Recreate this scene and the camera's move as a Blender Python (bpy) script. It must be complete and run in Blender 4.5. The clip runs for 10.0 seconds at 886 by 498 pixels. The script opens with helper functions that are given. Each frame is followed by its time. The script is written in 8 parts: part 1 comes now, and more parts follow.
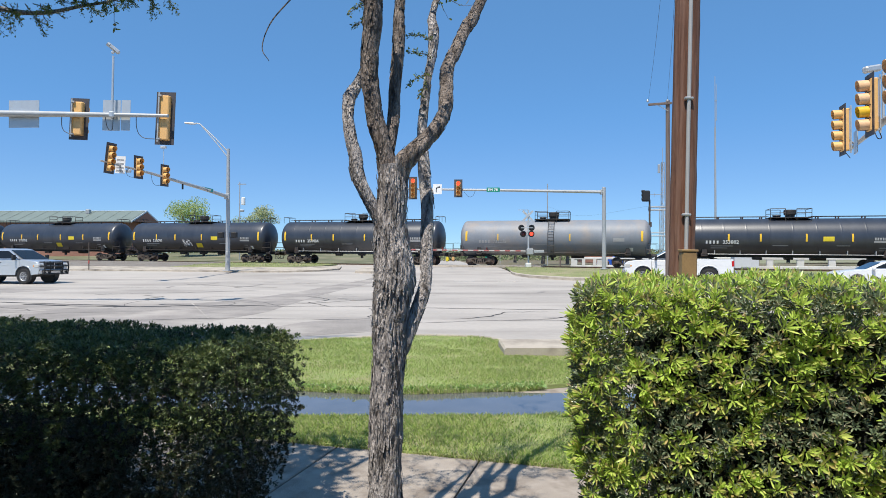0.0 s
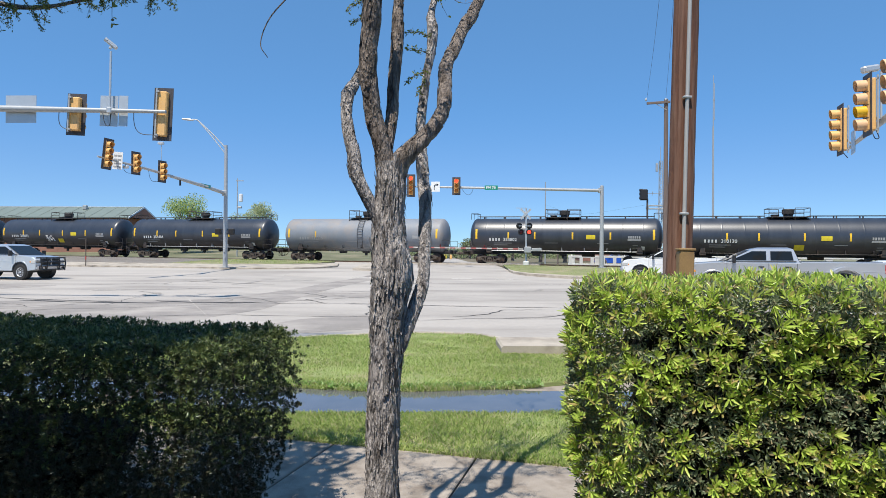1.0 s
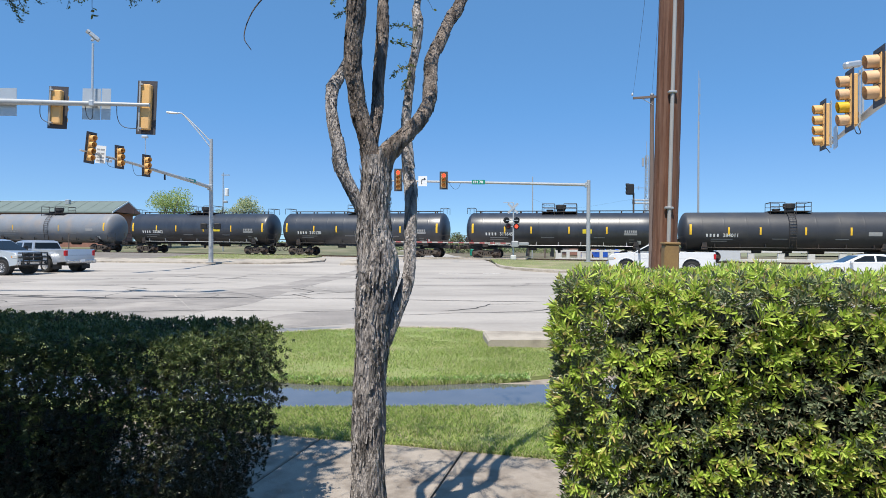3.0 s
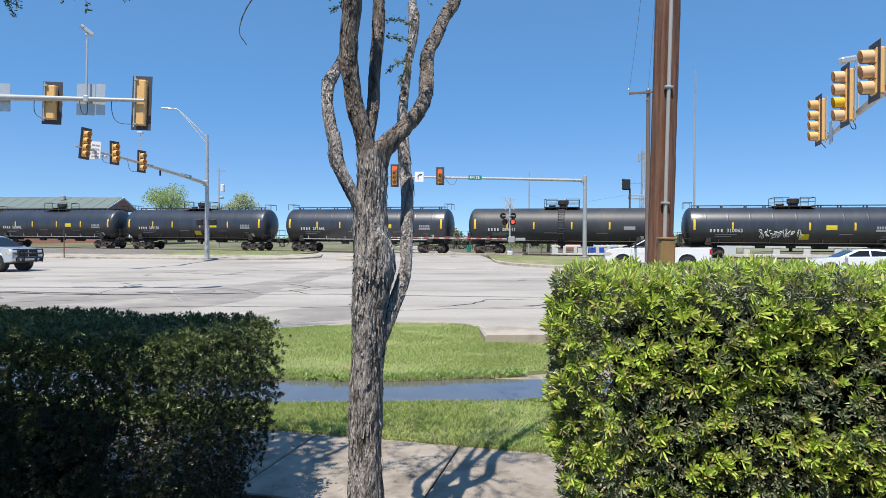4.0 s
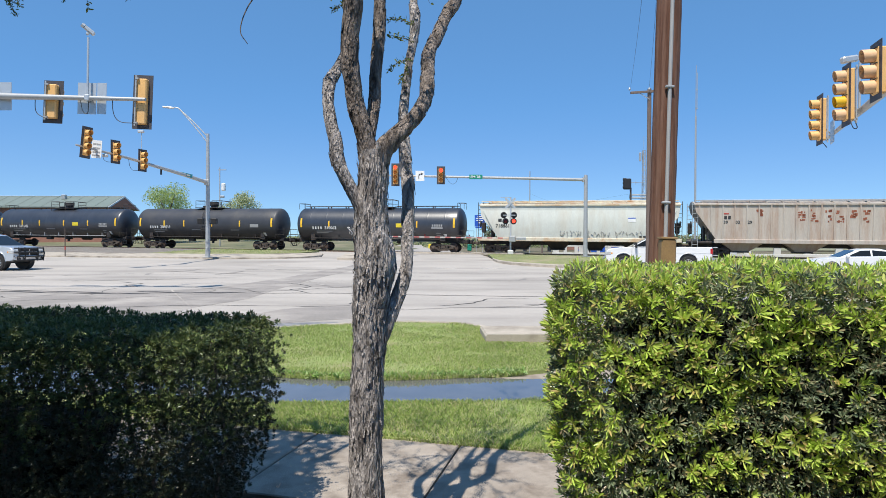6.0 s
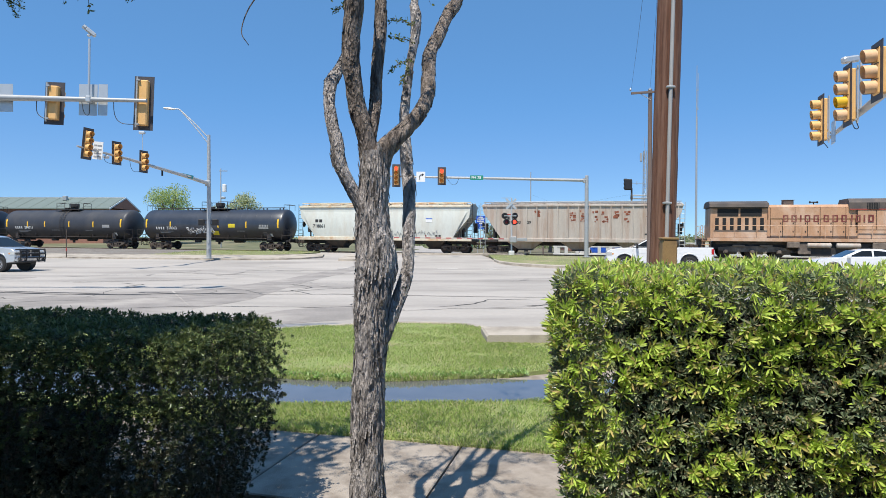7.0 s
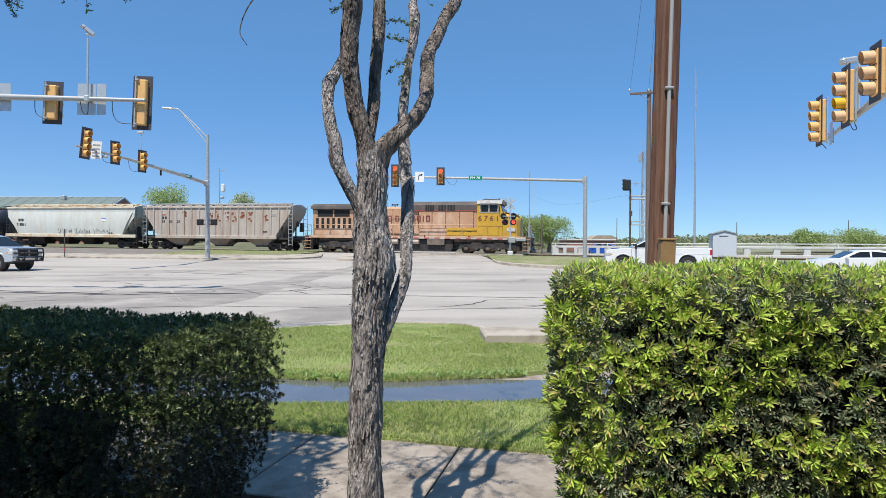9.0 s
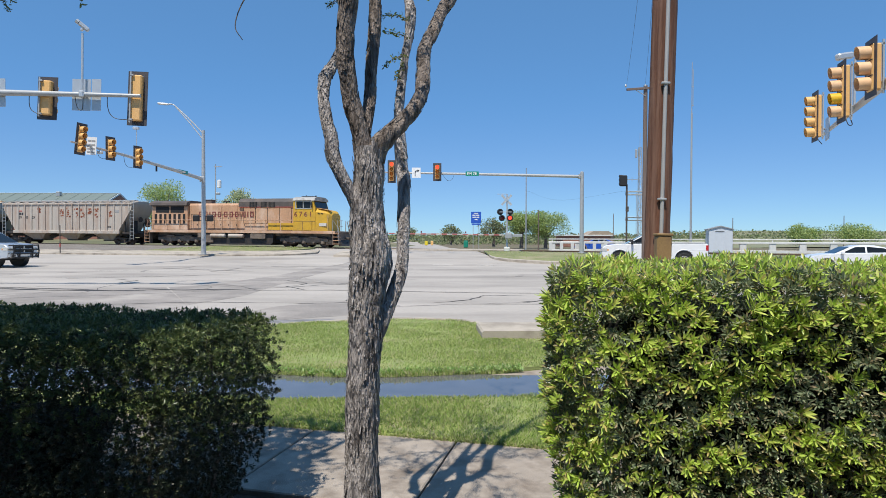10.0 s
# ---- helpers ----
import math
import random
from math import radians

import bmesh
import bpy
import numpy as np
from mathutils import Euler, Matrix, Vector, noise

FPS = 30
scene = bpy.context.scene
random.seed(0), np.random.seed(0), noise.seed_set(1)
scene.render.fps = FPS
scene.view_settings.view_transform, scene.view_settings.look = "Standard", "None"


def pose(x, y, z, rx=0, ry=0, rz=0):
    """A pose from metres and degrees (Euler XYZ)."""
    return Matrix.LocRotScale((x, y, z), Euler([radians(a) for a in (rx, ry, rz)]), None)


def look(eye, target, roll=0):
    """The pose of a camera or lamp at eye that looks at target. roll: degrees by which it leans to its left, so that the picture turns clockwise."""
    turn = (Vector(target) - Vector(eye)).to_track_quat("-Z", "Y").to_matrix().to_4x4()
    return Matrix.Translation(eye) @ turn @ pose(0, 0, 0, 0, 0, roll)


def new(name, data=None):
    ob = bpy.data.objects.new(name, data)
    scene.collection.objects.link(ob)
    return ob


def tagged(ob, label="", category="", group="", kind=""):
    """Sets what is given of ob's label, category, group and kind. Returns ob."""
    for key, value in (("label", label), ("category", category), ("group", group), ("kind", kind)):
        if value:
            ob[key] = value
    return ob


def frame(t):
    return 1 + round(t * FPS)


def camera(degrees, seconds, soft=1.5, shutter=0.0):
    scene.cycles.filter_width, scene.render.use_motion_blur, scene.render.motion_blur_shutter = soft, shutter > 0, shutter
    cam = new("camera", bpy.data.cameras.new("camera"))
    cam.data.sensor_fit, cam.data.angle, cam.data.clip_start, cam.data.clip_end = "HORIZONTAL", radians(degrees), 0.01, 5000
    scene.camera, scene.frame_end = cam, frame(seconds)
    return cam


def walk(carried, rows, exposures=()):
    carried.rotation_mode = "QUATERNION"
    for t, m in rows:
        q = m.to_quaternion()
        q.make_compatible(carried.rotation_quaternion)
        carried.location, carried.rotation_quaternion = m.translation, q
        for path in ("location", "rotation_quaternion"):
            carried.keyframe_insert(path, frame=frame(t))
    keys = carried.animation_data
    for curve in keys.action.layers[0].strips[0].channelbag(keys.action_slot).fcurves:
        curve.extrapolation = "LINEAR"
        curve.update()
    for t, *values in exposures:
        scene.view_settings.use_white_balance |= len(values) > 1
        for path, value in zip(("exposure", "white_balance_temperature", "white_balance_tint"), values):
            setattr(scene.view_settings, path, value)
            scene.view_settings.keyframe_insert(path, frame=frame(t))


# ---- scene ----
cam = camera(72, 10.0, soft=0.75)

# ---- plan ----
# u runs along the railway, v straight across it, away from the eye
SLOPE = 0.25
UX, UY = 1 / math.hypot(1, SLOPE), -SLOPE / math.hypot(1, SLOPE)
ANG = math.degrees(math.atan2(UY, UX))
TRACK_V, RAIL_Z = 54.33, 0.60


def xy(u, v):
    return UX * u - UY * v, UY * u + UX * v


def uv(x, y):
    return UX * x + UY * y, -UY * x + UX * y


def zg(v, u=0.0):
    """Height of the ground at the distance v: flat at the near corner, rising to the crossing, sooner to the left."""
    near = float(np.interp(v, [-400, 25, 34, 37, 39, 44, 50, 58, 90, 400], [0, 0, 0.12, 0.30, 0.40, 0.48, 0.52, 0.5, 0.3, 0.3]))
    late = float(np.interp(v, [-400, 26, 36, 39, 44, 50, 58, 90, 400], [0, 0, 0.06, 0.22, 0.43, 0.5, 0.5, 0.3, 0.3]))
    k = min(1.0, max(0.0, (-4 - u) / 14))
    last = float(np.interp(v, [-400, 26, 39, 42, 45, 50, 58, 90, 400], [0, 0, 0.03, 0.18, 0.42, 0.5, 0.5, 0.3, 0.3]))
    q = min(1.0, max(0.0, (u + 4) / 7))
    return (near * k + late * (1 - k)) * (1 - q) + last * q


def rail_z(u):
    """Height of the rail top: the line climbs gently to the left."""
    return RAIL_Z - 0.008 * u


def zuv(u, v):
    """Ground height, with the railway's own grade near the track."""
    return zg(v, u) - 0.008 * max(-60, min(30, u)) * float(np.interp(v, [40, 50, 60, 90], [0, 1, 1, 0]))


def zxy(x, y):
    return zuv(*uv(x, y))


# ---- camera path ----
PATH = [
    (0.00, -0.0068, 1.6031, 90.599, 1.978, 0.049),
    (0.50, -0.0079, 1.5994, 90.537, 1.954, 0.141),
    (1.00, -0.0074, 1.6023, 90.384, 1.764, 0.328),
    (1.50, -0.0031, 1.6015, 90.252, 1.403, 0.384),
    (2.00, -0.0027, 1.6015, 90.133, 1.033, 0.406),
    (2.50, 0.0019, 1.6015, 90.024, 0.794, 0.336),
    (4.00, 0.0025, 1.5980, 89.466, 0.270, 0.131),
    (4.50, 0.0052, 1.5979, 89.293, 0.180, 0.173),
    (5.00, 0.0001, 1.6011, 89.248, 0.173, 0.210),
    (5.50, 0.0021, 1.5996, 89.323, 0.257, 0.232),
    (7.00, 0.0006, 1.5995, 89.465, 0.425, 0.125),
    (7.50, -0.0006, 1.6005, 89.530, 0.401, 0.156),
    (8.00, 0.0010, 1.5997, 89.577, 0.423, 0.209),
    (8.50, 0.0019, 1.5998, 89.575, 0.412, 0.204),
    (9.00, 0.0036, 1.6011, 89.480, 0.307, 0.220),
    (9.50, 0.0044, 1.5962, 89.345, 0.168, 0.149),
    (10.00, 0.0051, 1.5973, 89.097, 0.000, 0.150),
]
walk(cam, [(t, pose(x, 0, z, rx, 0, yaw) @ pose(0, 0, 0, 0, 0, roll)) for t, x, z, rx, yaw, roll in PATH], exposures=[(0, 0.25), (8.3, 0.25), (9.3, 0.15), (10, 0.09)])

# ---- world and sun ----
SUN_EL, SUN_AZ = 64.0, 201.0
world = bpy.data.worlds.new("sky")
scene.world = world
world.use_nodes = True
wn = world.node_tree.nodes
sky = wn.new("ShaderNodeTexSky")
sky.sky_type, sky.sun_disc = "NISHITA", False
sky.sun_elevation, sky.sun_rotation = radians(SUN_EL), radians(SUN_AZ)
sky.air_density, sky.dust_density, sky.ozone_density = 0.65, 0.0, 3.5
tint = wn.new("ShaderNodeMix")
tint.data_type, tint.blend_type = "RGBA", "MULTIPLY"
tint.inputs["Factor"].default_value = 1.0
tint.inputs["B"].default_value = (0.78, 1.167, 1.42, 1)
world.node_tree.links.new(sky.outputs[0], tint.inputs["A"])
even = wn.new("ShaderNodeMix")
even.data_type = "RGBA"
even.inputs["Factor"].default_value = 0.55
# paler, hazier air towards the horizon
tc_w, sep_w, haze = wn.new("ShaderNodeTexCoord"), wn.new("ShaderNodeSeparateXYZ"), wn.new("ShaderNodeValToRGB")
world.node_tree.links.new(tc_w.outputs["Generated"], sep_w.inputs[0])
world.node_tree.links.new(sep_w.outputs[2], haze.inputs[0])
haze.color_ramp.interpolation = "EASE"
haze.color_ramp.elements[0].position, haze.color_ramp.elements[0].color = 0.0, (1.72, 2.25, 3.35, 1)
haze.color_ramp.elements[1].position, haze.color_ramp.elements[1].color = 0.24, (0.97, 2.44, 4.68, 1)
world.node_tree.links.new(haze.outputs[0], even.inputs["B"])
world.node_tree.links.new(tint.outputs["Result"], even.inputs["A"])
world.node_tree.links.new(even.outputs["Result"], wn["Background"].inputs[0])
wn["Background"].inputs[1].default_value = 0.12
sun_data = bpy.data.lights.new("sun", "SUN")
sun_data.energy, sun_data.angle, sun_data.color = 4.8, radians(0.53), (1.0, 0.94, 0.84)
sun = new("sun", sun_data)
sun_dir = Vector((math.sin(radians(SUN_AZ)) * math.cos(radians(SUN_EL)), math.cos(radians(SUN_AZ)) * math.cos(radians(SUN_EL)), math.sin(radians(SUN_EL))))
sun.matrix_world = look(sun_dir * 100, (0, 0, 0))

# ---- materials ----
def mat(name, col, rough=0.6, metal=0.0, var=0.15, scale=8.0, fine=60.0, bump=0.15, dirt=None, dirt_amt=0.0, dirt_scale=1.5,
        spec=0.5, rnd=0.0, stretch=(1, 1, 1), emit=0.0, alpha_trans=0.0, coat=0.0, dist=0.01):
    """A Principled surface: base colour varied at two scales, optional stains of a second colour, fine relief."""
    m = bpy.data.materials.new(name)
    m.use_nodes = True
    n, k = m.node_tree.nodes, m.node_tree.links.new
    b = n["Principled BSDF"]
    b.inputs["Roughness"].default_value, b.inputs["Metallic"].default_value = rough, metal
    b.inputs["Specular IOR Level"].default_value = spec
    b.inputs["Coat Weight"].default_value = coat
    tc, mp = n.new("ShaderNodeTexCoord"), n.new("ShaderNodeMapping")
    mp.inputs["Scale"].default_value = stretch
    k(tc.outputs["Object"], mp.inputs[0])
    n1, n2 = n.new("ShaderNodeTexNoise"), n.new("ShaderNodeTexNoise")
    n1.inputs["Scale"].default_value, n2.inputs["Scale"].default_value = scale, fine
    n1.inputs["Detail"].default_value, n2.inputs["Detail"].default_value = 5, 4
    k(mp.outputs[0], n1.inputs[0]), k(mp.outputs[0], n2.inputs[0])
    add = n.new("ShaderNodeMath")
    add.operation = "ADD"
    k(n1.outputs[0], add.inputs[0]), k(n2.outputs[0], add.inputs[1])
    mr = n.new("ShaderNodeMapRange")
    mr.inputs[1].default_value, mr.inputs[2].default_value = 0.6, 1.4
    mr.inputs[3].default_value, mr.inputs[4].default_value = 1 - var, 1 + var
    k(add.outputs[0], mr.inputs[0])
    val = mr.outputs[0]
    if rnd:
        oi, geo = n.new("ShaderNodeObjectInfo"), n.new("ShaderNodeNewGeometry")
        a2, m2, mu = n.new("ShaderNodeMath"), n.new("ShaderNodeMapRange"), n.new("ShaderNodeMath")
        a2.operation, mu.operation = "ADD", "MULTIPLY"
        k(oi.outputs["Random"], a2.inputs[0]), k(geo.outputs["Random Per Island"], a2.inputs[1])
        fr = n.new("ShaderNodeMath")
        fr.operation = "FRACT"
        k(a2.outputs[0], fr.inputs[0]), k(fr.outputs[0], m2.inputs[0])
        m2.inputs[3].default_value, m2.inputs[4].default_value = 1 - rnd, 1 + rnd
        k(val, mu.inputs[0]), k(m2.outputs[0], mu.inputs[1])
        val = mu.outputs[0]
    mul = n.new("ShaderNodeVectorMath")
    mul.operation = "SCALE"
    mul.inputs[0].default_value = col
    k(val, mul.inputs["Scale"])
    out = mul.outputs[0]
    if dirt:
        n3, cr, mx = n.new("ShaderNodeTexNoise"), n.new("ShaderNodeMapRange"), n.new("ShaderNodeMix")
        n3.inputs["Scale"].default_value, n3.inputs["Detail"].default_value, n3.inputs["Roughness"].default_value = dirt_scale, 7, 0.62
        k(mp.outputs[0], n3.inputs[0])
        cr.inputs[1].default_value, cr.inputs[2].default_value = 0.46, 0.68
        cr.inputs[3].default_value, cr.inputs[4].default_value = 0.0, dirt_amt
        k(n3.outputs[0], cr.inputs[0])
        mx.data_type = "RGBA"
        mx.inputs["B"].default_value = (*dirt, 1)
        k(cr.outputs[0], mx.inputs["Factor"]), k(out, mx.inputs["A"])
        out = mx.outputs["Result"]
    k(out, b.inputs["Base Color"])
    if bump:
        bp = n.new("ShaderNodeBump")
        bp.inputs["Strength"].default_value, bp.inputs["Distance"].default_value = bump, dist
        k(add.outputs[0], bp.inputs["Height"]), k(bp.outputs[0], b.inputs["Normal"])
    if emit:
        b.inputs["Emission Color"].default_value, b.inputs["Emission Strength"].default_value = (*col, 1), emit
    if alpha_trans:
        b.inputs["Transmission Weight"].default_value = alpha_trans
    return m


def leaf_mat(name, cols, rough=0.45, trans=0.35):
    """Leaves: colour by leaf, some light coming through."""
    m = bpy.data.materials.new(name)
    m.use_nodes = True
    n, k = m.node_tree.nodes, m.node_tree.links.new
    b = n["Principled BSDF"]
    geo, cr = n.new("ShaderNodeNewGeometry"), n.new("ShaderNodeValToRGB")
    els = cr.color_ramp.elements
    while len(els) < len(cols):
        els.new(0.5)
    for i, c in enumerate(cols):
        els[i].position, els[i].color = i / (len(cols) - 1), (*c, 1)
    k(geo.outputs["Random Per Island"], cr.inputs[0]), k(cr.outputs[0], b.inputs["Base Color"])
    b.inputs["Roughness"].default_value = rough
    tr, mx = n.new("ShaderNodeBsdfTranslucent"), n.new("ShaderNodeMixShader")
    k(cr.outputs[0], tr.inputs[0])
    mx.inputs[0].default_value = trans
    k(b.outputs[0], mx.inputs[1]), k(tr.outputs[0], mx.inputs[2])
    k(mx.outputs[0], n["Material Output"].inputs[0])
    return m


def glass_mat(name, col, rough=0.03):
    """Tinted car glass: dark, glossy, slightly see-through."""
    m = bpy.data.materials.new(name)
    m.use_nodes = True
    b = m.node_tree.nodes["Principled BSDF"]
    b.inputs["Base Color"].default_value = (*col, 1)
    b.inputs["Roughness"].default_value, b.inputs["Transmission Weight"].default_value = rough, 0.1
    b.inputs["IOR"].default_value = 1.35
    return m


M_CONC_ROAD = mat("road concrete", (0.415, 0.378, 0.337), 0.85, var=0.16, scale=0.5, fine=25, bump=0.25, dirt=(0.25, 0.225, 0.20), dirt_amt=0.85, dirt_scale=0.3, stretch=(0.35, 1, 1))
M_WET = mat("wet concrete", (0.20, 0.185, 0.165), 0.42, var=0.2, scale=2, bump=0.08, dirt=(0.36, 0.33, 0.30), dirt_amt=0.9, dirt_scale=3.0)
M_CONC_PATCH = mat("old pavement patch", (0.265, 0.24, 0.217), 0.9, var=0.3, scale=0.8, fine=30, bump=0.3, dirt=(0.40, 0.362, 0.323), dirt_amt=1.0, dirt_scale=0.5)
M_TAR = mat("tar seal", (0.045, 0.043, 0.042), 0.85, var=0.3, scale=5, bump=0.2)
M_KERB = mat("kerb concrete", (0.45, 0.395, 0.325), 0.9, var=0.22, scale=2, fine=70, bump=0.35, dirt=(0.20, 0.17, 0.135), dirt_amt=0.85, dirt_scale=1.1)
M_WALK = mat("pavement concrete", (0.345, 0.295, 0.245), 0.9, var=0.3, scale=5.0, fine=120, bump=0.45, dirt=(0.165, 0.13, 0.10), dirt_amt=0.9, dirt_scale=3.4, rnd=0.05)
M_SOIL = mat("soil", (0.16, 0.125, 0.085), 0.95, var=0.4, scale=1.2, fine=40, bump=0.6, dirt=(0.11, 0.14, 0.05), dirt_amt=0.9, dirt_scale=0.25, dist=0.03)
M_MULCH = mat("mulch", (0.055, 0.040, 0.028), 0.95, var=0.6, scale=14, fine=90, bump=0.9, dist=0.03)
M_TURF = mat("turf soil", (0.25, 0.30, 0.10), 0.95, var=0.4, scale=3, fine=60, bump=0.5, dirt=(0.34, 0.28, 0.17), dirt_amt=0.7, dirt_scale=1.3, dist=0.02)
M_DRY = mat("dry verge turf", (0.21, 0.225, 0.095), 0.95, var=0.35, scale=0.9, fine=20, bump=0.5, dirt=(0.36, 0.30, 0.20), dirt_amt=0.9, dirt_scale=0.5, dist=0.03)
M_FIELD = mat("field grass", (0.125, 0.130, 0.065), 0.95, var=0.3, scale=0.4, fine=8, bump=0.5, dirt=(0.27, 0.23, 0.15), dirt_amt=0.8, dirt_scale=0.25, dist=0.03)
M_BALLAST = mat("ballast", (0.225, 0.205, 0.18), 0.95, var=0.5, scale=9, fine=25, bump=1.0, dirt=(0.16, 0.12, 0.1), dirt_amt=0.6, dirt_scale=0.6, dist=0.05)
M_GRASS = leaf_mat("grass blades", [(0.25, 0.36, 0.08), (0.35, 0.46, 0.12), (0.46, 0.52, 0.18), (0.58, 0.52, 0.32)], 0.6, 0.4)
M_WATER = mat("muddy water", (0.12, 0.12, 0.125), 0.035, var=0.2, scale=2, fine=6, bump=0.01, spec=1.0, dist=0.02)
M_RAIL = mat("rail steel", (0.19, 0.12, 0.08), 0.6, 0.6, var=0.3, scale=4, bump=0.2)
M_TIE = mat("tie wood", (0.09, 0.07, 0.055), 0.9, var=0.4, scale=6, bump=0.5)
M_TANK = mat("tank paint black", (0.024, 0.029, 0.041), 0.38, var=0.25, scale=0.9, fine=12, bump=0.012, dirt=(0.050, 0.055, 0.068), dirt_amt=0.6, dirt_scale=0.7, spec=0.85, stretch=(1.6, 1, 0.5))
M_TANK_OLD = mat("tank paint worn", (0.038, 0.041, 0.05), 0.5, var=0.2, scale=0.9, fine=12, bump=0.02, dirt=(0.08, 0.075, 0.07), dirt_amt=0.6, dirt_scale=0.5)
M_TANK_GREY = mat("tank paint grey", (0.205, 0.225, 0.255), 0.55, var=0.12, scale=0.8, fine=12, bump=0.03, dirt=(0.36, 0.27, 0.19), dirt_amt=0.45, dirt_scale=0.6)
M_STEEL_DK = mat("dark steel", (0.03, 0.029, 0.029), 0.6, 0.1, var=0.3, scale=3, bump=0.1, dirt=(0.09, 0.06, 0.045), dirt_amt=0.7, dirt_scale=2)
M_TRUCK = mat("bogie steel", (0.075, 0.06, 0.05), 0.75, 0.1, var=0.4, scale=4, bump=0.2, dirt=(0.16, 0.12, 0.09), dirt_amt=0.7, dirt_scale=3)
M_WHEEL = mat("wheel steel", (0.085, 0.06, 0.05), 0.6, 0.3, var=0.3, scale=5, bump=0.1)
M_YEL = mat("yellow reflector", (0.83, 0.50, 0.03), 0.45, var=0.1, scale=6, bump=0.02)
M_YELSIGN = mat("yellow placard", (0.72, 0.56, 0.03), 0.5, var=0.15, scale=6, bump=0.02)
M_WHITE = mat("white marking", (0.72, 0.72, 0.70), 0.6, var=0.15, scale=9, bump=0.02)
M_FADED = mat("faded road paint", (0.55, 0.52, 0.48), 0.85, var=0.2, scale=3, bump=0.1, dirt=(0.41, 0.375, 0.335), dirt_amt=1.0, dirt_scale=1.6)
M_GREYMARK = mat("grey marking", (0.33, 0.33, 0.33), 0.6, var=0.2, scale=9, bump=0.02)
M_REDMARK = mat("red marking", (0.42, 0.06, 0.045), 0.6, var=0.25, scale=9, bump=0.02)
M_FADEDRED = mat("faded red band", (0.42, 0.13, 0.12), 0.6, var=0.25, scale=9, bump=0.02)
M_BLACKMARK = mat("black marking", (0.03, 0.03, 0.032), 0.6, var=0.2, scale=9, bump=0.02)
M_SCRAWL = mat("faded spray paint", (0.40, 0.40, 0.38), 0.7, var=0.3, scale=9, bump=0.0)
M_NAME = mat("weathered red paint", (0.17, 0.035, 0.03), 0.65, var=0.3, scale=3, bump=0.02, dirt=(0.48, 0.28, 0.19), dirt_amt=0.45, dirt_scale=1.2)
M_SKID = mat("tyre stain", (0.24, 0.22, 0.20), 0.85, var=0.3, scale=3, bump=0.1, dirt=(0.44, 0.40, 0.355), dirt_amt=1.0, dirt_scale=0.9)
M_BACKWALL = mat("unseen brown wall that blocks skylight", (0.22, 0.18, 0.15), 0.85, var=0.12, scale=2, bump=0.1)
M_SLOPE = mat("dry grass slope", (0.22, 0.215, 0.13), 0.95, var=0.3, scale=0.05, fine=0.6, bump=0.3, dirt=(0.16, 0.20, 0.085), dirt_amt=0.8, dirt_scale=0.03)
M_HOP_W = mat("hopper paint pale", (0.60, 0.62, 0.57), 0.6, var=0.1, scale=1.2, fine=14, bump=0.04, dirt=(0.47, 0.40, 0.30), dirt_amt=0.4, dirt_scale=0.9, stretch=(1.4, 1, 0.35))
M_HOP_TOP = mat("hopper roof cream", (0.66, 0.60, 0.47), 0.65, var=0.15, scale=2, bump=0.05, dirt=(0.50, 0.24, 0.07), dirt_amt=0.8, dirt_scale=1.3)
M_HOP_G = mat("hopper paint grey", (0.47, 0.42, 0.365), 0.65, var=0.15, scale=1.2, fine=14, bump=0.05, dirt=(0.33, 0.19, 0.12), dirt_amt=0.6, dirt_scale=0.8, stretch=(2.2, 1, 0.3))
M_RUST = mat("rust", (0.28, 0.095, 0.055), 0.9, var=0.4, scale=5, bump=0.2)
M_LOCO = mat("faded orange paint", (0.50, 0.285, 0.165), 0.6, var=0.16, scale=1.0, fine=14, bump=0.04, dirt=(0.66, 0.48, 0.36), dirt_amt=0.95, dirt_scale=0.7, stretch=(1, 1, 0.5))
M_LOCO_Y = mat("yellow paint", (0.60, 0.35, 0.03), 0.5, var=0.10, scale=1.0, fine=14, bump=0.02, dirt=(0.40, 0.24, 0.06), dirt_amt=0.6, dirt_scale=1.4)
M_LOCO_GREY = mat("grey roof paint", (0.085, 0.072, 0.066), 0.7, var=0.2, scale=1.5, bump=0.05, dirt=(0.19, 0.14, 0.11), dirt_amt=0.6, dirt_scale=1.0)
M_CABROOF = mat("weathered grey roof paint", (0.38, 0.375, 0.36), 0.7, var=0.2, scale=2, bump=0.05, dirt=(0.14, 0.11, 0.09), dirt_amt=0.7, dirt_scale=1.6)
M_LOCO_UNDER = mat("underframe grime", (0.14, 0.11, 0.09), 0.8, var=0.35, scale=3, bump=0.15, dirt=(0.36, 0.29, 0.22), dirt_amt=0.6, dirt_scale=1.2)
M_DARK = mat("dark opening", (0.012, 0.012, 0.013), 0.8, var=0.2, bump=0.0)
M_GALV = mat("galvanised steel", (0.42, 0.43, 0.43), 0.5, 0.35, var=0.12, scale=6, bump=0.05)
M_SIGNBACK = mat("aluminium sign back", (0.55, 0.57, 0.58), 0.45, 0.5, var=0.08, scale=5, bump=0.02)
M_SIGYEL = mat("signal yellow", (0.80, 0.46, 0.16), 0.5, var=0.12, scale=6, bump=0.03, dirt=(0.66, 0.40, 0.19), dirt_amt=0.5, dirt_scale=3)
M_SIGPALE = mat("sun-faded signal paint", (0.76, 0.46, 0.24), 0.6, var=0.12, scale=6, bump=0.03, dirt=(0.70, 0.50, 0.33), dirt_amt=0.7, dirt_scale=3)
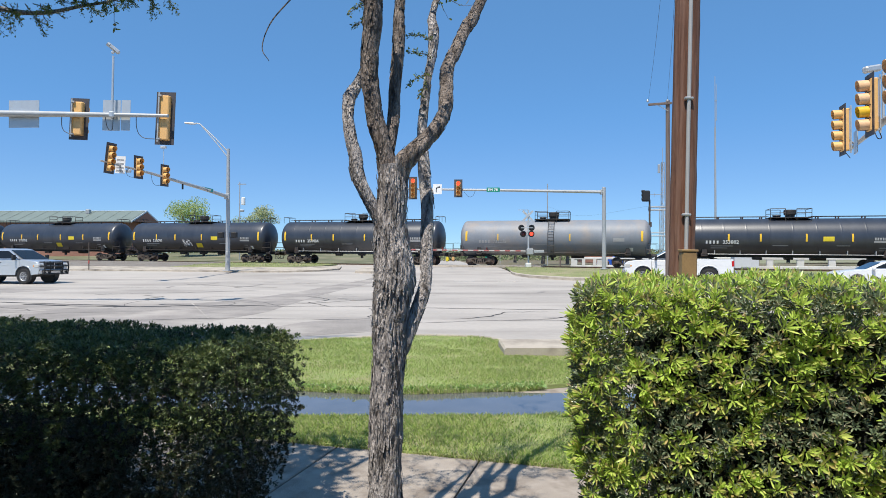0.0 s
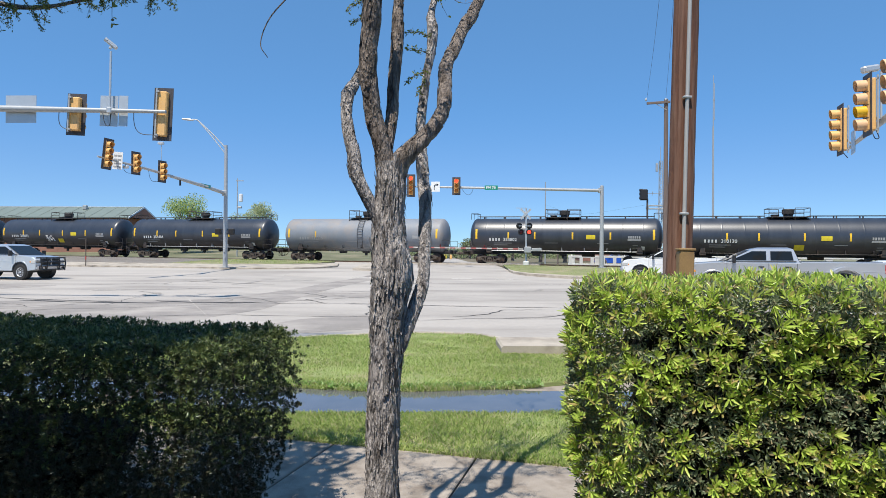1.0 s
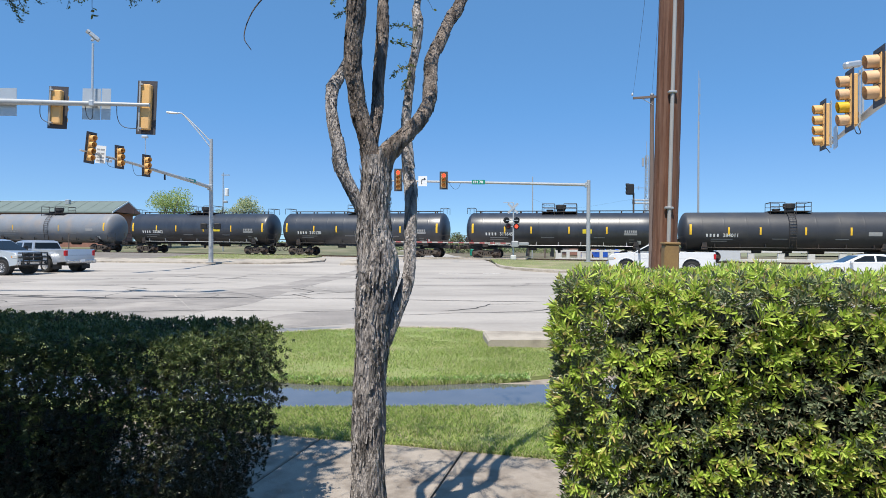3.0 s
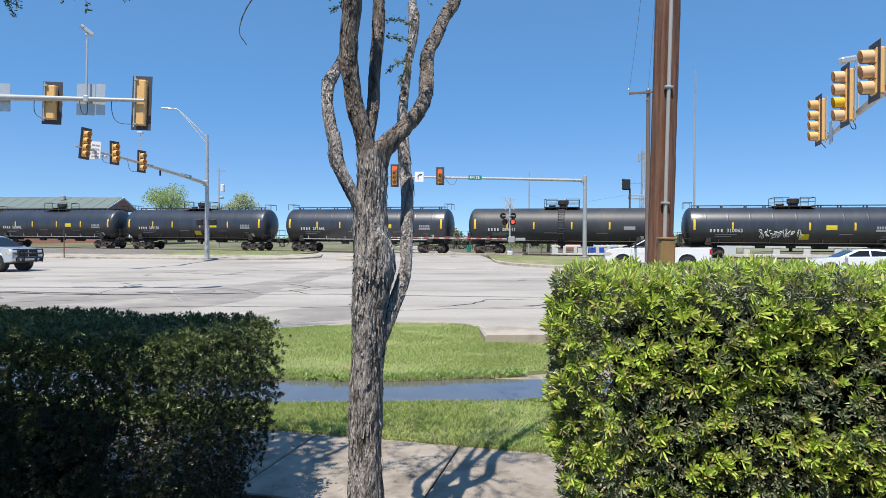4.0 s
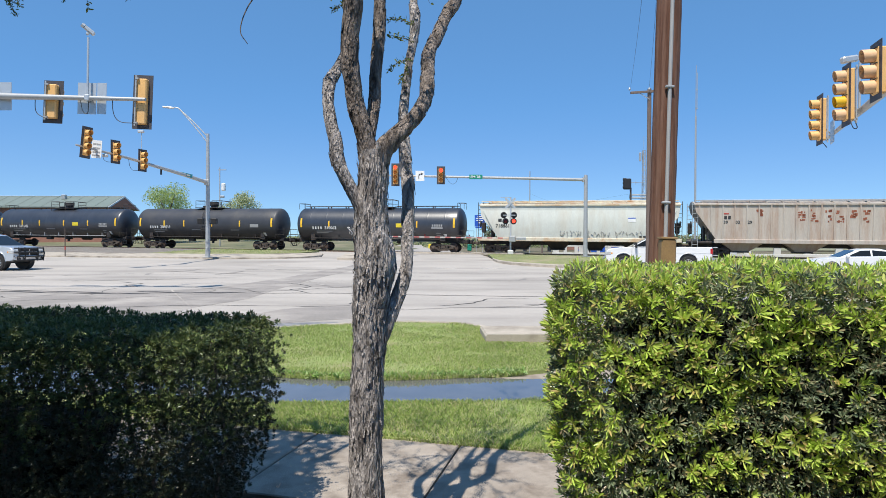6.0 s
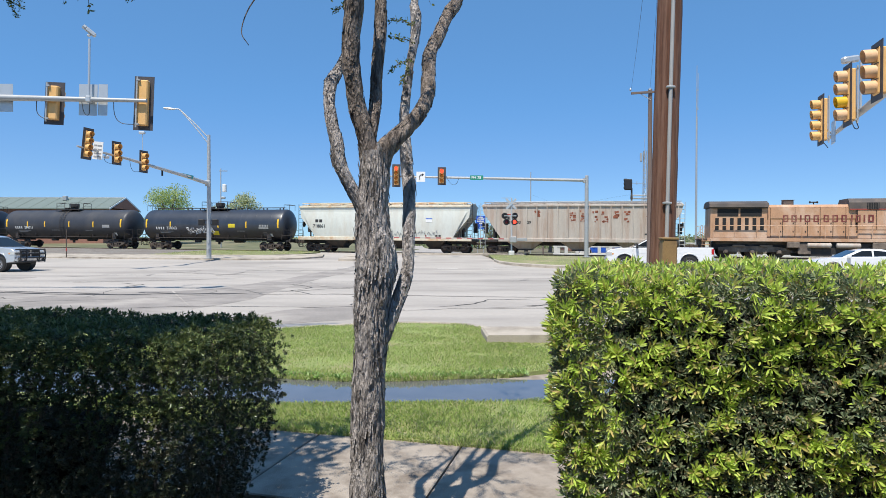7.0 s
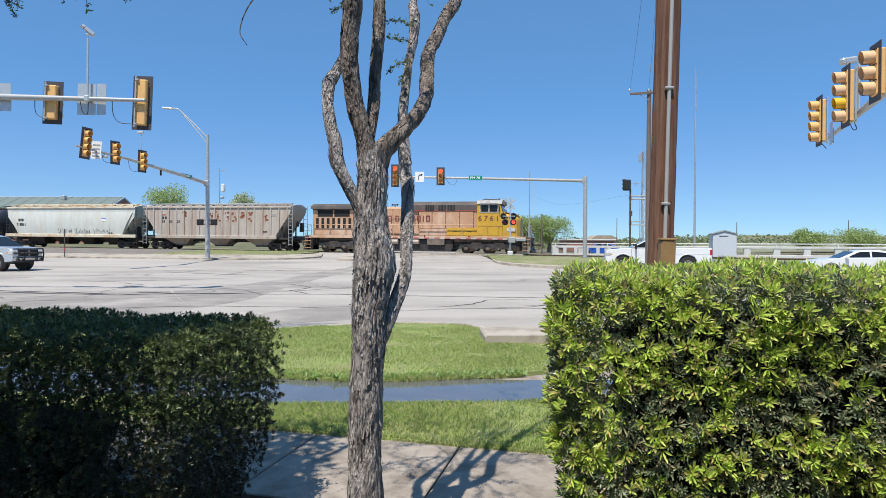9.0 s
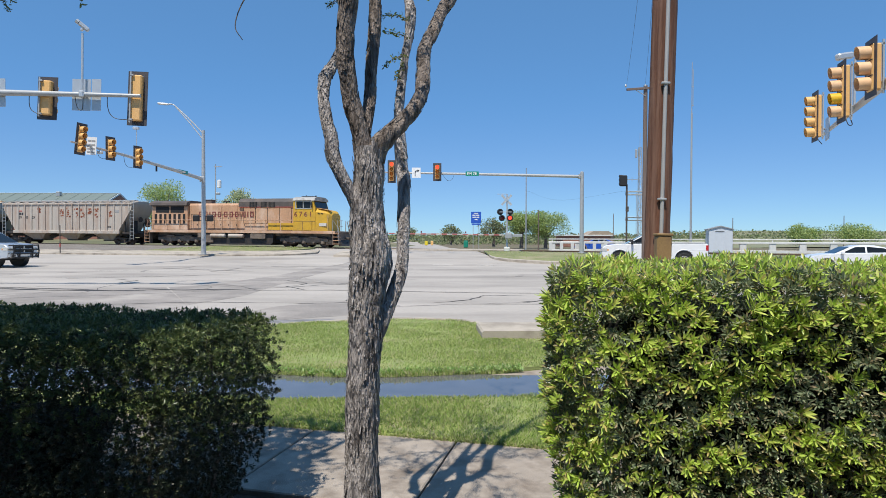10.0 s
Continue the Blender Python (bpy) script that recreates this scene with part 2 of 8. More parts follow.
# lighter copy of signal black: direct sun on the backplates put into the colour
M_PLATE_SUNLIT = mat("sunlit signal backplate", (0.060, 0.056, 0.062), 0.6, var=0.2, scale=4, bump=0.03)
M_SIGNEW = mat("fresh yellow signal paint", (0.80, 0.47, 0.02), 0.45, var=0.08, scale=6, bump=0.02)
M_SIGBLK = mat("signal black", (0.02, 0.02, 0.022), 0.6, var=0.2, scale=6, bump=0.03)
# amber for every unlit lens: sunlight falling into the visors, as base colour
M_LENS_SUNWASH = mat("sun-washed unlit lens", (0.62, 0.30, 0.08), 0.3, var=0.2, bump=0.0)
M_RED_ON = mat("red light", (1.0, 0.06, 0.03), 0.4, var=0.0, bump=0.0, emit=2.0)
M_RED_OFF = mat("red lens", (0.16, 0.012, 0.012), 0.2, var=0.1, bump=0.0)
M_SIGNWHITE = mat("sign white", (0.8, 0.8, 0.79), 0.5, var=0.06, bump=0.0)
M_SIGNGREEN = mat("sign green", (0.01, 0.24, 0.16), 0.5, var=0.06, bump=0.0)
M_SIGNTEAL = mat("sign dark teal", (0.012, 0.15, 0.17), 0.5, var=0.06, bump=0.0)
M_SIGNBLUE = mat("sign blue", (0.02, 0.10, 0.50), 0.5, var=0.06, bump=0.0)
M_POLE = mat("creosote pole wood", (0.15, 0.062, 0.034), 0.85, var=0.5, scale=5, fine=45, bump=0.9, dirt=(0.25, 0.14, 0.095), dirt_amt=0.85, dirt_scale=2.5, stretch=(6, 6, 0.3))
M_POLE_FAR = mat("weathered pole wood", (0.16, 0.12, 0.10), 0.85, var=0.3, scale=5, fine=45, bump=0.4, stretch=(6, 6, 0.4))
M_CONDUIT = mat("grey conduit", (0.40, 0.39, 0.37), 0.5, var=0.1, scale=5, bump=0.03)
M_BOX = mat("tan meter box", (0.30, 0.185, 0.075), 0.6, var=0.2, scale=5, bump=0.1, dirt=(0.2, 0.12, 0.06), dirt_amt=0.6, dirt_scale=6)
M_BARK = mat("shaggy bark", (0.61, 0.555, 0.525), 0.95, var=0.5, scale=14, fine=80, bump=1.0, dirt=(0.065, 0.052, 0.045), dirt_amt=0.95, dirt_scale=20, stretch=(1.7, 1.7, 0.30), dist=0.04)
M_BARK_LIMB = mat("brown limb bark", (0.36, 0.295, 0.25), 0.95, var=0.5, scale=14, fine=80, bump=1.0, dirt=(0.06, 0.045, 0.036), dirt_amt=0.95, dirt_scale=18, stretch=(1.7, 1.7, 0.35), dist=0.035)
M_TWIG = mat("twig bark", (0.16, 0.13, 0.11), 0.9, var=0.3, scale=20, bump=0.3)
M_LEAF_TREE = leaf_mat("tree leaves", [(0.09, 0.14, 0.03), (0.15, 0.22, 0.05), (0.26, 0.30, 0.09), (0.33, 0.26, 0.10)], 0.6, 0.4)
M_LEAF_NEW = leaf_mat("hedge new leaves", [(0.32, 0.42, 0.09), (0.50, 0.67, 0.11), (0.60, 0.77, 0.15), (0.66, 0.73, 0.19), (0.58, 0.44, 0.18)], 0.32, 0.36)
M_LEAF_OLD = leaf_mat("hedge old leaves", [(0.125, 0.17, 0.097), (0.19, 0.245, 0.142), (0.32, 0.365, 0.215), (0.38, 0.29, 0.17)], 0.26, 0.22)
# left hedge's leaf colours, darkened so that they carry its shade
M_LEAF_OLD_SHADE = leaf_mat("shade-darkened old hedge leaves", [(0.030, 0.040, 0.022), (0.046, 0.060, 0.031), (0.072, 0.088, 0.046), (0.10, 0.085, 0.055)], 0.30, 0.12)
# near-black so that gaps in the hedges read as deep shade
M_SHADE_CORE = mat("hedge shade core", (0.008, 0.010, 0.006), 0.9, var=0.6, scale=12, fine=70, bump=1.0, dist=0.03)
# same darkening for the left hedge's brighter leaves
M_LEAF_SHADE = leaf_mat("shade-darkened hedge leaves", [(0.055, 0.080, 0.030), (0.085, 0.125, 0.042), (0.13, 0.175, 0.060), (0.22, 0.24, 0.085)], 0.33, 0.2)
M_LEAF_FAR = leaf_mat("far foliage", [(0.28, 0.38, 0.11), (0.37, 0.47, 0.16), (0.46, 0.54, 0.22), (0.32, 0.39, 0.14)], 0.6, 0.45)
M_LEAF_BLOSSOM = leaf_mat("pale blossom foliage", [(0.38, 0.44, 0.24), (0.50, 0.54, 0.34), (0.32, 0.40, 0.16), (0.6, 0.6, 0.46)], 0.6, 0.45)
M_LEAF_SCRUB = leaf_mat("scrub foliage", [(0.17, 0.22, 0.09), (0.22, 0.26, 0.12), (0.27, 0.25, 0.15), (0.15, 0.22, 0.08)], 0.7, 0.3)
M_ROOF = mat("green metal roof", (0.17, 0.205, 0.18), 0.5, var=0.12, scale=0.8, bump=0.05)
M_SIDING = mat("tan siding", (0.36, 0.29, 0.22), 0.8, var=0.12, scale=1.5, bump=0.1)
M_BRICKRED = mat("brick red wall", (0.30, 0.15, 0.11), 0.85, var=0.2, scale=3, bump=0.1)
M_WHITEWALL = mat("white painted wall", (0.66, 0.66, 0.63), 0.7, var=0.1, scale=1.5, bump=0.05, dirt=(0.4, 0.38, 0.34), dirt_amt=0.4, dirt_scale=1.0)
M_SHED = mat("shed aluminium", (0.62, 0.66, 0.70), 0.5, 0.1, var=0.06, scale=3, bump=0.02)
M_CARWHITE = mat("car paint white", (0.74, 0.75, 0.75), 0.25, var=0.03, scale=2, bump=0.0, coat=0.5)
M_CARSILVER = mat("car paint silver", (0.56, 0.57, 0.585), 0.28, 0.55, var=0.05, scale=2, bump=0.0, coat=0.7)
M_CARPALE = mat("car paint pale silver", (0.62, 0.645, 0.67), 0.28, 0.55, var=0.05, scale=2, bump=0.0, coat=0.7)
M_GLASS = glass_mat("tinted glass", (0.014, 0.018, 0.022))
M_TYRE = mat("tyre rubber", (0.022, 0.022, 0.022), 0.85, var=0.3, scale=20, bump=0.1)
M_CHROME = mat("chrome", (0.62, 0.62, 0.63), 0.22, 0.9, var=0.05, bump=0.0)
M_RIM = mat("alloy rim", (0.62, 0.62, 0.63), 0.35, 0.6, var=0.1, bump=0.0)
M_TRIM = mat("black trim", (0.018, 0.018, 0.018), 0.5, var=0.2, bump=0.0)
M_TAIL = mat("tail light red", (0.45, 0.015, 0.02), 0.25, var=0.05, bump=0.0)
M_HEAD = mat("headlight clear", (0.62, 0.62, 0.60), 0.12, 0.3, var=0.2, scale=20, bump=0.1)
M_AMBER = mat("amber lens", (0.70, 0.30, 0.05), 0.25, var=0.1, bump=0.0)


# ---- mesh tools ----
class Geo:
    """Vertices and faces of one part."""

    def __init__(self):
        self.v, self.f = [], []

    def add(self, verts, faces):
        o = len(self.v)
        self.v += [tuple(p) for p in verts]
        self.f += [tuple(i + o for i in q) for q in faces]
        return self

    def box(self, cx, cy, cz, sx, sy, sz, c=0.0, m=None):
        """A box by centre and size, with edges chamfered by c."""
        hx, hy, hz = sx / 2, sy / 2, sz / 2
        c = min(c, hx * 0.49, hy * 0.49, hz * 0.49)
        if c <= 0:
            vs = [(x, y, z) for x in (-hx, hx) for y in (-hy, hy) for z in (-hz, hz)]
            fs = [(0, 1, 3, 2), (4, 6, 7, 5), (0, 4, 5, 1), (2, 3, 7, 6), (0, 2, 6, 4), (1, 5, 7, 3)]
        else:
            vs, idx = [], {}
            for x in (-1, 1):
                for y in (-1, 1):
                    for z in (-1, 1):
                        for ax in range(3):
                            p = [x * (hx - c), y * (hy - c), z * (hz - c)]
                            p[ax] = (x, y, z)[ax] * (hx, hy, hz)[ax]
                            idx[x, y, z, ax] = len(vs)
                            vs.append(p)
            fs = []
            for s in (-1, 1):
                fs.append([idx[s, y, z, 0] for y, z in ((-1, -1), (s, -s), (1, 1), (-s, s))])
                fs.append([idx[x, s, z, 1] for x, z in ((-1, -1), (-s, s), (1, 1), (s, -s))])
                fs.append([idx[x, y, s, 2] for x, y in ((-1, -1), (s, -s), (1, 1), (-s, s))])
            for a in (-1, 1):
                for b in (-1, 1):
                    fs.append([idx[a, b, -1, 0], idx[a, b, 1, 0], idx[a, b, 1, 1], idx[a, b, -1, 1]])
                    fs.append([idx[a, -1, b, 0], idx[a, -1, b, 2], idx[a, 1, b, 2], idx[a, 1, b, 0]])
                    fs.append([idx[-1, a, b, 1], idx[1, a, b, 1], idx[1, a, b, 2], idx[-1, a, b, 2]])
                    for z in (-1, 1):
                        fs.append([idx[a, b, z, 0], idx[a, b, z, 1], idx[a, b, z, 2]])
        vs = [Vector((x + cx, y + cy, z + cz)) for x, y, z in vs]
        if m:
            vs = [m @ p for p in vs]
        return self.add(vs, fs)

    def tube(self, pts, radii, n=8, caps=True, rough=0.0):
        """A tube along points with a radius each."""
        pts = [Vector(p) for p in pts]
        if not hasattr(radii, "__len__"):
            radii = [radii] * len(pts)
        vs, fs, side = [], [], None
        for i, p in enumerate(pts):
            d = (pts[min(i + 1, len(pts) - 1)] - pts[max(i - 1, 0)]).normalized()
            if side is None:
                side = d.cross(Vector((0, 0, 1)) if abs(d.z) < 0.9 else Vector((1, 0, 0))).normalized()
            side = (side - d * side.dot(d)).normalized()
            up = d.cross(side)
            for j in range(n):
                a = 2 * math.pi * j / n
                r = radii[i]
                if rough:
                    q = p + (side * math.cos(a) + up * math.sin(a)) * r
                    r *= 1 + rough * noise.noise(Vector((q.x * 22, q.y * 22, q.z * 5.5))) + 0.6 * rough * noise.noise(Vector((q.x * 60, q.y * 60, q.z * 16)))
                vs.append(p + (side * math.cos(a) + up * math.sin(a)) * r)
        for i in range(len(pts) - 1):
            for j in range(n):
                k = (j + 1) % n
                fs.append((i * n + j, i * n + k, i * n + n + k, i * n + n + j))
        if caps:
            fs.append(tuple(range(n - 1, -1, -1)))
            fs.append(tuple((len(pts) - 1) * n + j for j in range(n)))
        return self.add(vs, fs)

    def cyl(self, a, b, r, r2=None, n=12):
        return self.tube([a, b], [r, r if r2 is None else r2], n)

    def lathe(self, prof, n=24, m=None, caps=True):
        """Turn (x, r) points about the x axis."""
        vs, fs = [], []
        for x, r in prof:
            for j in range(n):
                a = 2 * math.pi * j / n
                vs.append(Vector((x, r * math.cos(a), r * math.sin(a))))
        for i in range(len(prof) - 1):
            for j in range(n):
                k = (j + 1) % n
                fs.append((i * n + j, i * n + k, i * n + n + k, i * n + n + j))
        if caps:
            fs.append(tuple(range(n - 1, -1, -1)))
            fs.append(tuple((len(prof) - 1) * n + j for j in range(n)))
        return self.add([m @ p for p in vs] if m else vs, fs)

    def prism(self, poly, y0, y1, m=None):
        """Extrude an (x, z) polygon from y0 to y1."""
        n = len(poly)
        vs = [Vector((x, y0, z)) for x, z in poly] + [Vector((x, y1, z)) for x, z in poly]
        fs = [tuple(range(n)), tuple(range(2 * n - 1, n - 1, -1))] + [(i, i + n, (i + 1) % n + n, (i + 1) % n) for i in range(n)]
        return self.add([m @ p for p in vs] if m else vs, fs)

    def loft(self, rings, close=True, caps=True):
        """Skin rings of equal length."""
        n, vs, fs = len(rings[0]), [p for r in rings for p in r], []
        for i in range(len(rings) - 1):
            for j in range(n if close else n - 1):
                k = (j + 1) % n
                fs.append((i * n + j, i * n + k, i * n + n + k, i * n + n + j))
        if caps and close:
            fs.append(tuple(range(n - 1, -1, -1)))
            fs.append(tuple((len(rings) - 1) * n + j for j in range(n)))
        return self.add(vs, fs)

    def mesh(self, name, smooth=35):
        me = bpy.data.meshes.new(name)
        me.from_pydata([tuple(p) for p in self.v], [], self.f)
        b = bmesh.new()
        b.from_mesh(me)
        if len(b.faces) < 60000:
            bmesh.ops.recalc_face_normals(b, faces=b.faces)
        b.to_mesh(me)
        b.free()
        if smooth:
            me.polygons.foreach_set("use_smooth", [True] * len(me.polygons))
            me.set_sharp_from_angle(angle=radians(smooth))
        me.update()
        return me


def part(name, geo, material, parent=None, label="", smooth=35, m=None):
    """One mesh object, under its thing or part."""
    me = geo if isinstance(geo, bpy.types.Mesh) else geo.mesh(name, smooth)
    if not me.materials:
        me.materials.append(material)
    ob = new(name, me)
    if parent:
        ob.parent = parent
    if m:
        ob.matrix_basis = m
    return tagged(ob, label)


def fast_mesh(name, verts, quads, material):
    """A mesh straight from arrays of points and four-cornered faces."""
    me = bpy.data.meshes.new(name)
    verts, quads = np.asarray(verts, np.float32).reshape(-1, 3), np.asarray(quads, np.int32).reshape(-1, 4)
    me.vertices.add(len(verts)), me.loops.add(quads.size), me.polygons.add(len(quads))
    me.vertices.foreach_set("co", verts.ravel())
    me.loops.foreach_set("vertex_index", quads.ravel())
    me.polygons.foreach_set("loop_start", np.arange(0, quads.size, 4, dtype=np.int32))
    me.update(calc_edges=True)
    me.materials.append(material)
    return me


def unit(a):
    return a / np.maximum(np.linalg.norm(a, axis=-1, keepdims=True), 1e-9)


def leaf_mesh(name, c, d, n, L, w, material):
    """Many pointed leaves at once: base points, directions, normals, lengths and widths."""
    d, L, w = unit(d), L[:, None], w[:, None]
    s = unit(np.cross(d, n)) * w / 2
    f = unit(n) * w * 0.22
    v = np.stack([c, c + d * L * 0.38 + s + f, c + d * L * 0.75 + s * 0.8 + f, c + d * L, c + d * L * 0.75 - s * 0.8 + f, c + d * L * 0.38 - s + f], 1)
    o = np.arange(len(c))[:, None] * 6
    q = np.concatenate([o + np.array([[0, 1, 2, 3]]), o + np.array([[0, 3, 4, 5]])], 1)
    return fast_mesh(name, v, q, material)


def thing(name, m, label, category, group="", kind=""):
    """An empty at the base of a thing."""
    ob = new(name)
    ob.empty_display_size = 0.2
    ob.matrix_basis = m
    return tagged(ob, label, category, group, kind)


def text_mesh(s, size, extrude=0.004, bold=0.022, space=1.0):
    cu = bpy.data.curves.new("lettering", "FONT")
    cu.body, cu.size, cu.extrude, cu.resolution_u = s, size, extrude, 2
    cu.align_x = "LEFT"
    cu.offset, cu.space_character = size * bold, space
    ob = bpy.data.objects.new("lettering", cu)
    me = bpy.data.meshes.new_from_object(ob)
    bpy.data.objects.remove(ob)
    return me


def lettering(s, size, x, y, z, material, parent, stretch=1.0, bold=0.022, space=1.0):
    """Writing in the xz plane that reads from the -y side."""
    me = text_mesh(s, size, 0.004, bold, space)
    me.transform(Matrix.Translation((x, y, z)) @ Matrix.Rotation(radians(90), 4, "X") @ Matrix.Diagonal((stretch, 1, 1, 1)))
    return part("lettering", me, material, parent)


def bars(x, z, widths, h, y, material, parent, gap=0.35, name="marking"):
    """Illegible writing as plain bars."""
    g = Geo()
    for w in widths:
        g.box(x + w / 2, y, z + h / 2, w, 0.012, h)
        x += w + h * gap
    return part(name, g, material, parent, smooth=0)

# ---- ground ----
def sheet(name, u0, u1, v0, v1, du, dv, off, material, kind="structure", label="", category="", skirt=0.3):
    us = np.linspace(u0, u1, max(2, int((u1 - u0) / du) + 1))
    vs_ = np.linspace(v0, v1, max(2, int((v1 - v0) / dv) + 1))
    g = Geo()
    ring = []
    for v in vs_:
        for u in us:
            x, y = xy(u, v)
            ring.append((x, y, zuv(u, v) + off))
    n = len(us)
    fs = [(j * n + i, j * n + i + 1, j * n + n + i + 1, j * n + n + i) for j in range(len(vs_) - 1) for i in range(n - 1)]
    g.add(ring, fs)
    return tagged(part(name, g, material, smooth=60), label, category, "", kind)


def spread(name, near, far, off, material, rows=6, label="", category="", thick=0.12, parent=None):
    """A slab between two polylines given in (x, y), draped on the ground, with sides."""
    g = Geo()
    n = len(near)
    top = []
    for r in range(rows + 1):
        k = r / rows
        for (ax, ay), (bx, by) in zip(near, far):
            x, y = ax + (bx - ax) * k, ay + (by - ay) * k
            top.append((x, y, zxy(x, y) + off))
    g.add(top, [(r * n + i, r * n + i + 1, r * n + n + i + 1, r * n + n + i) for r in range(rows) for i in range(n - 1)])
    rim = list(range(n)) + [r * n + n - 1 for r in range(1, rows + 1)] + [rows * n + i for i in range(n - 2, -1, -1)] + [r * n for r in range(rows - 1, 0, -1)]
    g.add([(top[i][0], top[i][1], top[i][2] - d) for d in (0, thick) for i in rim],
          [(i, (i + 1) % len(rim), (i + 1) % len(rim) + len(rim), i + len(rim)) for i in range(len(rim))])
    return tagged(part(name, g, material, parent, smooth=40), label, category, "", "structure" if not parent else "")


def resample(pts, n):
    p = np.array(pts, float)
    s = np.concatenate([[0], np.cumsum(np.hypot(*np.diff(p, axis=0).T))])
    q = np.linspace(0, s[-1], n)
    return list(zip(np.interp(q, s, p[:, 0]), np.interp(q, s, p[:, 1])))


sheet("ground", -1500, 1500, -300, 3200, 50, 7.0, -0.10, M_SOIL, label="dry grassy ground reaching the horizon", category="ground")
sheet("road", -160, 160, 9.2, 40.5, 8, 2, -0.012, M_CONC_ROAD, label="pale worn concrete road of the junction", category="road")

# the street over the crossing
spread("side_road", [(-11.2, 38.2), (3.6, 37.2)], [(-22.5, 300), (-8.5, 300)], -0.008, M_CONC_ROAD, rows=60, label="concrete street that crosses the railway", category="road")
# paving of the near corner
pud_near = [xy(-9.0, 4.69 + 0.2), xy(-3.06, 5.36), xy(-1.89, 5.69), xy(-0.4, 6.26), xy(0.8, 6.7), xy(3, 7.4)]
pud_far = [xy(-9.0, 6.35), xy(-3.58, 6.52), xy(-2.87, 6.55), xy(-2.24, 6.74), xy(-1.12, 7.25), xy(-0.46, 7.78), xy(1.5, 8.7), xy(3, 9.0)]
lawn_far_edge = [xy(-12, 8.2), xy(-8, 9.0), xy(-5.66, 9.89), xy(-4.72, 10.76), xy(-3.6, 11.45), xy(-2.6, 11.5), xy(-1.9, 10.9), xy(-1.6, 9.9), xy(0, 9.6), xy(3, 9.4)]
spread("lawn_far", resample(pud_far, 40), resample(lawn_far_edge, 40), 0.03, M_TURF, rows=16, label="mown green lawn of the street corner", category="lawn")
lawn_near_edge = [xy(-9, 4.69), xy(3, 4.69)]
spread("lawn_near", resample(lawn_near_edge, 30), resample(pud_near, 30), 0.015, M_TURF, rows=8, label="narrow strip of green lawn beside the pavement", category="lawn")
spread("footpath", resample(pud_near, 20), resample(pud_far, 20), -0.02, M_WALK, rows=4, label="low concrete footpath under water", category="pavement")
wet_far = [(x - 0.0, y - (0.0 if uv(x, y)[0] < -1.4 else min(0.55, 0.5 * (uv(x, y)[0] + 1.4)))) for x, y in resample(pud_far, 30)]
spread("puddle", resample(pud_near, 30), wet_far, -0.004, M_WATER, rows=2, label="shallow muddy puddle on the footpath", category="puddle", thick=0.01)
spread("mulch_bed", [xy(-12, -6), xy(12, -6)], [xy(-12, 3.43), xy(12, 3.43)], -0.03, M_MULCH, rows=4, label="dark mulch bed under the hedges", category="ground")

# pavement of separate slabs
pav = thing("pavement", pose(0, 0, 0), "weathered concrete pavement in square slabs", "pavement", kind="structure")
slab = Geo().box(0, 0, -0.05, 1.205, 1.235, 0.1, 0.008).mesh("slab")
slab.materials.append(M_WALK)
for i in range(-8, 10):
    x, y = xy(-1.055 + 0.61 + 1.22 * i, 4.07)
    ob = new("slab", slab)
    ob.parent = pav
    ob.matrix_basis = pose(x, y, 0, 0, 0, ANG)

# kerb round the corner lawn, and the raised drain slab
edge = resample(lawn_far_edge[:7], 26)
g = Geo()
for (ax, ay), (bx, by) in zip(edge, edge[1:]):
    dx, dy = bx - ax, by - ay
    L = math.hypot(dx, dy)
    g.box(0, 0.07, 0.0, L * 1.02, 0.15, 0.16, 0.02, pose((ax + bx) / 2, (ay + by) / 2, -0.025, 0, 0, math.degrees(math.atan2(dy, dx))))
tagged(part("kerb", g, M_KERB), "low concrete kerb round the corner lawn", "kerb", "", "structure")
g = Geo().prism([(0.0, -0.05), (0.0, 0.13), (0.03, 0.16), (5.0, 0.16), (5.0, -0.05)], 0, 1.0)
dr = part("drain_slab", g, M_KERB, m=pose(0.62, 9.55, 0, 0, 0, 2))
tagged(dr, "raised concrete drain slab at the lawn's edge", "drain")


def ribbon(name, pts, w, material, parent, off=0.004, seed=0, wig=0.05):
    """A thin strip laid on the road along a wandering line."""
    rnd = random.Random(seed)
    p = resample(pts, max(6, int(4 * len(pts))))
    g, ring = Geo(), []
    for i, (x, y) in enumerate(p):
        ax, ay = p[max(i - 1, 0)]
        bx, by = p[min(i + 1, len(p) - 1)]
        L = math.hypot(bx - ax, by - ay) or 1
        nx, ny = -(by - ay) / L, (bx - ax) / L
        k = rnd.uniform(-wig, wig)
        ww = w * rnd.uniform(0.45, 1.2) * (0.3 if i in (0, len(p) - 1) else 1)
        for s in (-1, 1):
            X, Y = x + nx * (k + s * ww / 2), y + ny * (k + s * ww / 2)
            ring.append((X, Y, zxy(X, Y) + off))
    g.add(ring, [(2 * i, 2 * i + 1, 2 * i + 3, 2 * i + 2) for i in range(len(p) - 1)])
    return part(name, g, material, parent, smooth=0)


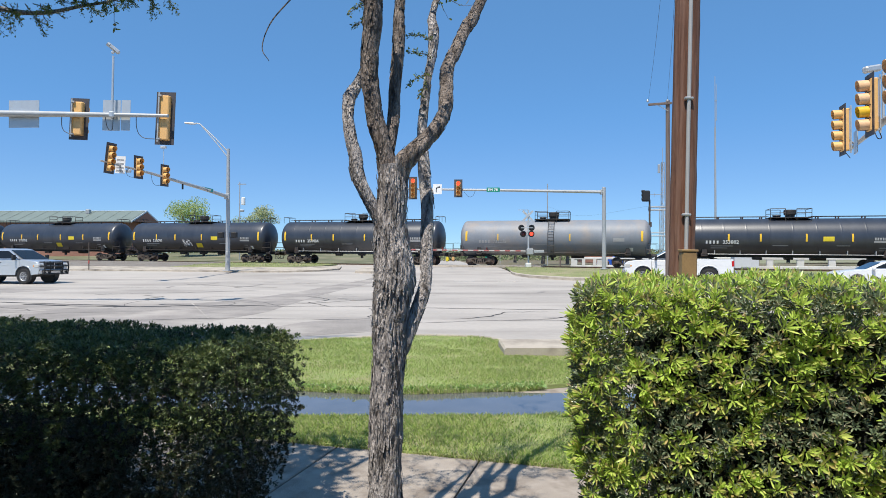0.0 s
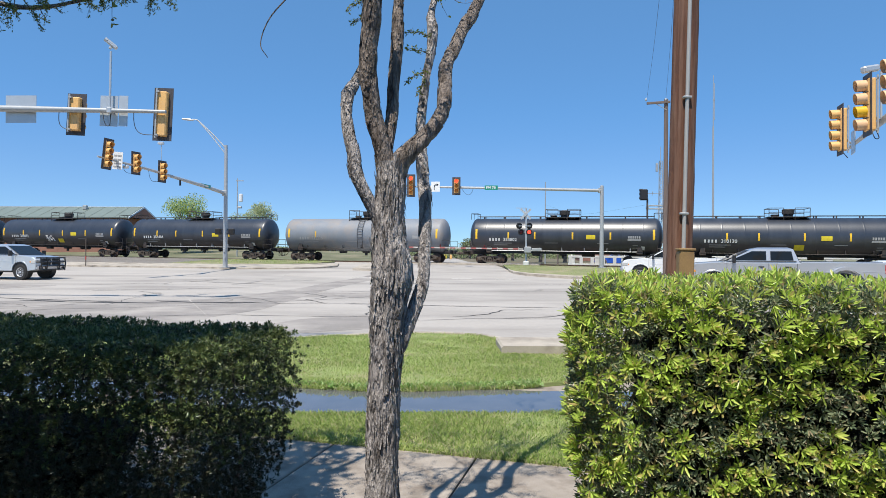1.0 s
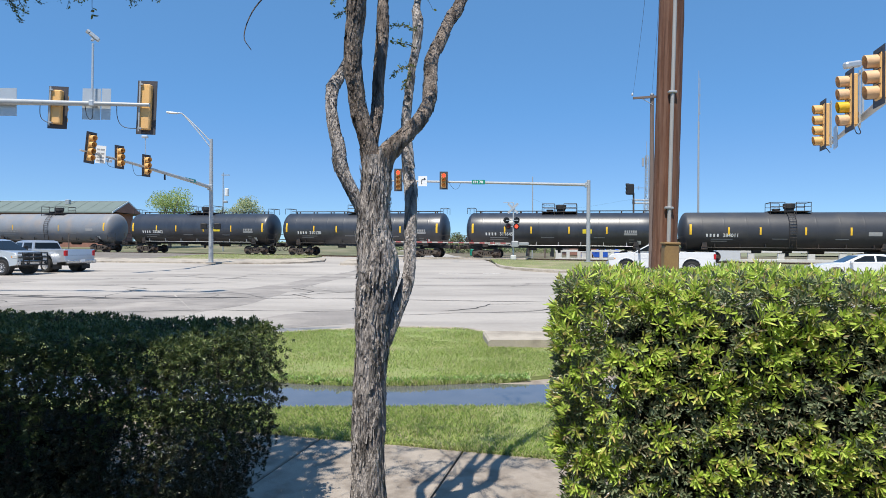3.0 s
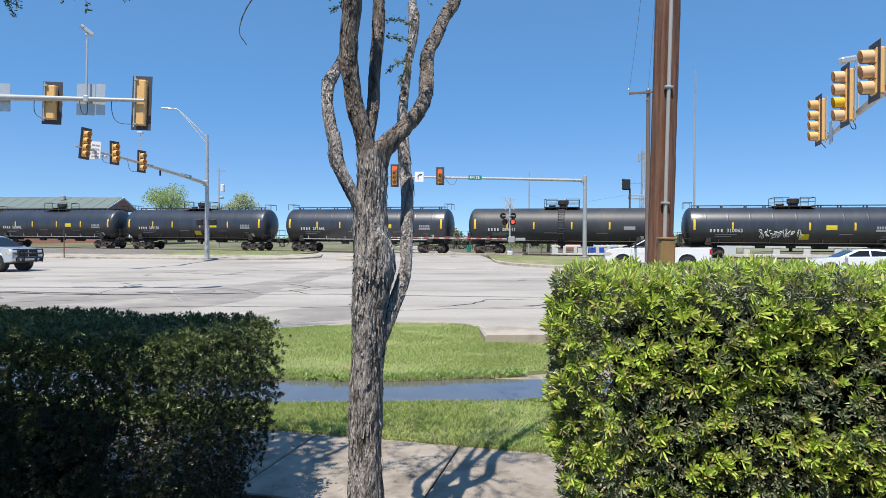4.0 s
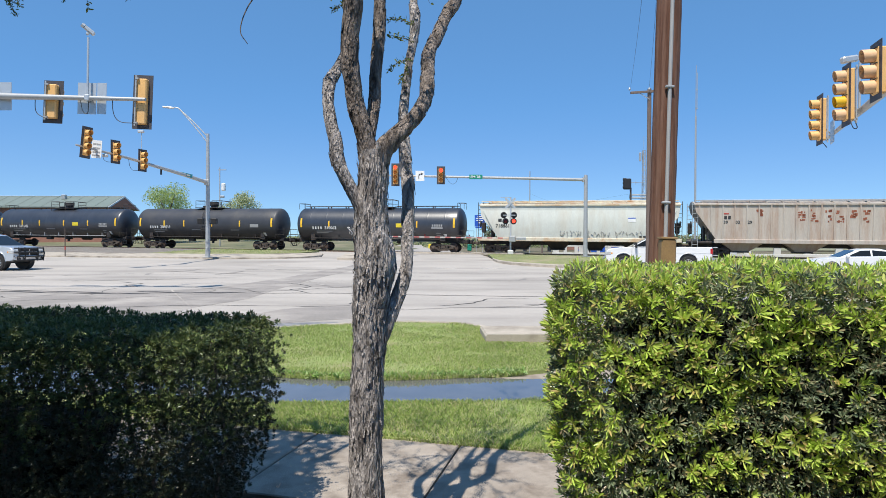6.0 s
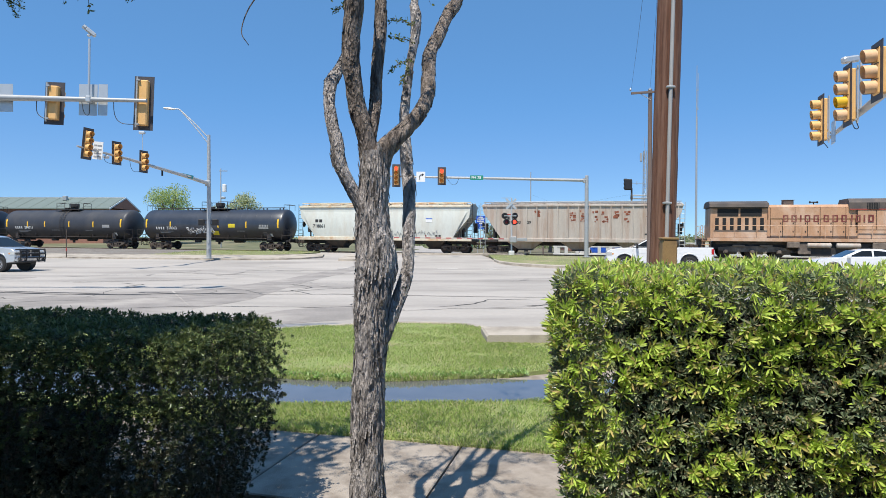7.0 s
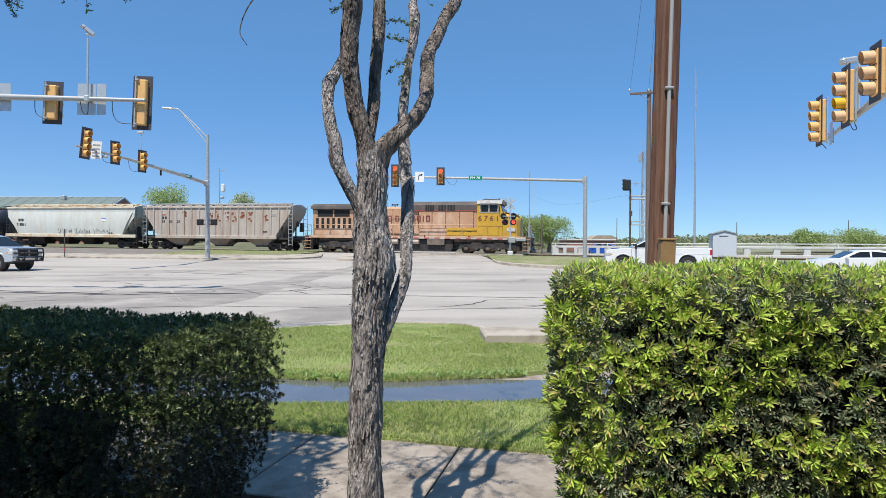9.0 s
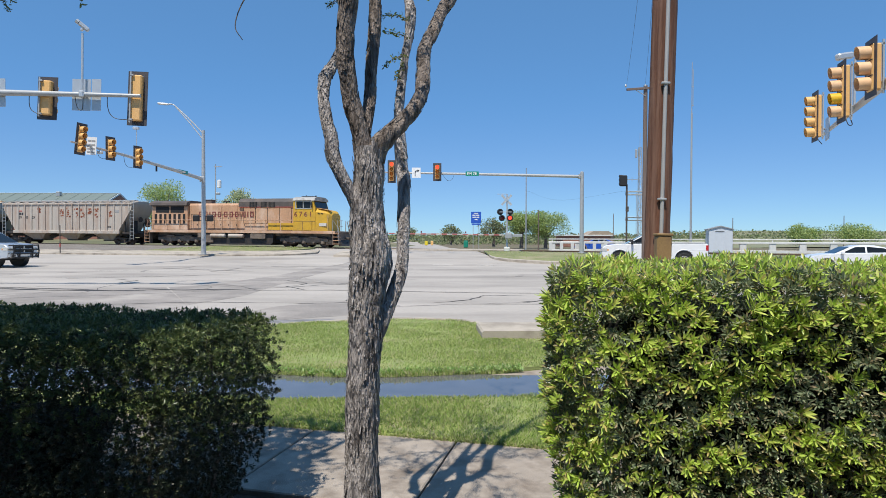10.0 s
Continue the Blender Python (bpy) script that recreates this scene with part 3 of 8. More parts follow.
# railway
g = Geo()
rings = []
for u in np.linspace(-400, 400, 41):
    ring = []
    for dv, dz in [(-3.6, -0.3), (-1.9, 0.36), (1.9, 0.36), (3.6, -0.3)]:
        x, y = xy(u, TRACK_V + dv)
        ring.append((x, y, dz + rail_z(u) - RAIL_Z))
    rings.append(ring)
g.loft(rings, close=False)
tagged(part("ballast_bed", g, M_BALLAST, smooth=0), "grey crushed-stone ballast bed of the railway", "ballast", "", "structure")
for dv in (-0.7525, 0.7525):
    g = Geo()
    prof = [(-0.075, 0), (0.075, 0), (0.075, 0.02), (0.012, 0.035), (0.012, 0.13), (0.036, 0.14), (0.036, 0.17), (-0.036, 0.17), (-0.036, 0.14), (-0.012, 0.13), (-0.012, 0.035), (-0.075, 0.02)]
    g.loft([[(*xy(u, TRACK_V + dv + a), rail_z(u) - 0.17 + b) for a, b in prof] for u in (-400, 400)])
    tagged(part("rail", g, M_RAIL, smooth=0), "rusty steel rail with a worn top", "rail", "rails of the track", "structure")
ties = thing("sleepers", pose(0, 0, 0), "dark timber sleepers under the rails", "sleeper", kind="structure")
tie = Geo().box(0, 0, 0, 0.22, 2.6, 0.17, 0.015).mesh("sleeper")
tie.materials.append(M_TIE)
for i in range(150):
    x, y = xy(-82 + 0.9 * i, TRACK_V)
    ob = new("sleeper", tie)
    ob.parent = ties
    ob.matrix_basis = pose(x, y, rail_z(-82 + 0.9 * i) - 0.25, 0, 0, ANG)
# timber and concrete panels of the level crossing
cr = thing("level_crossing", pose(*xy(-14.5, TRACK_V), rail_z(-14.5) - RAIL_Z, 0, 0, ANG), "concrete level crossing panels between the rails", "crossing", kind="structure")
for y, w in ((0, 1.32), (-1.45, 1.25), (1.45, 1.25)):
    for i in range(7):
        part("panel", Geo().box(-6 + 2 * i + 1.2, y, RAIL_Z - 0.1, 1.985, w, 0.19, 0.02), M_KERB, cr)

# ---- train ----
BOGIE = {}


def wheel_mesh():
    if "wheel" not in BOGIE:
        g = Geo()
        m = Matrix.Rotation(radians(90), 4, "Z")
        for s in (-1, 1):
            p = [(0.66, 0.08), (0.69, 0.12), (0.70, 0.34), (0.68, 0.38), (0.66, 0.44), (0.69, 0.44), (0.70, 0.42), (0.80, 0.415), (0.805, 0.37), (0.76, 0.34), (0.75, 0.14), (0.80, 0.10), (0.80, 0.06)]
            g.lathe([(s * x, r) for x, r in p], 20, m)
        g.lathe([(-1.0, 0.065), (1.0, 0.065)], 8, m)
        for s in (-1, 1):
            g.add([(math.cos(a) * 0.2 - 0.03, s * 0.765, math.sin(a) * 0.2) for a in (0, 2.1, 4.2)], [(0, 1, 2)])
        BOGIE["wheel"] = g.mesh("wheelset")
        BOGIE["wheel"].materials.append(M_WHEEL)
    return BOGIE["wheel"]


def side_frame():
    if "frame" not in BOGIE:
        g = Geo()
        # cast frame: top chord, bottom chord, columns and journal boxes
        for s in (-1, 1):
            y = s * 0.98
            g.prism([(-1.15, 0.47), (-1.15, 0.60), (-0.55, 0.70), (0.55, 0.70), (1.15, 0.60), (1.15, 0.47), (0.5, 0.57), (-0.5, 0.57)], y - 0.07, y + 0.07)
            g.prism([(-0.95, 0.50), (-0.40, 0.14), (0.40, 0.14), (0.95, 0.50), (0.80, 0.55), (0.34, 0.26), (-0.34, 0.26), (-0.80, 0.55)], y - 0.07, y + 0.07)
            for x in (-0.36, 0.36):
                g.box(x, y, 0.42, 0.12, 0.15, 0.36, 0.02)
            for x in (-0.89, 0.89):
                g.box(x, y, 0.42, 0.26, 0.2, 0.24, 0.03)
                g.cyl((x, y, 0.42), (x, y + s * 0.14, 0.42), 0.095, n=10)
            for x in (-0.17, 0.0, 0.17):
                g.cyl((x, y, 0.26), (x, y, 0.52), 0.07, n=8)
        g.box(0, 0, 0.5, 0.36, 2.1, 0.24, 0.03)
        BOGIE["frame"] = g.mesh("bogie_frame")
        BOGIE["frame"].materials.append(M_TRUCK)
    return BOGIE["frame"]


def smooth_arc(pts):
    """Round a short scrawl."""
    v = [Vector(q) for q in pts]
    out = [v[0]]
    for a, b in zip(v, v[1:]):
        out += [a.lerp(b, 0.25), a.lerp(b, 0.75)]
    return out + [v[-1]]


WHEELS = []


def bogie(car, x, axles=(-0.89, 0.89)):
    ob = new("bogie", side_frame())
    ob.parent = car
    ob.matrix_basis = pose(x, 0, 0)
    for a in axles:
        w = new("wheelset", wheel_mesh())
        w.parent = ob
        w.matrix_basis = pose(a, 0, 0.42)
        WHEELS.append((w, a, 0.42))


def coupler(car, x, s):
    g = Geo().box(x + s * 0.35, 0, 0.88, 0.9, 0.16, 0.2, 0.03).box(x + s * 0.8, 0, 0.88, 0.3, 0.3, 0.3, 0.08)
    part("coupler", g, M_TRUCK, car)
    h = Geo().tube([(x, 0.35, 0.8), (x + s * 0.3, 0.3, 0.45), (x + s * 0.7, 0.1, 0.42), (x + s * 0.85, 0.1, 0.6)], 0.025, 6)
    part("air_hose", h, M_SIGBLK, car)


def rail_line(g, pts, r=0.022, n=5):
    return g.tube(pts, r, n)


def tank_car(number, paint, label, ladder=False, style=0, graffiti=False):
    """A tank wagon: shell, sills, top platform, rails, bogies and markings. Length 16.2 m over the heads."""
    car = thing("tank_wagon", pose(0, 0, RAIL_Z), label, "tank wagon", "wagons of the train")
    R, H, zc = 1.56, 8.25, 2.50
    prof = [(-H + 0.62 * (1 - math.cos(a)), R * math.sin(a)) for a in np.linspace(0.12, math.pi / 2, 8)]
    prof = [(-H, 0.0001)] + prof
    body = []
    for x in np.linspace(-6.6, 6.6, 9):
        body += [(x - 0.09, R), (x - 0.035, R), (x, R + 0.006), (x + 0.035, R), (x + 0.09, R)]
    full = prof + body + [(-x, r) for x, r in reversed(prof)]
    shell = part("tank_shell", Geo().lathe(full, 48, Matrix.Translation((0, 0, zc))), paint, car, smooth=50)
    # stub sills, bolsters, side running pipe
    for s in (-1, 1):
        g = Geo().box(s * 7.2, 0, 0.98, 3.4, 0.62, 0.34, 0.03).box(s * 6.35, 0, 1.12, 0.5, 2.5, 0.26, 0.03)
        g.box(s * 8.45, 0, 1.02, 0.4, 2.7, 0.06, 0.01).box(s * 8.62, 0, 1.0, 0.1, 2.75, 0.3, 0.02)
        part("end_sill", g, M_STEEL_DK, car)
        saddle = Geo().prism([(s * 6.15, 1.2), (s * 6.55, 1.2), (s * 6.5, 1.75), (s * 6.2, 1.75)], -1.28, 1.28)
        part("saddle", saddle, M_STEEL_DK, car)
        for y in (-1.3, 1.3):
            g = Geo()
            rail_line(g, [(s * 7.75, y, 1.04), (s * 7.75, y, 2.0), (s * 8.7, y, 2.0), (s * 8.7, y, 1.04)])
            rail_line(g, [(s * 7.75, y, 1.5), (s * 8.7, y, 1.5)])
            for z in (0.4, 0.65, 0.9):
                g.box(s * 8.45, y, z, 0.42, 0.03, 0.03)
            g.box(s * 8.25, y, 0.72, 0.03, 0.03, 0.65).box(s * 8.65, y, 0.72, 0.03, 0.03, 0.65)
            part("end_handrail", g, M_STEEL_DK, car)
        g = Geo()
        for x in (s * 7.55, s * 8.15):
            rail_line(g, [(x, -0.55, zc + R - 0.12), (x, -0.55, zc + R + 0.42), (x, 0.55, zc + R + 0.42), (x, 0.55, zc + R - 0.12)])
        for y in (-0.55, 0.55):
            rail_line(g, [(s * 7.55, y, zc + R + 0.42), (s * 8.15, y, zc + R + 0.42)])
        if style != 2:
            part("end_loop_rail", g, M_STEEL_DK, car)
        coupler(car, s * 8.5, s)
        bogie(car, s * 6.35)
        g = Geo().cyl((s * 7.4, -0.75, 2.0), (s * 7.4, -0.75, 1.3), 0.2, n=10) if s > 0 else Geo().box(s * 8.3, 0.3, 1.5, 0.25, 0.5, 0.8, 0.04)
        part("brake_gear", g, M_STEEL_DK, car)
    # side running pipe with brackets
    for y in (-1.33, 1.33):
        g = Geo()
        rail_line(g, [(-6.1, y, 1.18), (6.1, y, 1.18)], 0.03)
        for x in np.linspace(-5.6, 5.6, 7):
            g.box(x, y * 0.97, 1.33, 0.05, 0.06, 0.32)
            g.box(x, y * 0.85, 1.3, 0.05, 0.35, 0.05)
        part("side_rail", g, M_GALV if style == 0 else M_STEEL_DK, car)
    # bottom outlet and valves
    part("bottom_outlet", Geo().box(0, 0, 0.98, 0.6, 0.6, 0.4, 0.06).cyl((0, 0, 0.9), (0, 0, 0.55), 0.13, n=10), M_STEEL_DK, car)
    part("brake_reservoir", Geo().cyl((1.6, 0.3, 0.95), (2.7, 0.3, 0.95), 0.22, n=12), M_STEEL_DK, car)
    part("brake_valve", Geo().box(-2.3, -0.2, 0.95, 0.7, 0.4, 0.4, 0.05), M_STEEL_DK, car)
    # top fittings
    zt = zc + R
    g = Geo().box(0, 0, zt + 0.05, 3.0, 1.7, 0.07, 0.01)
    for x in (-1.45, -0.4, 0.4, 1.45):
        for y in (-0.82, 0.82):
            rail_line(g, [(x, y, zt - 0.25), (x, y, zt + 0.75)], 0.026)
    for y in (-0.82, 0.82):
        for z in (0.42, 0.75):
            rail_line(g, [(-1.45, y, zt + z), (-0.4, y, zt + z)], 0.026)
            rail_line(g, [(0.4, y, zt + z), (1.45, y, zt + z)], 0.026)
    for x in (-1.45, 1.45):
        rail_line(g, [(x, -0.82, zt + 0.75), (x, 0.82, zt + 0.75)], 0.026)
    part("top_platform", g, M_STEEL_DK, car)
    part("valve_housing", Geo().lathe([(0.0, 0.34), (0.25, 0.36), (0.3, 0.44), (0.62, 0.46), (0.68, 0.4)], 16, Matrix.Translation((0.1, 0, zt + 0.02)) @ Matrix.Rotation(radians(-90), 4, "Y")), M_STEEL_DK, car)
    part("manway", Geo().lathe([(0.0, 0.28), (0.16, 0.28), (0.2, 0.33), (0.26, 0.3)], 14, Matrix.Translation((-0.85, 0, zt + 0.02)) @ Matrix.Rotation(radians(-90), 4, "Y")), M_STEEL_DK, car)
    if style != 2:
        for y in (-0.32, 0.32):
            for sx in (-1, 1):
                g = Geo()
                rail_line(g, [(sx * 7.55, y, zt + 0.16), (sx * 1.5, y, zt + 0.16)], 0.024)
                for x in (7, 5.2, 3.4, 2):
                    g.box(sx * x, y, zt + 0.06, 0.09, 0.07, 0.2)
                part("top_handrail", g, M_STEEL_DK, car)
    if ladder:
        g = Geo()
        for x in (-0.25, 0.25):
            pts = [(x, -math.sin(a) * (R + 0.12), zc + math.cos(a) * (R + 0.12)) for a in np.linspace(0.35, 1.75, 9)]
            rail_line(g, pts + [(x, -1.45, 1.15)], 0.024)
        for a in np.linspace(0.45, 2.0, 12):
            rail_line(g, [(-0.25, -math.sin(min(a, 1.75)) * (R + 0.12), zc + math.cos(a) * (R + 0.12)), (0.25, -math.sin(min(a, 1.75)) * (R + 0.12), zc + math.cos(a) * (R + 0.12))], 0.018)
        part("ladder", g, M_STEEL_DK, car)

    # markings on the near side, laid on the curve of the shell
    def plate(name, x, zr, w, h, material):
        """A patch that follows the shell, at height zr over its axis."""
        g, n = Geo(), 4
        r = R + 0.012
        ring = []
        for i in range(n + 1):
            z = zr - h / 2 + h * i / n
            y = -math.sqrt(max(0.01, r * r - z * z))
            ring += [(x - w / 2, y, zc + z), (x + w / 2, y, zc + z)]
        g.add(ring, [(2 * i, 2 * i + 1, 2 * i + 3, 2 * i + 2) for i in range(n)])
        return part(name, g, material, car)

    bright = paint is not M_TANK_GREY
    for x in (-7.45, 7.45):
        plate("reflector", x, 0.12, 0.17, 0.85, M_YEL)
    for x in ((-4.6, 1.6) if not bright else (-4.6, 0.9, 4.0) if graffiti == 1 else (-4.6, -2.3, 0.9, 4.0)):
        plate("reflector", x, 0.0, 0.13 if bright else 0.09, 0.6, M_YEL)
    if style != 2:
        plate("hazard_placard", 2.4, -0.1, 0.75, 0.36, M_YELSIGN)
        plate("spec_panel", 5.9, -0.32, 1.05, 0.16, M_GREYMARK)
        for k in range(6):
            plate("spec_stroke", 5.48 + 0.17 * k, -0.10, 0.11, 0.2, M_GREYMARK)
        plate("stencil_box", 6.0, -0.78, 0.42, 0.05, M_GREYMARK)
        plate("stencil_box", 6.0, -0.98, 0.42, 0.05, M_GREYMARK)
        if style == 1:
            plate("lower_placard", 0.55, -0.82, 0.7, 0.42, M_YELSIGN)
    else:
        plate("spec_panel", 5.6, -0.2, 0.9, 0.3, M_GREYMARK)
    d = plate("hazard_diamond", 6.6, -1.0, 0.3, 0.3, M_WHITE)
    # the owner's mark as a bar, the number as written
    zt_, yt = zc - 0.42, -math.sqrt((R + 0.02) ** 2 - 0.42 ** 2)
    lean = math.degrees(math.asin(0.30 / R))
    for k in range(4):
        plate("owner_mark", -6.22 + 0.27 * k, -0.36, 0.13, 0.25, M_WHITE if bright else M_GREYMARK)
    me = text_mesh(number, 0.40)
    me.transform(Matrix.Translation((-5.05, -math.sqrt((R + 0.015) ** 2 - 0.48 ** 2), zc - 0.48)) @ Matrix.Rotation(radians(90 + 15), 4, "X"))
    part("lettering", me, M_WHITE if bright else M_GREYMARK, car)
    for i, (a, b) in enumerate(((-5.9, 1.6), (-5.9, 1.2))):
        plate("data_line", a + b / 2, -0.66 - 0.16 * i, b, 0.06, M_GREYMARK)
    plate("data_line", -0.9, -0.62, 1.1, 0.05, M_GREYMARK)
    plate("data_line", 3.4, -0.62, 0.9, 0.05, M_GREYMARK)
    if graffiti:
        rnd = random.Random(5)
        g = Geo()
        for k in range(16 if graffiti == 1 else 5):
            x0, z0 = (-2.6 if graffiti == 1 else -1.3) + 0.2 * k, -0.62 + rnd.uniform(-0.1, 0.1)
            pts = []
            for j in range(6):
                z = max(-1.0, min(-0.15, z0 + rnd.uniform(-0.35, 0.35)))
                pts.append((x0 + rnd.uniform(-0.2, 0.2), -math.sqrt((R + 0.01) ** 2 - z * z), zc + z))
            g.tube(smooth_arc(pts), 0.03, 4)
        part("spray_scrawl", g, M_WHITE, car, "white sprayed scrawl")
    return car


def hopper_car(number, kind_, label):
    """A covered hopper wagon with slope sheets, bays, roof and end cages."""
    car = thing("hopper_wagon", pose(0, 0, RAIL_Z), label, "hopper wagon", "wagons of the train")
    pale = kind_ == 0
    paint, W, zt, zb = (M_HOP_W if pale else M_HOP_G), 1.58, 4.25, 1.35
    H = 8.3
    # side: upper edge to the ends, slope sheets below
    side = [(-H, zt), (H, zt), (H - 0.15, 3.2 if pale else 3.6), (6.6, zb), (-6.6, zb), (-H + 0.15, 3.2 if pale else 3.6)]
    g = Geo()
    rings = []
    for y, k in ((-W, 1), (W, 1)):
        rings.append([(x, y, z) for x, z in side])
    g.loft(rings)
    body = part("hopper_body", g, paint, car, smooth=25)
    if pale:
        # curved side sheets
        g = Geo()
        ring = []
        for z, y in [(1.38, -1.62), (1.9, -1.68), (2.6, -1.70), (3.3, -1.67), (3.75, -1.6)]:
            ring.append([(-6.7 - (z - 1.38) * 0.55, y, z), (6.7 + (z - 1.38) * 0.55, y, z)])
        g.loft(ring, close=False)
        part("side_sheet", g, paint, car, smooth=60)
    else:
        for i in range(19):
            x = -7.9 + i * 15.8 / 18
            zl = zb if abs(x) < 6.6 else zb + (abs(x) - 6.6) / 1.55 * 2.2
            part("side_rib", Geo().box(x, -W - 0.04, (zl + zt) / 2, 0.11, 0.1, zt - zl, 0.02), paint, car)
        rnd = random.Random(3)
        for x, z, w, h in ((-3.5, 3.55, 0.4, 0.5), (-0.45, 3.4, 0.5, 0.85), (0.43, 3.35, 0.55, 0.95), (1.32, 3.3, 0.45, 0.9), (2.2, 3.3, 0.55, 0.9), (3.08, 3.45, 0.35, 0.5), (3.95, 3.3, 0.5, 0.85), (5.7, 3.2, 0.35, 0.5)):
            g = Geo()
            for k in range(11):
                a, b = rnd.uniform(-w, w) / 2, rnd.choice((-0.5, -0.28, -0.06, 0.16, 0.38)) * h + rnd.uniform(-0.03, 0.03)
                g.box(x + a, -W - 0.008, z + b, rnd.uniform(0.06, 0.24), 0.012, rnd.uniform(0.06, 0.2))
            tagged(part("rust_patch", g, M_RUST, car, "flaked rust-brown paint", smooth=0), kind="stuff")
    g = Geo().box(0, -W - 0.03, zt - 0.05, 2 * H, 0.14, 0.16, 0.02).box(0, W + 0.03, zt - 0.05, 2 * H, 0.14, 0.16, 0.02)
    part("top_chord", g, M_HOP_TOP if pale else paint, car)
    g = Geo().box(0, -W - 0.03, zb - 0.1, 2 * H + (0.2 if pale else -3.0), 0.2, 0.32, 0.03).box(0, W + 0.03, zb - 0.1, 2 * H, 0.2, 0.32, 0.03)
    part("side_sill", g, M_HOP_TOP if pale else paint, car)
    # roof: sloping sheets, hatch trough and running boards
    g = Geo().loft([[(x, -W, zt), (x, -0.6, zt + 0.22), (x, 0.6, zt + 0.22), (x, W, zt)] for x in (-H, H)])
    part("roof", g, M_HOP_TOP if pale else paint, car, smooth=20)
    for i in range(14):
        x = -7.6 + i * 15.2 / 13
        part("roof_rib", Geo().tube([(x, -W, zt + 0.04), (x, -0.6, zt + 0.26), (x, 0.6, zt + 0.26), (x, W, zt + 0.04)], 0.04, 5), M_HOP_TOP if pale else paint, car)
    part("roof_hatch", Geo().box(0, 0, zt + 0.33, 15, 0.55, 0.16, 0.03), M_HOP_TOP if pale else M_GALV, car)
    part("running_board", Geo().box(0, -1.1, zt + 0.30, 16.4, 0.32, 0.05).box(0, 1.1, zt + 0.30, 16.4, 0.32, 0.05), M_HOP_TOP if pale else M_GALV, car)
    # bays
    for x in ((-4.6, 0, 4.6) if not pale else (-4.8, -1.6, 1.6, 4.8)):
        w = 1.9 if not pale else 1.25
        g = Geo().loft([[(x - w, -1.35, zb), (x + w, -1.35, zb), (x + w, 1.35, zb), (x - w, 1.35, zb)], [(x - 0.55, -0.6, 0.42), (x + 0.55, -0.6, 0.42), (x + 0.55, 0.6, 0.42), (x - 0.55, 0.6, 0.42)]])
        bay = part("bay", g, M_HOP_G if not pale else M_STEEL_DK, car, smooth=20)
        part("gate", Geo().box(x, 0, 0.4, 1.2, 1.5, 0.1, 0.02), M_STEEL_DK, bay)
    part("centre_sill", Geo().box(0, 0, 0.95, 17, 0.6, 0.34, 0.03), M_STEEL_DK, car)
    for s in (-1, 1):
        part("end_platform", Geo().box(s * 7.7, 0, 1.15, 1.6, 2.9, 0.2, 0.03), M_STEEL_DK, car)
        part("slope_brace", Geo().box(s * 7.25, -1.35, 2.1, 0.12, 0.12, 1.9, 0.02).box(s * 7.25, 1.35, 2.1, 0.12, 0.12, 1.9, 0.02).box(s * 7.3, 0, 2.2, 0.16, 0.6, 2.0, 0.03), M_STEEL_DK, car)
        for y in (-1.52, 1.52):
            g = Geo()
            for x in (s * 8.0, s * 8.42):
                rail_line(g, [(x, y, 0.5), (x, y, zt + 0.2)], 0.028)
            for z in np.arange(0.6, zt, 0.36):
                rail_line(g, [(s * 8.0, y, z), (s * 8.42, y, z)], 0.02)
            part("ladder", g, M_STEEL_DK if pale else M_GALV, car)
        part("end_cage", Geo().box(s * 8.3, 0.6, 2.3, 0.35, 0.4, 0.9, 0.05).cyl((s * 8.35, -0.5, 2.6), (s * 8.43, -0.5, 2.6), 0.28, n=14).box(s * 8.45, 0, 1.4, 0.05, 2.9, 0.05), M_STEEL_DK, car)
        coupler(car, s * 8.4, s)
        bogie(car, s * 6.7)
    y = -W - 0.125 if pale else -W - 0.012
    if pale:
        bars(-6.62, 2.74, (0.30, 0.30), 0.28, y + 0.012, M_BLACKMARK, car)
        lettering(number, 0.42, -6.85, y, 2.26, M_BLACKMARK, car)
        part("placard", Geo().box(4.5, y, 2.95, 0.6, 0.012, 0.36), M_SIGNWHITE, car)
        part("placard_band", Geo().box(4.5, y - 0.004, 3.08, 0.6, 0.012, 0.08), M_SIGNBLUE, car)
        part("stencil", Geo().box(5.2, y, 1.55, 0.2, 0.012, 0.14).box(5.5, y, 1.55, 0.2, 0.012, 0.14), M_BLACKMARK, car)
        rnd, g = random.Random(8), Geo()
        for k in range(22):
            x0 = -1.2 + 0.27 * k + (0.35 if k > 6 else 0) + (0.35 if k > 13 else 0)
            pts = [(x0 + rnd.uniform(-0.14, 0.14), y + 0.014, 1.78 + rnd.uniform(-0.27, 0.27)) for j in range(5)]
            g.tube(smooth_arc(pts), 0.026, 4)
        part("spray_scrawl", g, M_SCRAWL, car, "grey sprayed scrawl")
    else:
        bars(-6.05, 3.02, (0.2, 0.2), 0.26, y, M_BLACKMARK, car)
        for k, s_ in enumerate((number[:2], number[2:4], number[4:])):
            lettering(s_, 0.34, -6.1 + 0.88 * k, y, 2.66, M_BLACKMARK, car)
        bars(-6.15, 3.4, (0.45,), 0.1, y, M_REDMARK, car)
        bars(5.3, 1.75, (0.2, 0.2), 0.12, y, M_BLACKMARK, car)
        bars(6.2, 3.3, (0.5,), 0.22, y, M_GREYMARK, car)
    return car


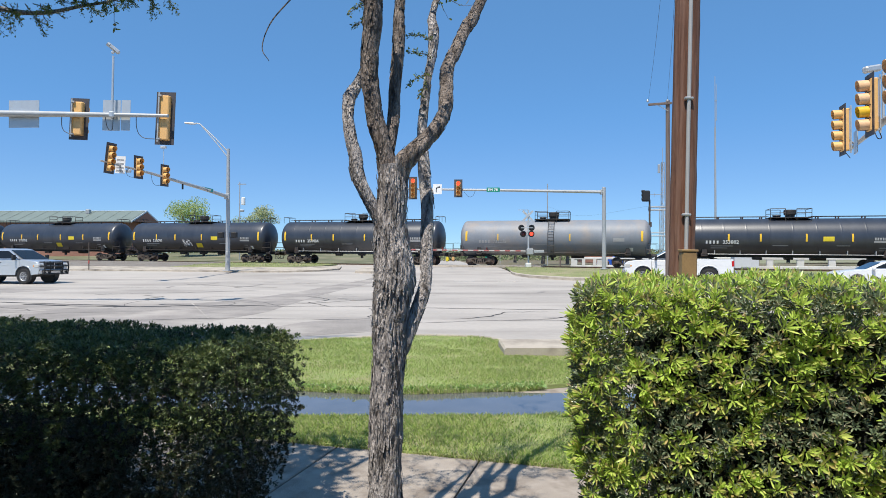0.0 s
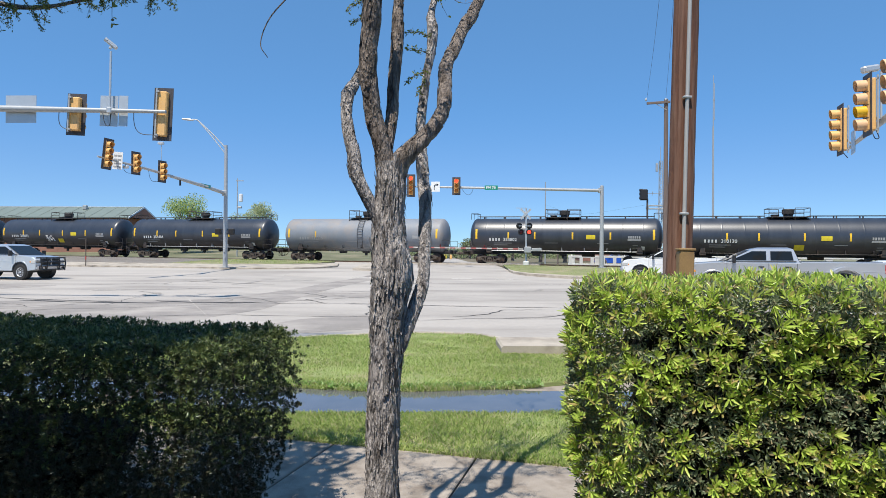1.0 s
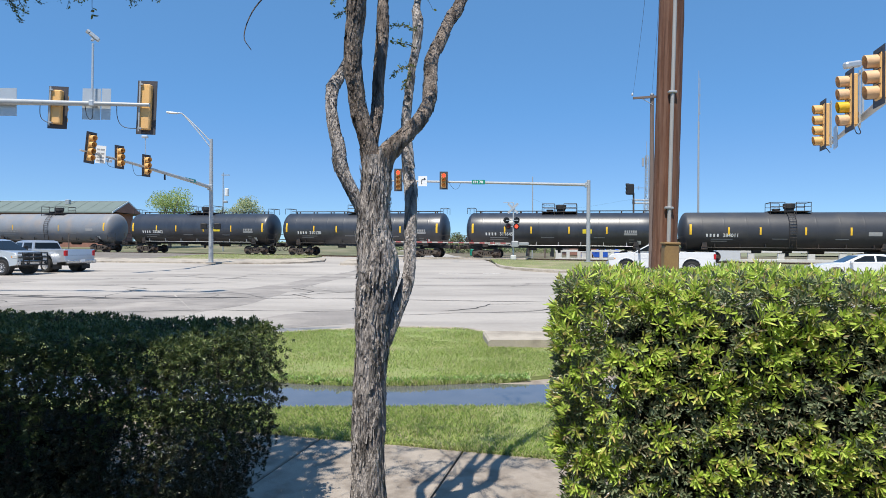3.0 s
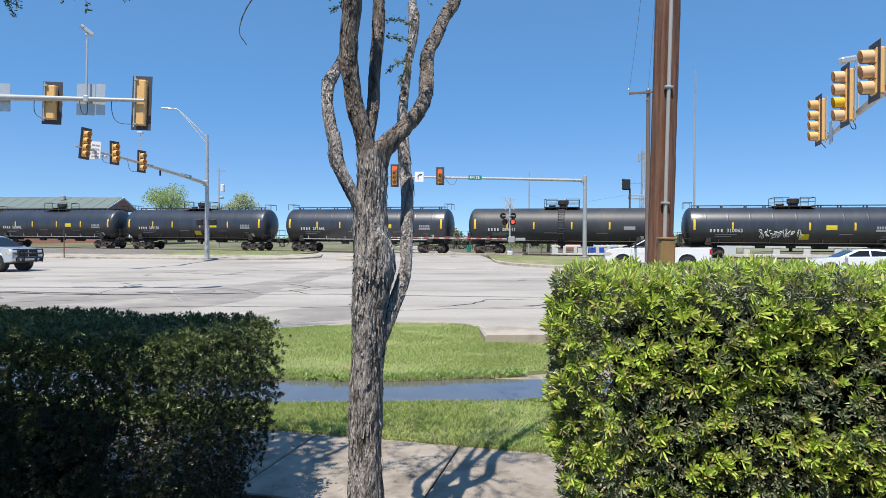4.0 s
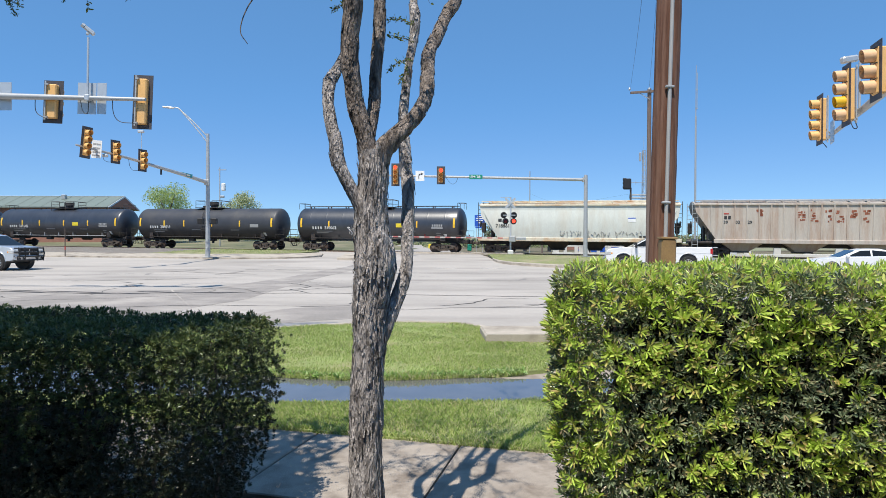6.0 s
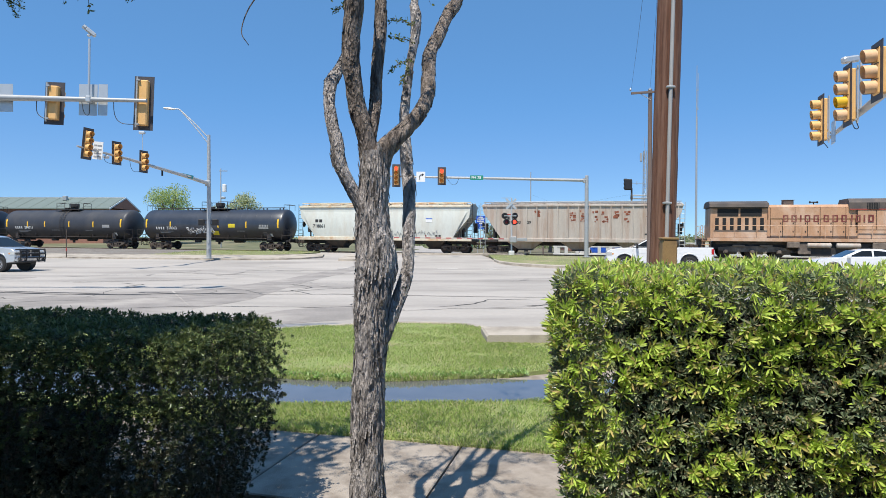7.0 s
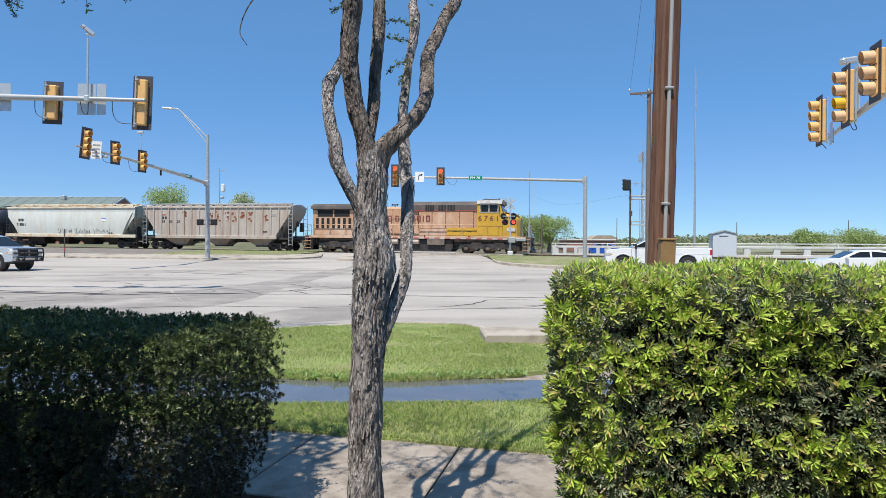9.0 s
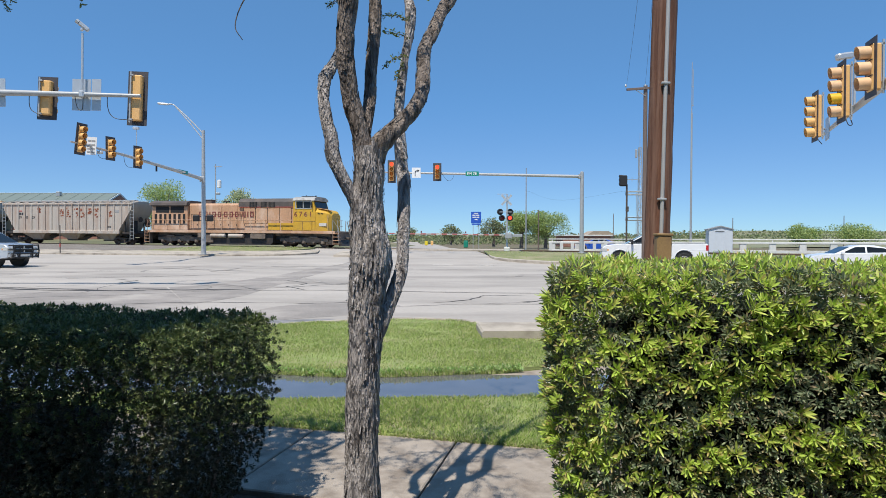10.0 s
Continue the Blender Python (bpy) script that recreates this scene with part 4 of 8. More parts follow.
def locomotive():
    """A six-axle road locomotive, cab at +x."""
    lo = thing("locomotive", pose(0, 0, RAIL_Z), "faded orange and yellow diesel locomotive with grey roof", "locomotive")
    W = 1.02
    part("frame_deck", Geo().box(0, 0, 1.5, 20.6, 3.0, 0.12, 0.02).box(0, 0, 1.25, 19, 1.6, 0.4, 0.04), M_LOCO_UNDER, lo)
    for y in (-1.5, 1.5):
        part("side_sill", Geo().box(0, y, 1.43, 20.5, 0.06, 0.26, 0.01), M_LOCO, lo)
    # radiator end, with wide overhanging roof
    part("radiator_body", Geo().box(-7.9, 0, 2.75, 4.2, 2.5, 2.4, 0.04), M_LOCO, lo)
    g = Geo().loft([[(x, -1.5, 4.02), (x, -1.45, 4.3), (x, -0.8, 4.52), (x, 0.8, 4.52), (x, 1.45, 4.3), (x, 1.5, 4.02)] for x in (-10.1, -5.75)])
    part("radiator_hood", g, M_LOCO_GREY, lo, "dark grey overhanging radiator hood")
    part("radiator_screen", Geo().box(-7.9, 0, 4.0, 4.15, 2.7, 0.16, 0.02), M_LOCO_GREY, lo)
    # near-black panels for the openings, made taller to paint shade under the hood
    for x in (-8.7, -7.0):
        part("radiator_opening_shade", Geo().box(x, -1.262, 3.6, 1.55, 0.03, 0.62), M_DARK, lo)
    for i in range(7):
        part("louvre", Geo().box(-9.5 + i * 0.55, -1.262, 2.68, 0.27, 0.03, 0.95), M_DARK, lo)
    # engine hood with doors
    part("engine_hood", Geo().box(-2.6, 0, 2.83, 6.4, 2 * W, 2.56, 0.06), M_LOCO, lo)
    part("hood_roof", Geo().loft([[(x, -W - 0.02, 4.0), (x, -W + 0.1, 4.22), (x, W - 0.1, 4.22), (x, W + 0.02, 4.0)] for x in (-5.75, 0.3)]), M_LOCO, lo)
    for x in np.arange(-5.1, 0.5, 0.88):
        part("hood_door", Geo().box(x, -W - 0.012, 2.35, 0.82, 0.03, 1.35, 0.01), M_LOCO, lo)
    for x in np.arange(-5.1, 0.5, 1.76):
        part("upper_door", Geo().box(x + 0.4, -W - 0.012, 3.55, 1.68, 0.03, 0.85, 0.01), M_LOCO, lo)
    for x in np.arange(-5.54, 0.6, 0.88):
        part("door_seam", Geo().box(x, -W - 0.006, 2.35, 0.035, 0.014, 1.4), M_DARK, lo)
    for x in np.arange(-5.54, 0.6, 1.76):
        part("door_seam", Geo().box(x, -W - 0.006, 3.55, 0.035, 0.014, 0.9), M_DARK, lo)
    part("door_seam", Geo().box(-2.5, -W - 0.006, 3.07, 6.2, 0.014, 0.035), M_BOX, lo)
    for x in np.arange(-5.1, 0.5, 0.88):
        for z in (2.1, 2.75):
            part("door_latch", Geo().box(x + 0.3, -W - 0.03, z, 0.07, 0.03, 0.12), M_TRIM, lo)
    part("exhaust_stack", Geo().box(-4.07, 0, 4.4, 0.72, 0.7, 0.42, 0.04).box(-4.07, 0, 4.62, 0.8, 0.78, 0.05, 0.01), M_LOCO_GREY, lo)
    part("horn", Geo().cyl((-2.2, 0, 4.2), (-2.2, 0, 4.42), 0.05).box(-2.2, 0, 4.46, 0.6, 0.3, 0.08, 0.03).cyl((-2.5, 0, 4.46), (-2.35, 0, 4.46), 0.1, 0.05, 8).cyl((-1.9, 0, 4.46), (-2.05, 0, 4.46), 0.1, 0.05, 8), M_SIGBLK, lo)
    # blower and control section behind the cab
    part("blower_body", Geo().box(3.25, 0, 2.75, 5.45, 2.3, 2.4, 0.05), M_LOCO, lo)
    g = Geo().loft([[(x, -1.2, 3.85), (x, -1.2, 4.35), (x, -0.85, 4.68), (x, 0.85, 4.68), (x, 1.2, 4.35), (x, 1.2, 3.85)] for x in (-0.1, 5.95)])
    part("blower_roof", g, M_LOCO_GREY, lo, "dark grey upper body with vents")
    for x, w in ((1.5, 0.8), (2.67, 0.66), (3.5, 0.66)):
        vn = part("vent", Geo().box(x, -1.215, 4.08, w, 0.04, 0.5), M_DARK, lo)
        for k in range(5):
            part("vent_bar", Geo().box(x - w / 2 + w * (k + 0.5) / 5, -1.24, 4.08, 0.04, 0.03, 0.5), M_LOCO_GREY, vn)
    part("red_stripe", Geo().box(2.95, -1.205, 3.83, 6.0, 0.03, 0.06), M_REDMARK, lo)
    for x in np.arange(1.1, 6, 1.28):
        part("cabinet_door", Geo().box(x, -1.165, 3.0, 1.2, 0.03, 1.45, 0.01), M_LOCO, lo)
    for x in np.arange(0.46, 6.2, 1.28):
        part("door_seam", Geo().box(x, -1.158, 3.0, 0.035, 0.014, 1.5), M_DARK, lo)
    part("yellow_panel", Geo().box(4.53, -1.17, 1.95, 2.8, 0.05, 0.7, 0.02), M_LOCO_Y, lo, "bright yellow repainted panel")
    for x in (3.9, 5.2):
        part("panel_latch", Geo().box(x, -1.205, 2.0, 0.35, 0.03, 0.05), M_TRIM, lo)
    # cab
    g = Geo().prism([(5.95, 1.56), (8.2, 1.56), (8.2, 3.7), (7.95, 4.5), (5.95, 4.5)], -1.5, 1.5)
    cab = part("cab", g, M_LOCO_Y, lo, smooth=20)
    rings = []
    for x, y0, y1, z0, z1 in ((8.2, 1.45, 1.0, 3.36, 3.72), (9.3, 1.35, 0.9, 3.2, 3.52), (9.5, 1.25, 0.8, 3.12, 3.42), (9.68, 1.0, 0.6, 3.0, 3.25)):
        rings.append([(x, -y0, 1.56), (x, y0, 1.56), (x, y0, z0), (x, y1, z1), (x, -y1, z1), (x, -y0, z0)])
    part("nose", Geo().loft(rings), M_LOCO_Y, lo, smooth=20)
    part("nose_stripe", Geo().box(8.95, -0.95, 3.62, 1.3, 0.5, 0.02, 0.005, Matrix.Translation((8.95, 0, 3.62)) @ pose(0, 0, 0, 0, 10.3, 0) @ Matrix.Translation((-8.95, 0, -3.62))), M_LOCO, lo)
    part("cab_roof", Geo().loft([[(x, -1.58, 4.42), (x, -1.4, 4.68), (x, -0.8, 4.82), (x, 0.8, 4.82), (x, 1.4, 4.68), (x, 1.58, 4.42)] for x in (5.9, 8.15)]), M_CABROOF, lo, "weathered grey cab roof")
    part("roof_antenna", Geo().box(6.9, 0, 4.86, 1.3, 0.9, 0.1, 0.03).cyl((6.4, 0.3, 4.85), (6.4, 0.3, 5.05), 0.03, n=6).cyl((7.7, -0.3, 4.82), (7.7, -0.3, 4.96), 0.08, n=8), M_SIGBLK, lo)
    part("sun_visor", Geo().prism([(6.2, 4.46), (7.8, 4.46), (7.8, 4.42), (6.2, 4.42)], -1.72, -1.5), M_CABROOF, cab)
    for x, w in ((6.62, 0.62), (7.4, 0.66)):
        part("side_window", Geo().box(x, -1.51, 4.02, w, 0.04, 0.6, 0.01), M_GLASS, cab)
    part("window_frame", Geo().box(7.0, -1.505, 4.36, 1.7, 0.06, 0.07).box(7.0, -1.505, 3.68, 1.7, 0.06, 0.07).box(6.2, -1.505, 4.02, 0.08, 0.06, 0.7).box(7.0, -1.52, 4.02, 0.08, 0.06, 0.62).box(7.8, -1.505, 4.02, 0.08, 0.06, 0.7), M_GALV, cab)
    part("mirror", Geo().box(7.92, -1.62, 4.0, 0.06, 0.2, 0.5, 0.02), M_TRIM, cab)
    part("windshield", Geo().add([(8.23, -1.3, 3.76), (8.23, 1.3, 3.76), (8.0, 1.3, 4.42), (8.0, -1.3, 4.42)], [(0, 1, 2, 3)]), M_GLASS, cab, smooth=0)
    for x in (6.45, 7.4):
        part("battery_door", Geo().box(x, -1.515, 2.02, 0.88, 0.03, 0.78, 0.01), M_LOCO_Y, cab)
    part("cab_door_line", Geo().box(7.1, -1.505, 2.46, 2.2, 0.02, 0.03).box(6.93, -1.505, 2.0, 0.03, 0.025, 0.85).box(7.9, -1.505, 2.0, 0.03, 0.025, 0.85), M_BOX, cab)
    part("nose_placard", Geo().box(8.95, -1.40, 2.15, 0.75, 0.06, 0.3, 0.01), M_FADED, lo)
    part("nose_slots", Geo().box(8.55, -1.43, 3.22, 0.2, 0.06, 0.06).box(8.85, -1.40, 3.2, 0.2, 0.06, 0.06), M_TRIM, lo)
    part("grab_iron", Geo().tube([(9.45, -1.33, 1.6), (9.45, -1.38, 3.0)], 0.022, 5), M_HOP_G, lo)
    lettering("6761", 0.66, 6.02, -1.515, 2.92, M_NAME, lo, stretch=1.1, bold=0.006, space=1.42)
    # the maker's name stands as plain red blocks, open in the middle
    def blocks(x, widths, y, gap):
        for w in widths:
            g = Geo()
            if w < 0.2:
                g.box(x + w / 2, y, 3.13, w, 0.012, 0.54)
            else:
                for dx in (0.055, w - 0.055):
                    g.box(x + dx, y, 3.13, 0.11, 0.012, 0.54)
                for z in (2.905, 3.355):
                    g.box(x + w / 2, y - 0.001, z, w - 0.08, 0.012, 0.09)
            part("name_block", g, M_NAME, lo, smooth=0)
            x += w + gap
    blocks(-4.65, (0.38, 0.38, 0.11, 0.40, 0.38), -W - 0.035, 0.22)
    blocks(-1.80, (0.38, 0.40, 0.38), -W - 0.035, 0.22)
    blocks(0.02, (0.11, 0.34, 0.11, 0.38), -1.215, 0.2)
    # walkway railings
    for y in (-1.46, 1.46):
        g = Geo()
        for x in np.arange(-9.8, 6.2, 1.6):
            rail_line(g, [(x, y, 1.5), (x, y, 2.55)], 0.032)
        rail_line(g, [(-9.8, y, 2.55), (6.0, y, 2.55)], 0.032)
        part("walkway_rail", g, M_LOCO, lo)
    for s in (-1, 1):
        for sy in (-1, 1):
            g = Geo()
            for y in (1.35, 0.55):
                rail_line(g, [(s * 10.45, sy * y, 0.9), (s * 10.45, sy * y, 2.55)], 0.024)
            for z in (2.0, 2.55):
                rail_line(g, [(s * 10.6, sy * 1.35, z), (s * 10.6, sy * 0.55, z)], 0.024)
            part("end_railing", g, M_LOCO if s < 0 else M_GALV, lo)
            g = Geo()
            rail_line(g, [(s * 10.0, sy * 1.5, 1.5), (s * 10.0, sy * 1.5, 2.6), (s * 10.6, sy * 1.5, 1.8), (s * 10.65, sy * 1.5, 0.4)], 0.024)
            part("step_handrail", g, M_LOCO if s < 0 else M_GALV, lo)
        part("end_plate", Geo().box(s * 10.55, 0, 1.1, 0.12, 2.9, 0.9, 0.03).box(s * 10.4, 0, 1.45, 0.7, 2.9, 0.1, 0.02), M_LOCO_UNDER, lo)
        for y in (-1.3, 1.3):
            for z in (0.35, 0.68, 1.0, 1.3):
                part("step", Geo().box(s * 10.35, y, z, 0.62, 0.5, 0.05, 0.01), M_LOCO, lo)
            part("step_side", Geo().box(s * 10.03, y, 0.85, 0.04, 0.5, 1.2), M_LOCO_UNDER, lo)
        part("plow", Geo().add([(s * 10.6, -1.3, 0.75), (s * 10.6, 1.3, 0.75), (s * 10.95, 1.3, 0.15), (s * 10.95, -1.3, 0.15), (s * 10.55, -1.3, 0.15), (s * 10.55, 1.3, 0.15)], [(0, 1, 2, 3), (0, 3, 4), (1, 5, 2), (3, 2, 5, 4)]), M_STEEL_DK, lo)
        coupler(lo, s * 10.5, s)
        # three-axle bogie
        b = Geo()
        for y in (-1.02, 1.02):
            b.prism([(-2.5, 0.55), (-2.5, 0.8), (-1.2, 0.92), (1.2, 0.92), (2.5, 0.8), (2.5, 0.55), (1.3, 0.45), (-1.3, 0.45)], y - 0.08, y + 0.08)
            for x in (-1.95, 0, 1.95):
                b.box(x, y * 1.04, 0.5, 0.36, 0.22, 0.36, 0.04)
                b.cyl((x, y, 0.5), (x, y * 1.2, 0.5), 0.13, n=10)
            for x in (-1.0, 1.0):
                b.cyl((x, y, 0.4), (x, y, 0.8), 0.13, n=8)
                b.box(x, y * 1.12, 0.95, 0.9, 0.16, 0.16, 0.03)
        b.box(0, 0, 0.75, 3.6, 1.9, 0.25, 0.03)
        for x in (-1.95, 0, 1.95):
            b.box(x + 0.55, 0, 0.5, 0.7, 1.7, 0.5, 0.06)
        bo = part("bogie", b, M_LOCO_UNDER, lo, m=pose(s * 6.85, 0, 0))
        for a in (-1.95, 0, 1.95):
            w = new("wheelset", wheel_mesh())
            w.parent = bo
            w.matrix_basis = pose(a, 0, 0.50) @ Matrix.Diagonal((1.18, 1, 1.18, 1))
            WHEELS.append((w, a, 0.50))
    part("fuel_tank", Geo().prism([(-3.4, 0.16), (3.4, 0.16), (3.7, 0.4), (3.7, 1.2), (-3.6, 1.2), (-3.6, 0.4)], -1.3, 1.3), M_STEEL_DK, lo)
    part("tank_skirt", Geo().box(-3.2, -1.36, 0.78, 0.9, 0.14, 0.9, 0.03), M_LOCO_UNDER, lo)
    # added dark filler box: stands for bolsters, motors and the shade between them
    part("centre_sill", Geo().box(0, 0, 0.95, 19.4, 1.5, 0.62, 0.04), M_STEEL_DK, lo)
    for x in (-2.2, -0.2):
        part("air_reservoir", Geo().lathe([(x - 0.85, 0.05), (x - 0.8, 0.2), (x + 0.8, 0.2), (x + 0.85, 0.05)], 14, Matrix.Translation((0, -1.42, 1.02))), M_HOP_G, lo)
    part("battery_box", Geo().box(2.2, -1.4, 1.0, 1.6, 0.3, 0.5, 0.03), M_LOCO_UNDER, lo)
    part("tool_box", Geo().box(-4.0, -1.4, 1.05, 0.9, 0.3, 0.45, 0.03), M_LOCO_UNDER, lo)
    return lo


TRAIN = []
for s5, num, paint, lad, sty, gr in (
        (-165.3, "310128", M_TANK, False, 0, False), (-147.2, "310052", M_TANK, False, 1, False), (-129.0, "310091", M_TANK, False, 1, 2),
        (-111.1, "354484", M_TANK, False, 0, False), (-92.94, "732235", M_TANK_GREY, True, 2, False), (-74.35, "353802", M_TANK, False, 0, False),
        (-56.8, "310130", M_TANK, False, 1, False), (-38.6, "311645", M_TANK, False, 0, False), (-20.6, "384011", M_TANK_OLD, True, 2, False),
        (-2.53, "310063", M_TANK, False, 1, 1)):
    lab = {M_TANK: "glossy black rail tank wagon with yellow reflectors", M_TANK_GREY: "dull grey rail tank wagon with a side ladder", M_TANK_OLD: "worn dark grey rail tank wagon with side ladder"}[paint]
    if gr:
        lab = "black rail tank wagon with white spray scrawl"
    TRAIN.append((tank_car(num, paint, lab, lad, sty, gr), s5))
TRAIN.append((hopper_car("718861", 0, "pale grey-green covered hopper wagon with rusty roof"), 15.55))
TRAIN.append((hopper_car("390329", 1, "dusty grey ribbed hopper wagon with rust-brown marks"), 33.15))
TRAIN.append((locomotive(), 53.52))
TRAIN_SPEED = -17.476


# ---- near corner: tree and hedges ----
def smooth_line(pts, n):
    """Rounded polyline with n steps per leg (Catmull-Rom)."""
    p = [Vector(q) for q in pts]
    p = [p[0] * 2 - p[1]] + p + [p[-1] * 2 - p[-2]]
    out = []
    for i in range(1, len(p) - 2):
        for k in range(n):
            t = k / n
            a, b, c, d = p[i - 1], p[i], p[i + 1], p[i + 2]
            out.append(0.5 * (2 * b + (c - a) * t + (2 * a - 5 * b + 4 * c - d) * t * t + (3 * b - a - 3 * c + d) * t ** 3))
    return out + [p[-2]]


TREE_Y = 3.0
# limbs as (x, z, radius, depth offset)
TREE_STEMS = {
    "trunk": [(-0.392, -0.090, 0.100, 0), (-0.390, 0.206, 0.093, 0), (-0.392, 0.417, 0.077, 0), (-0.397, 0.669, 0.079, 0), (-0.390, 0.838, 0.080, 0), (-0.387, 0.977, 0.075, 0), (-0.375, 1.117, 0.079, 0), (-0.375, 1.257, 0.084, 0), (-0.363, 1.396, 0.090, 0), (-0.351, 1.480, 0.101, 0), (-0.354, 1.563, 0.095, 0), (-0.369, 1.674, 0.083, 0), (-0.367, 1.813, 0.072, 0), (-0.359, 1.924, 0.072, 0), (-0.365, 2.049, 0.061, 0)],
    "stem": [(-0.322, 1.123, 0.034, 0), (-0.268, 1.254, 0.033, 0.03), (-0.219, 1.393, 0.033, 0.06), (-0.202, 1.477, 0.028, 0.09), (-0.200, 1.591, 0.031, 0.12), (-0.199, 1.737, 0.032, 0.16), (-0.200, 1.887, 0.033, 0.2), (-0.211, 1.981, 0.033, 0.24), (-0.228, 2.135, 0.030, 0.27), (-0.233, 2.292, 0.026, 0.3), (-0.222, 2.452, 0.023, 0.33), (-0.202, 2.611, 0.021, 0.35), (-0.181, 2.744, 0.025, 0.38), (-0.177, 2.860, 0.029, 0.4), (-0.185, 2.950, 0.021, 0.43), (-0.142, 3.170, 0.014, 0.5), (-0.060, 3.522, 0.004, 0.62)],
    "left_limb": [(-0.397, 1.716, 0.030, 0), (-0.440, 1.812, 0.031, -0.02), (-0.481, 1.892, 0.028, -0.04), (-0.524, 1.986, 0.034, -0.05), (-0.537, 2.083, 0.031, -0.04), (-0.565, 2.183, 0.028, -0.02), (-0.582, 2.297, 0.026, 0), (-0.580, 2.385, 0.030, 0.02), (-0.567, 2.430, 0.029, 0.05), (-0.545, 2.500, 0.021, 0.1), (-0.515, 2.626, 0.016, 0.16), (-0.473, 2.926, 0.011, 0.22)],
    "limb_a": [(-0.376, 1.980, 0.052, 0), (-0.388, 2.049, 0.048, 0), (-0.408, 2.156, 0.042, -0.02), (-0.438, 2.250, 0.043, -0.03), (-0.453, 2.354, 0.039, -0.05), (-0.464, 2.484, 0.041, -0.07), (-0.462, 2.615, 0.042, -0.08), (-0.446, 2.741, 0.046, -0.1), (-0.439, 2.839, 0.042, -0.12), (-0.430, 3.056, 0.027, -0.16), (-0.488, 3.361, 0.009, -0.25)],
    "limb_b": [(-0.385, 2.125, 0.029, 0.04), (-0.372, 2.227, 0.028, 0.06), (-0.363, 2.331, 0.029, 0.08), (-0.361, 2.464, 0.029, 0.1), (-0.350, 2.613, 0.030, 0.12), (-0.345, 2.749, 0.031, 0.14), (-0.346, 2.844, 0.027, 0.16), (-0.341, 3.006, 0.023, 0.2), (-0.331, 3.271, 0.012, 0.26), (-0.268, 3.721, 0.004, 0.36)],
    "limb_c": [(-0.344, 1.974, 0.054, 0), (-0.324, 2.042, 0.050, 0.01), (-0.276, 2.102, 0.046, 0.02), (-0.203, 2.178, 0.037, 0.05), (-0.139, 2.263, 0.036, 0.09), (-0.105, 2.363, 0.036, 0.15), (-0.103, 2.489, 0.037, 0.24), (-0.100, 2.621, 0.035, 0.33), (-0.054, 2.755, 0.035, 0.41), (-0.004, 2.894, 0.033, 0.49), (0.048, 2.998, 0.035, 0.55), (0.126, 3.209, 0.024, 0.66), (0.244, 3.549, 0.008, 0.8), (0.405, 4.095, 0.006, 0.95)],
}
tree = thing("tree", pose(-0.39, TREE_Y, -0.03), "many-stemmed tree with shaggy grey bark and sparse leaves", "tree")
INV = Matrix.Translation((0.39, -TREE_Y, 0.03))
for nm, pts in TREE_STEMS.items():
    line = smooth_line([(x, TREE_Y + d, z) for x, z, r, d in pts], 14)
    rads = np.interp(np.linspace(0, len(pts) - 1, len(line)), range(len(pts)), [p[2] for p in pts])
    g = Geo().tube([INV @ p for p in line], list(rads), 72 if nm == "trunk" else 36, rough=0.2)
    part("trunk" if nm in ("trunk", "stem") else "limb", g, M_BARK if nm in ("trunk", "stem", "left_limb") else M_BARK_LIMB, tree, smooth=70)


def bark_flakes(seed, count, pale):
    """Loose strips of bark that stand off the pale trunk or the browner limbs."""
    rnd, g = random.Random(seed), Geo()
    for nm, pts in TREE_STEMS.items():
        if (nm in ("trunk", "stem", "left_limb")) != pale:
            continue
        line = smooth_line([(x, TREE_Y + d, z) for x, z, r, d in pts], 6)
        rads = np.interp(np.linspace(0, len(pts) - 1, len(line)), range(len(pts)), [p[2] for p in pts])
        for k in range(int(count * (3.2 if nm == "trunk" else 1.0))):
            i = rnd.randrange(1, len(line) - 1)
            p, d = line[i], (line[i + 1] - line[i - 1]).normalized()
            a = rnd.uniform(0, 2 * math.pi)
            side = d.cross(Vector((0, 1, 0))).normalized()
            out = (side * math.cos(a) + d.cross(side) * math.sin(a)).normalized()
            tan = d.cross(out)
            L, w, r = rnd.uniform(0.025, 0.12), rnd.uniform(0.005, 0.017), rads[i]
            c = p + out * r * 0.98
            lift = rnd.uniform(0.004, 0.016) * (1 if nm == "trunk" else 0.4)
            L *= 1 if nm == "trunk" else 0.7
            d = d if rnd.random() < 0.4 else -d
            q = [c - d * L / 2 - tan * w / 2, c - d * L / 2 + tan * w / 2 + out * 0.003, c + tan * w * 0.6 + out * lift * 0.4, c - tan * w * 0.6 + out * lift * 0.4, c + d * L / 2 + tan * w * 0.2 + out * lift, c + d * L / 2 - tan * w * 0.3 + out * lift]
            q = [INV @ v for v in q]
            g.add(q + [INV @ (c - out * 0.004)], [(0, 1, 2, 3), (3, 2, 4, 5), (0, 3, 6), (1, 6, 2)])
    return g


tagged(part("loose_bark", bark_flakes(4, 380, True), M_BARK, tree, "loose grey bark strips", smooth=0), kind="stuff")
tagged(part("loose_bark", bark_flakes(5, 380, False), M_BARK_LIMB, tree, "loose brown bark strips", smooth=0), kind="stuff")


def leaf_faces(g, c, d, n, L, w):
    """One pointed leaf, folded along its rib."""
    s = d.cross(n).normalized() * w / 2
    f = n * w * 0.22
    g.add([c, c + d * L * 0.38 + s + f, c + d * L * 0.75 + s * 0.8 + f, c + d * L, c + d * L * 0.75 - s * 0.8 + f, c + d * L * 0.38 - s + f], [(0, 1, 2, 3), (0, 3, 4, 5)])


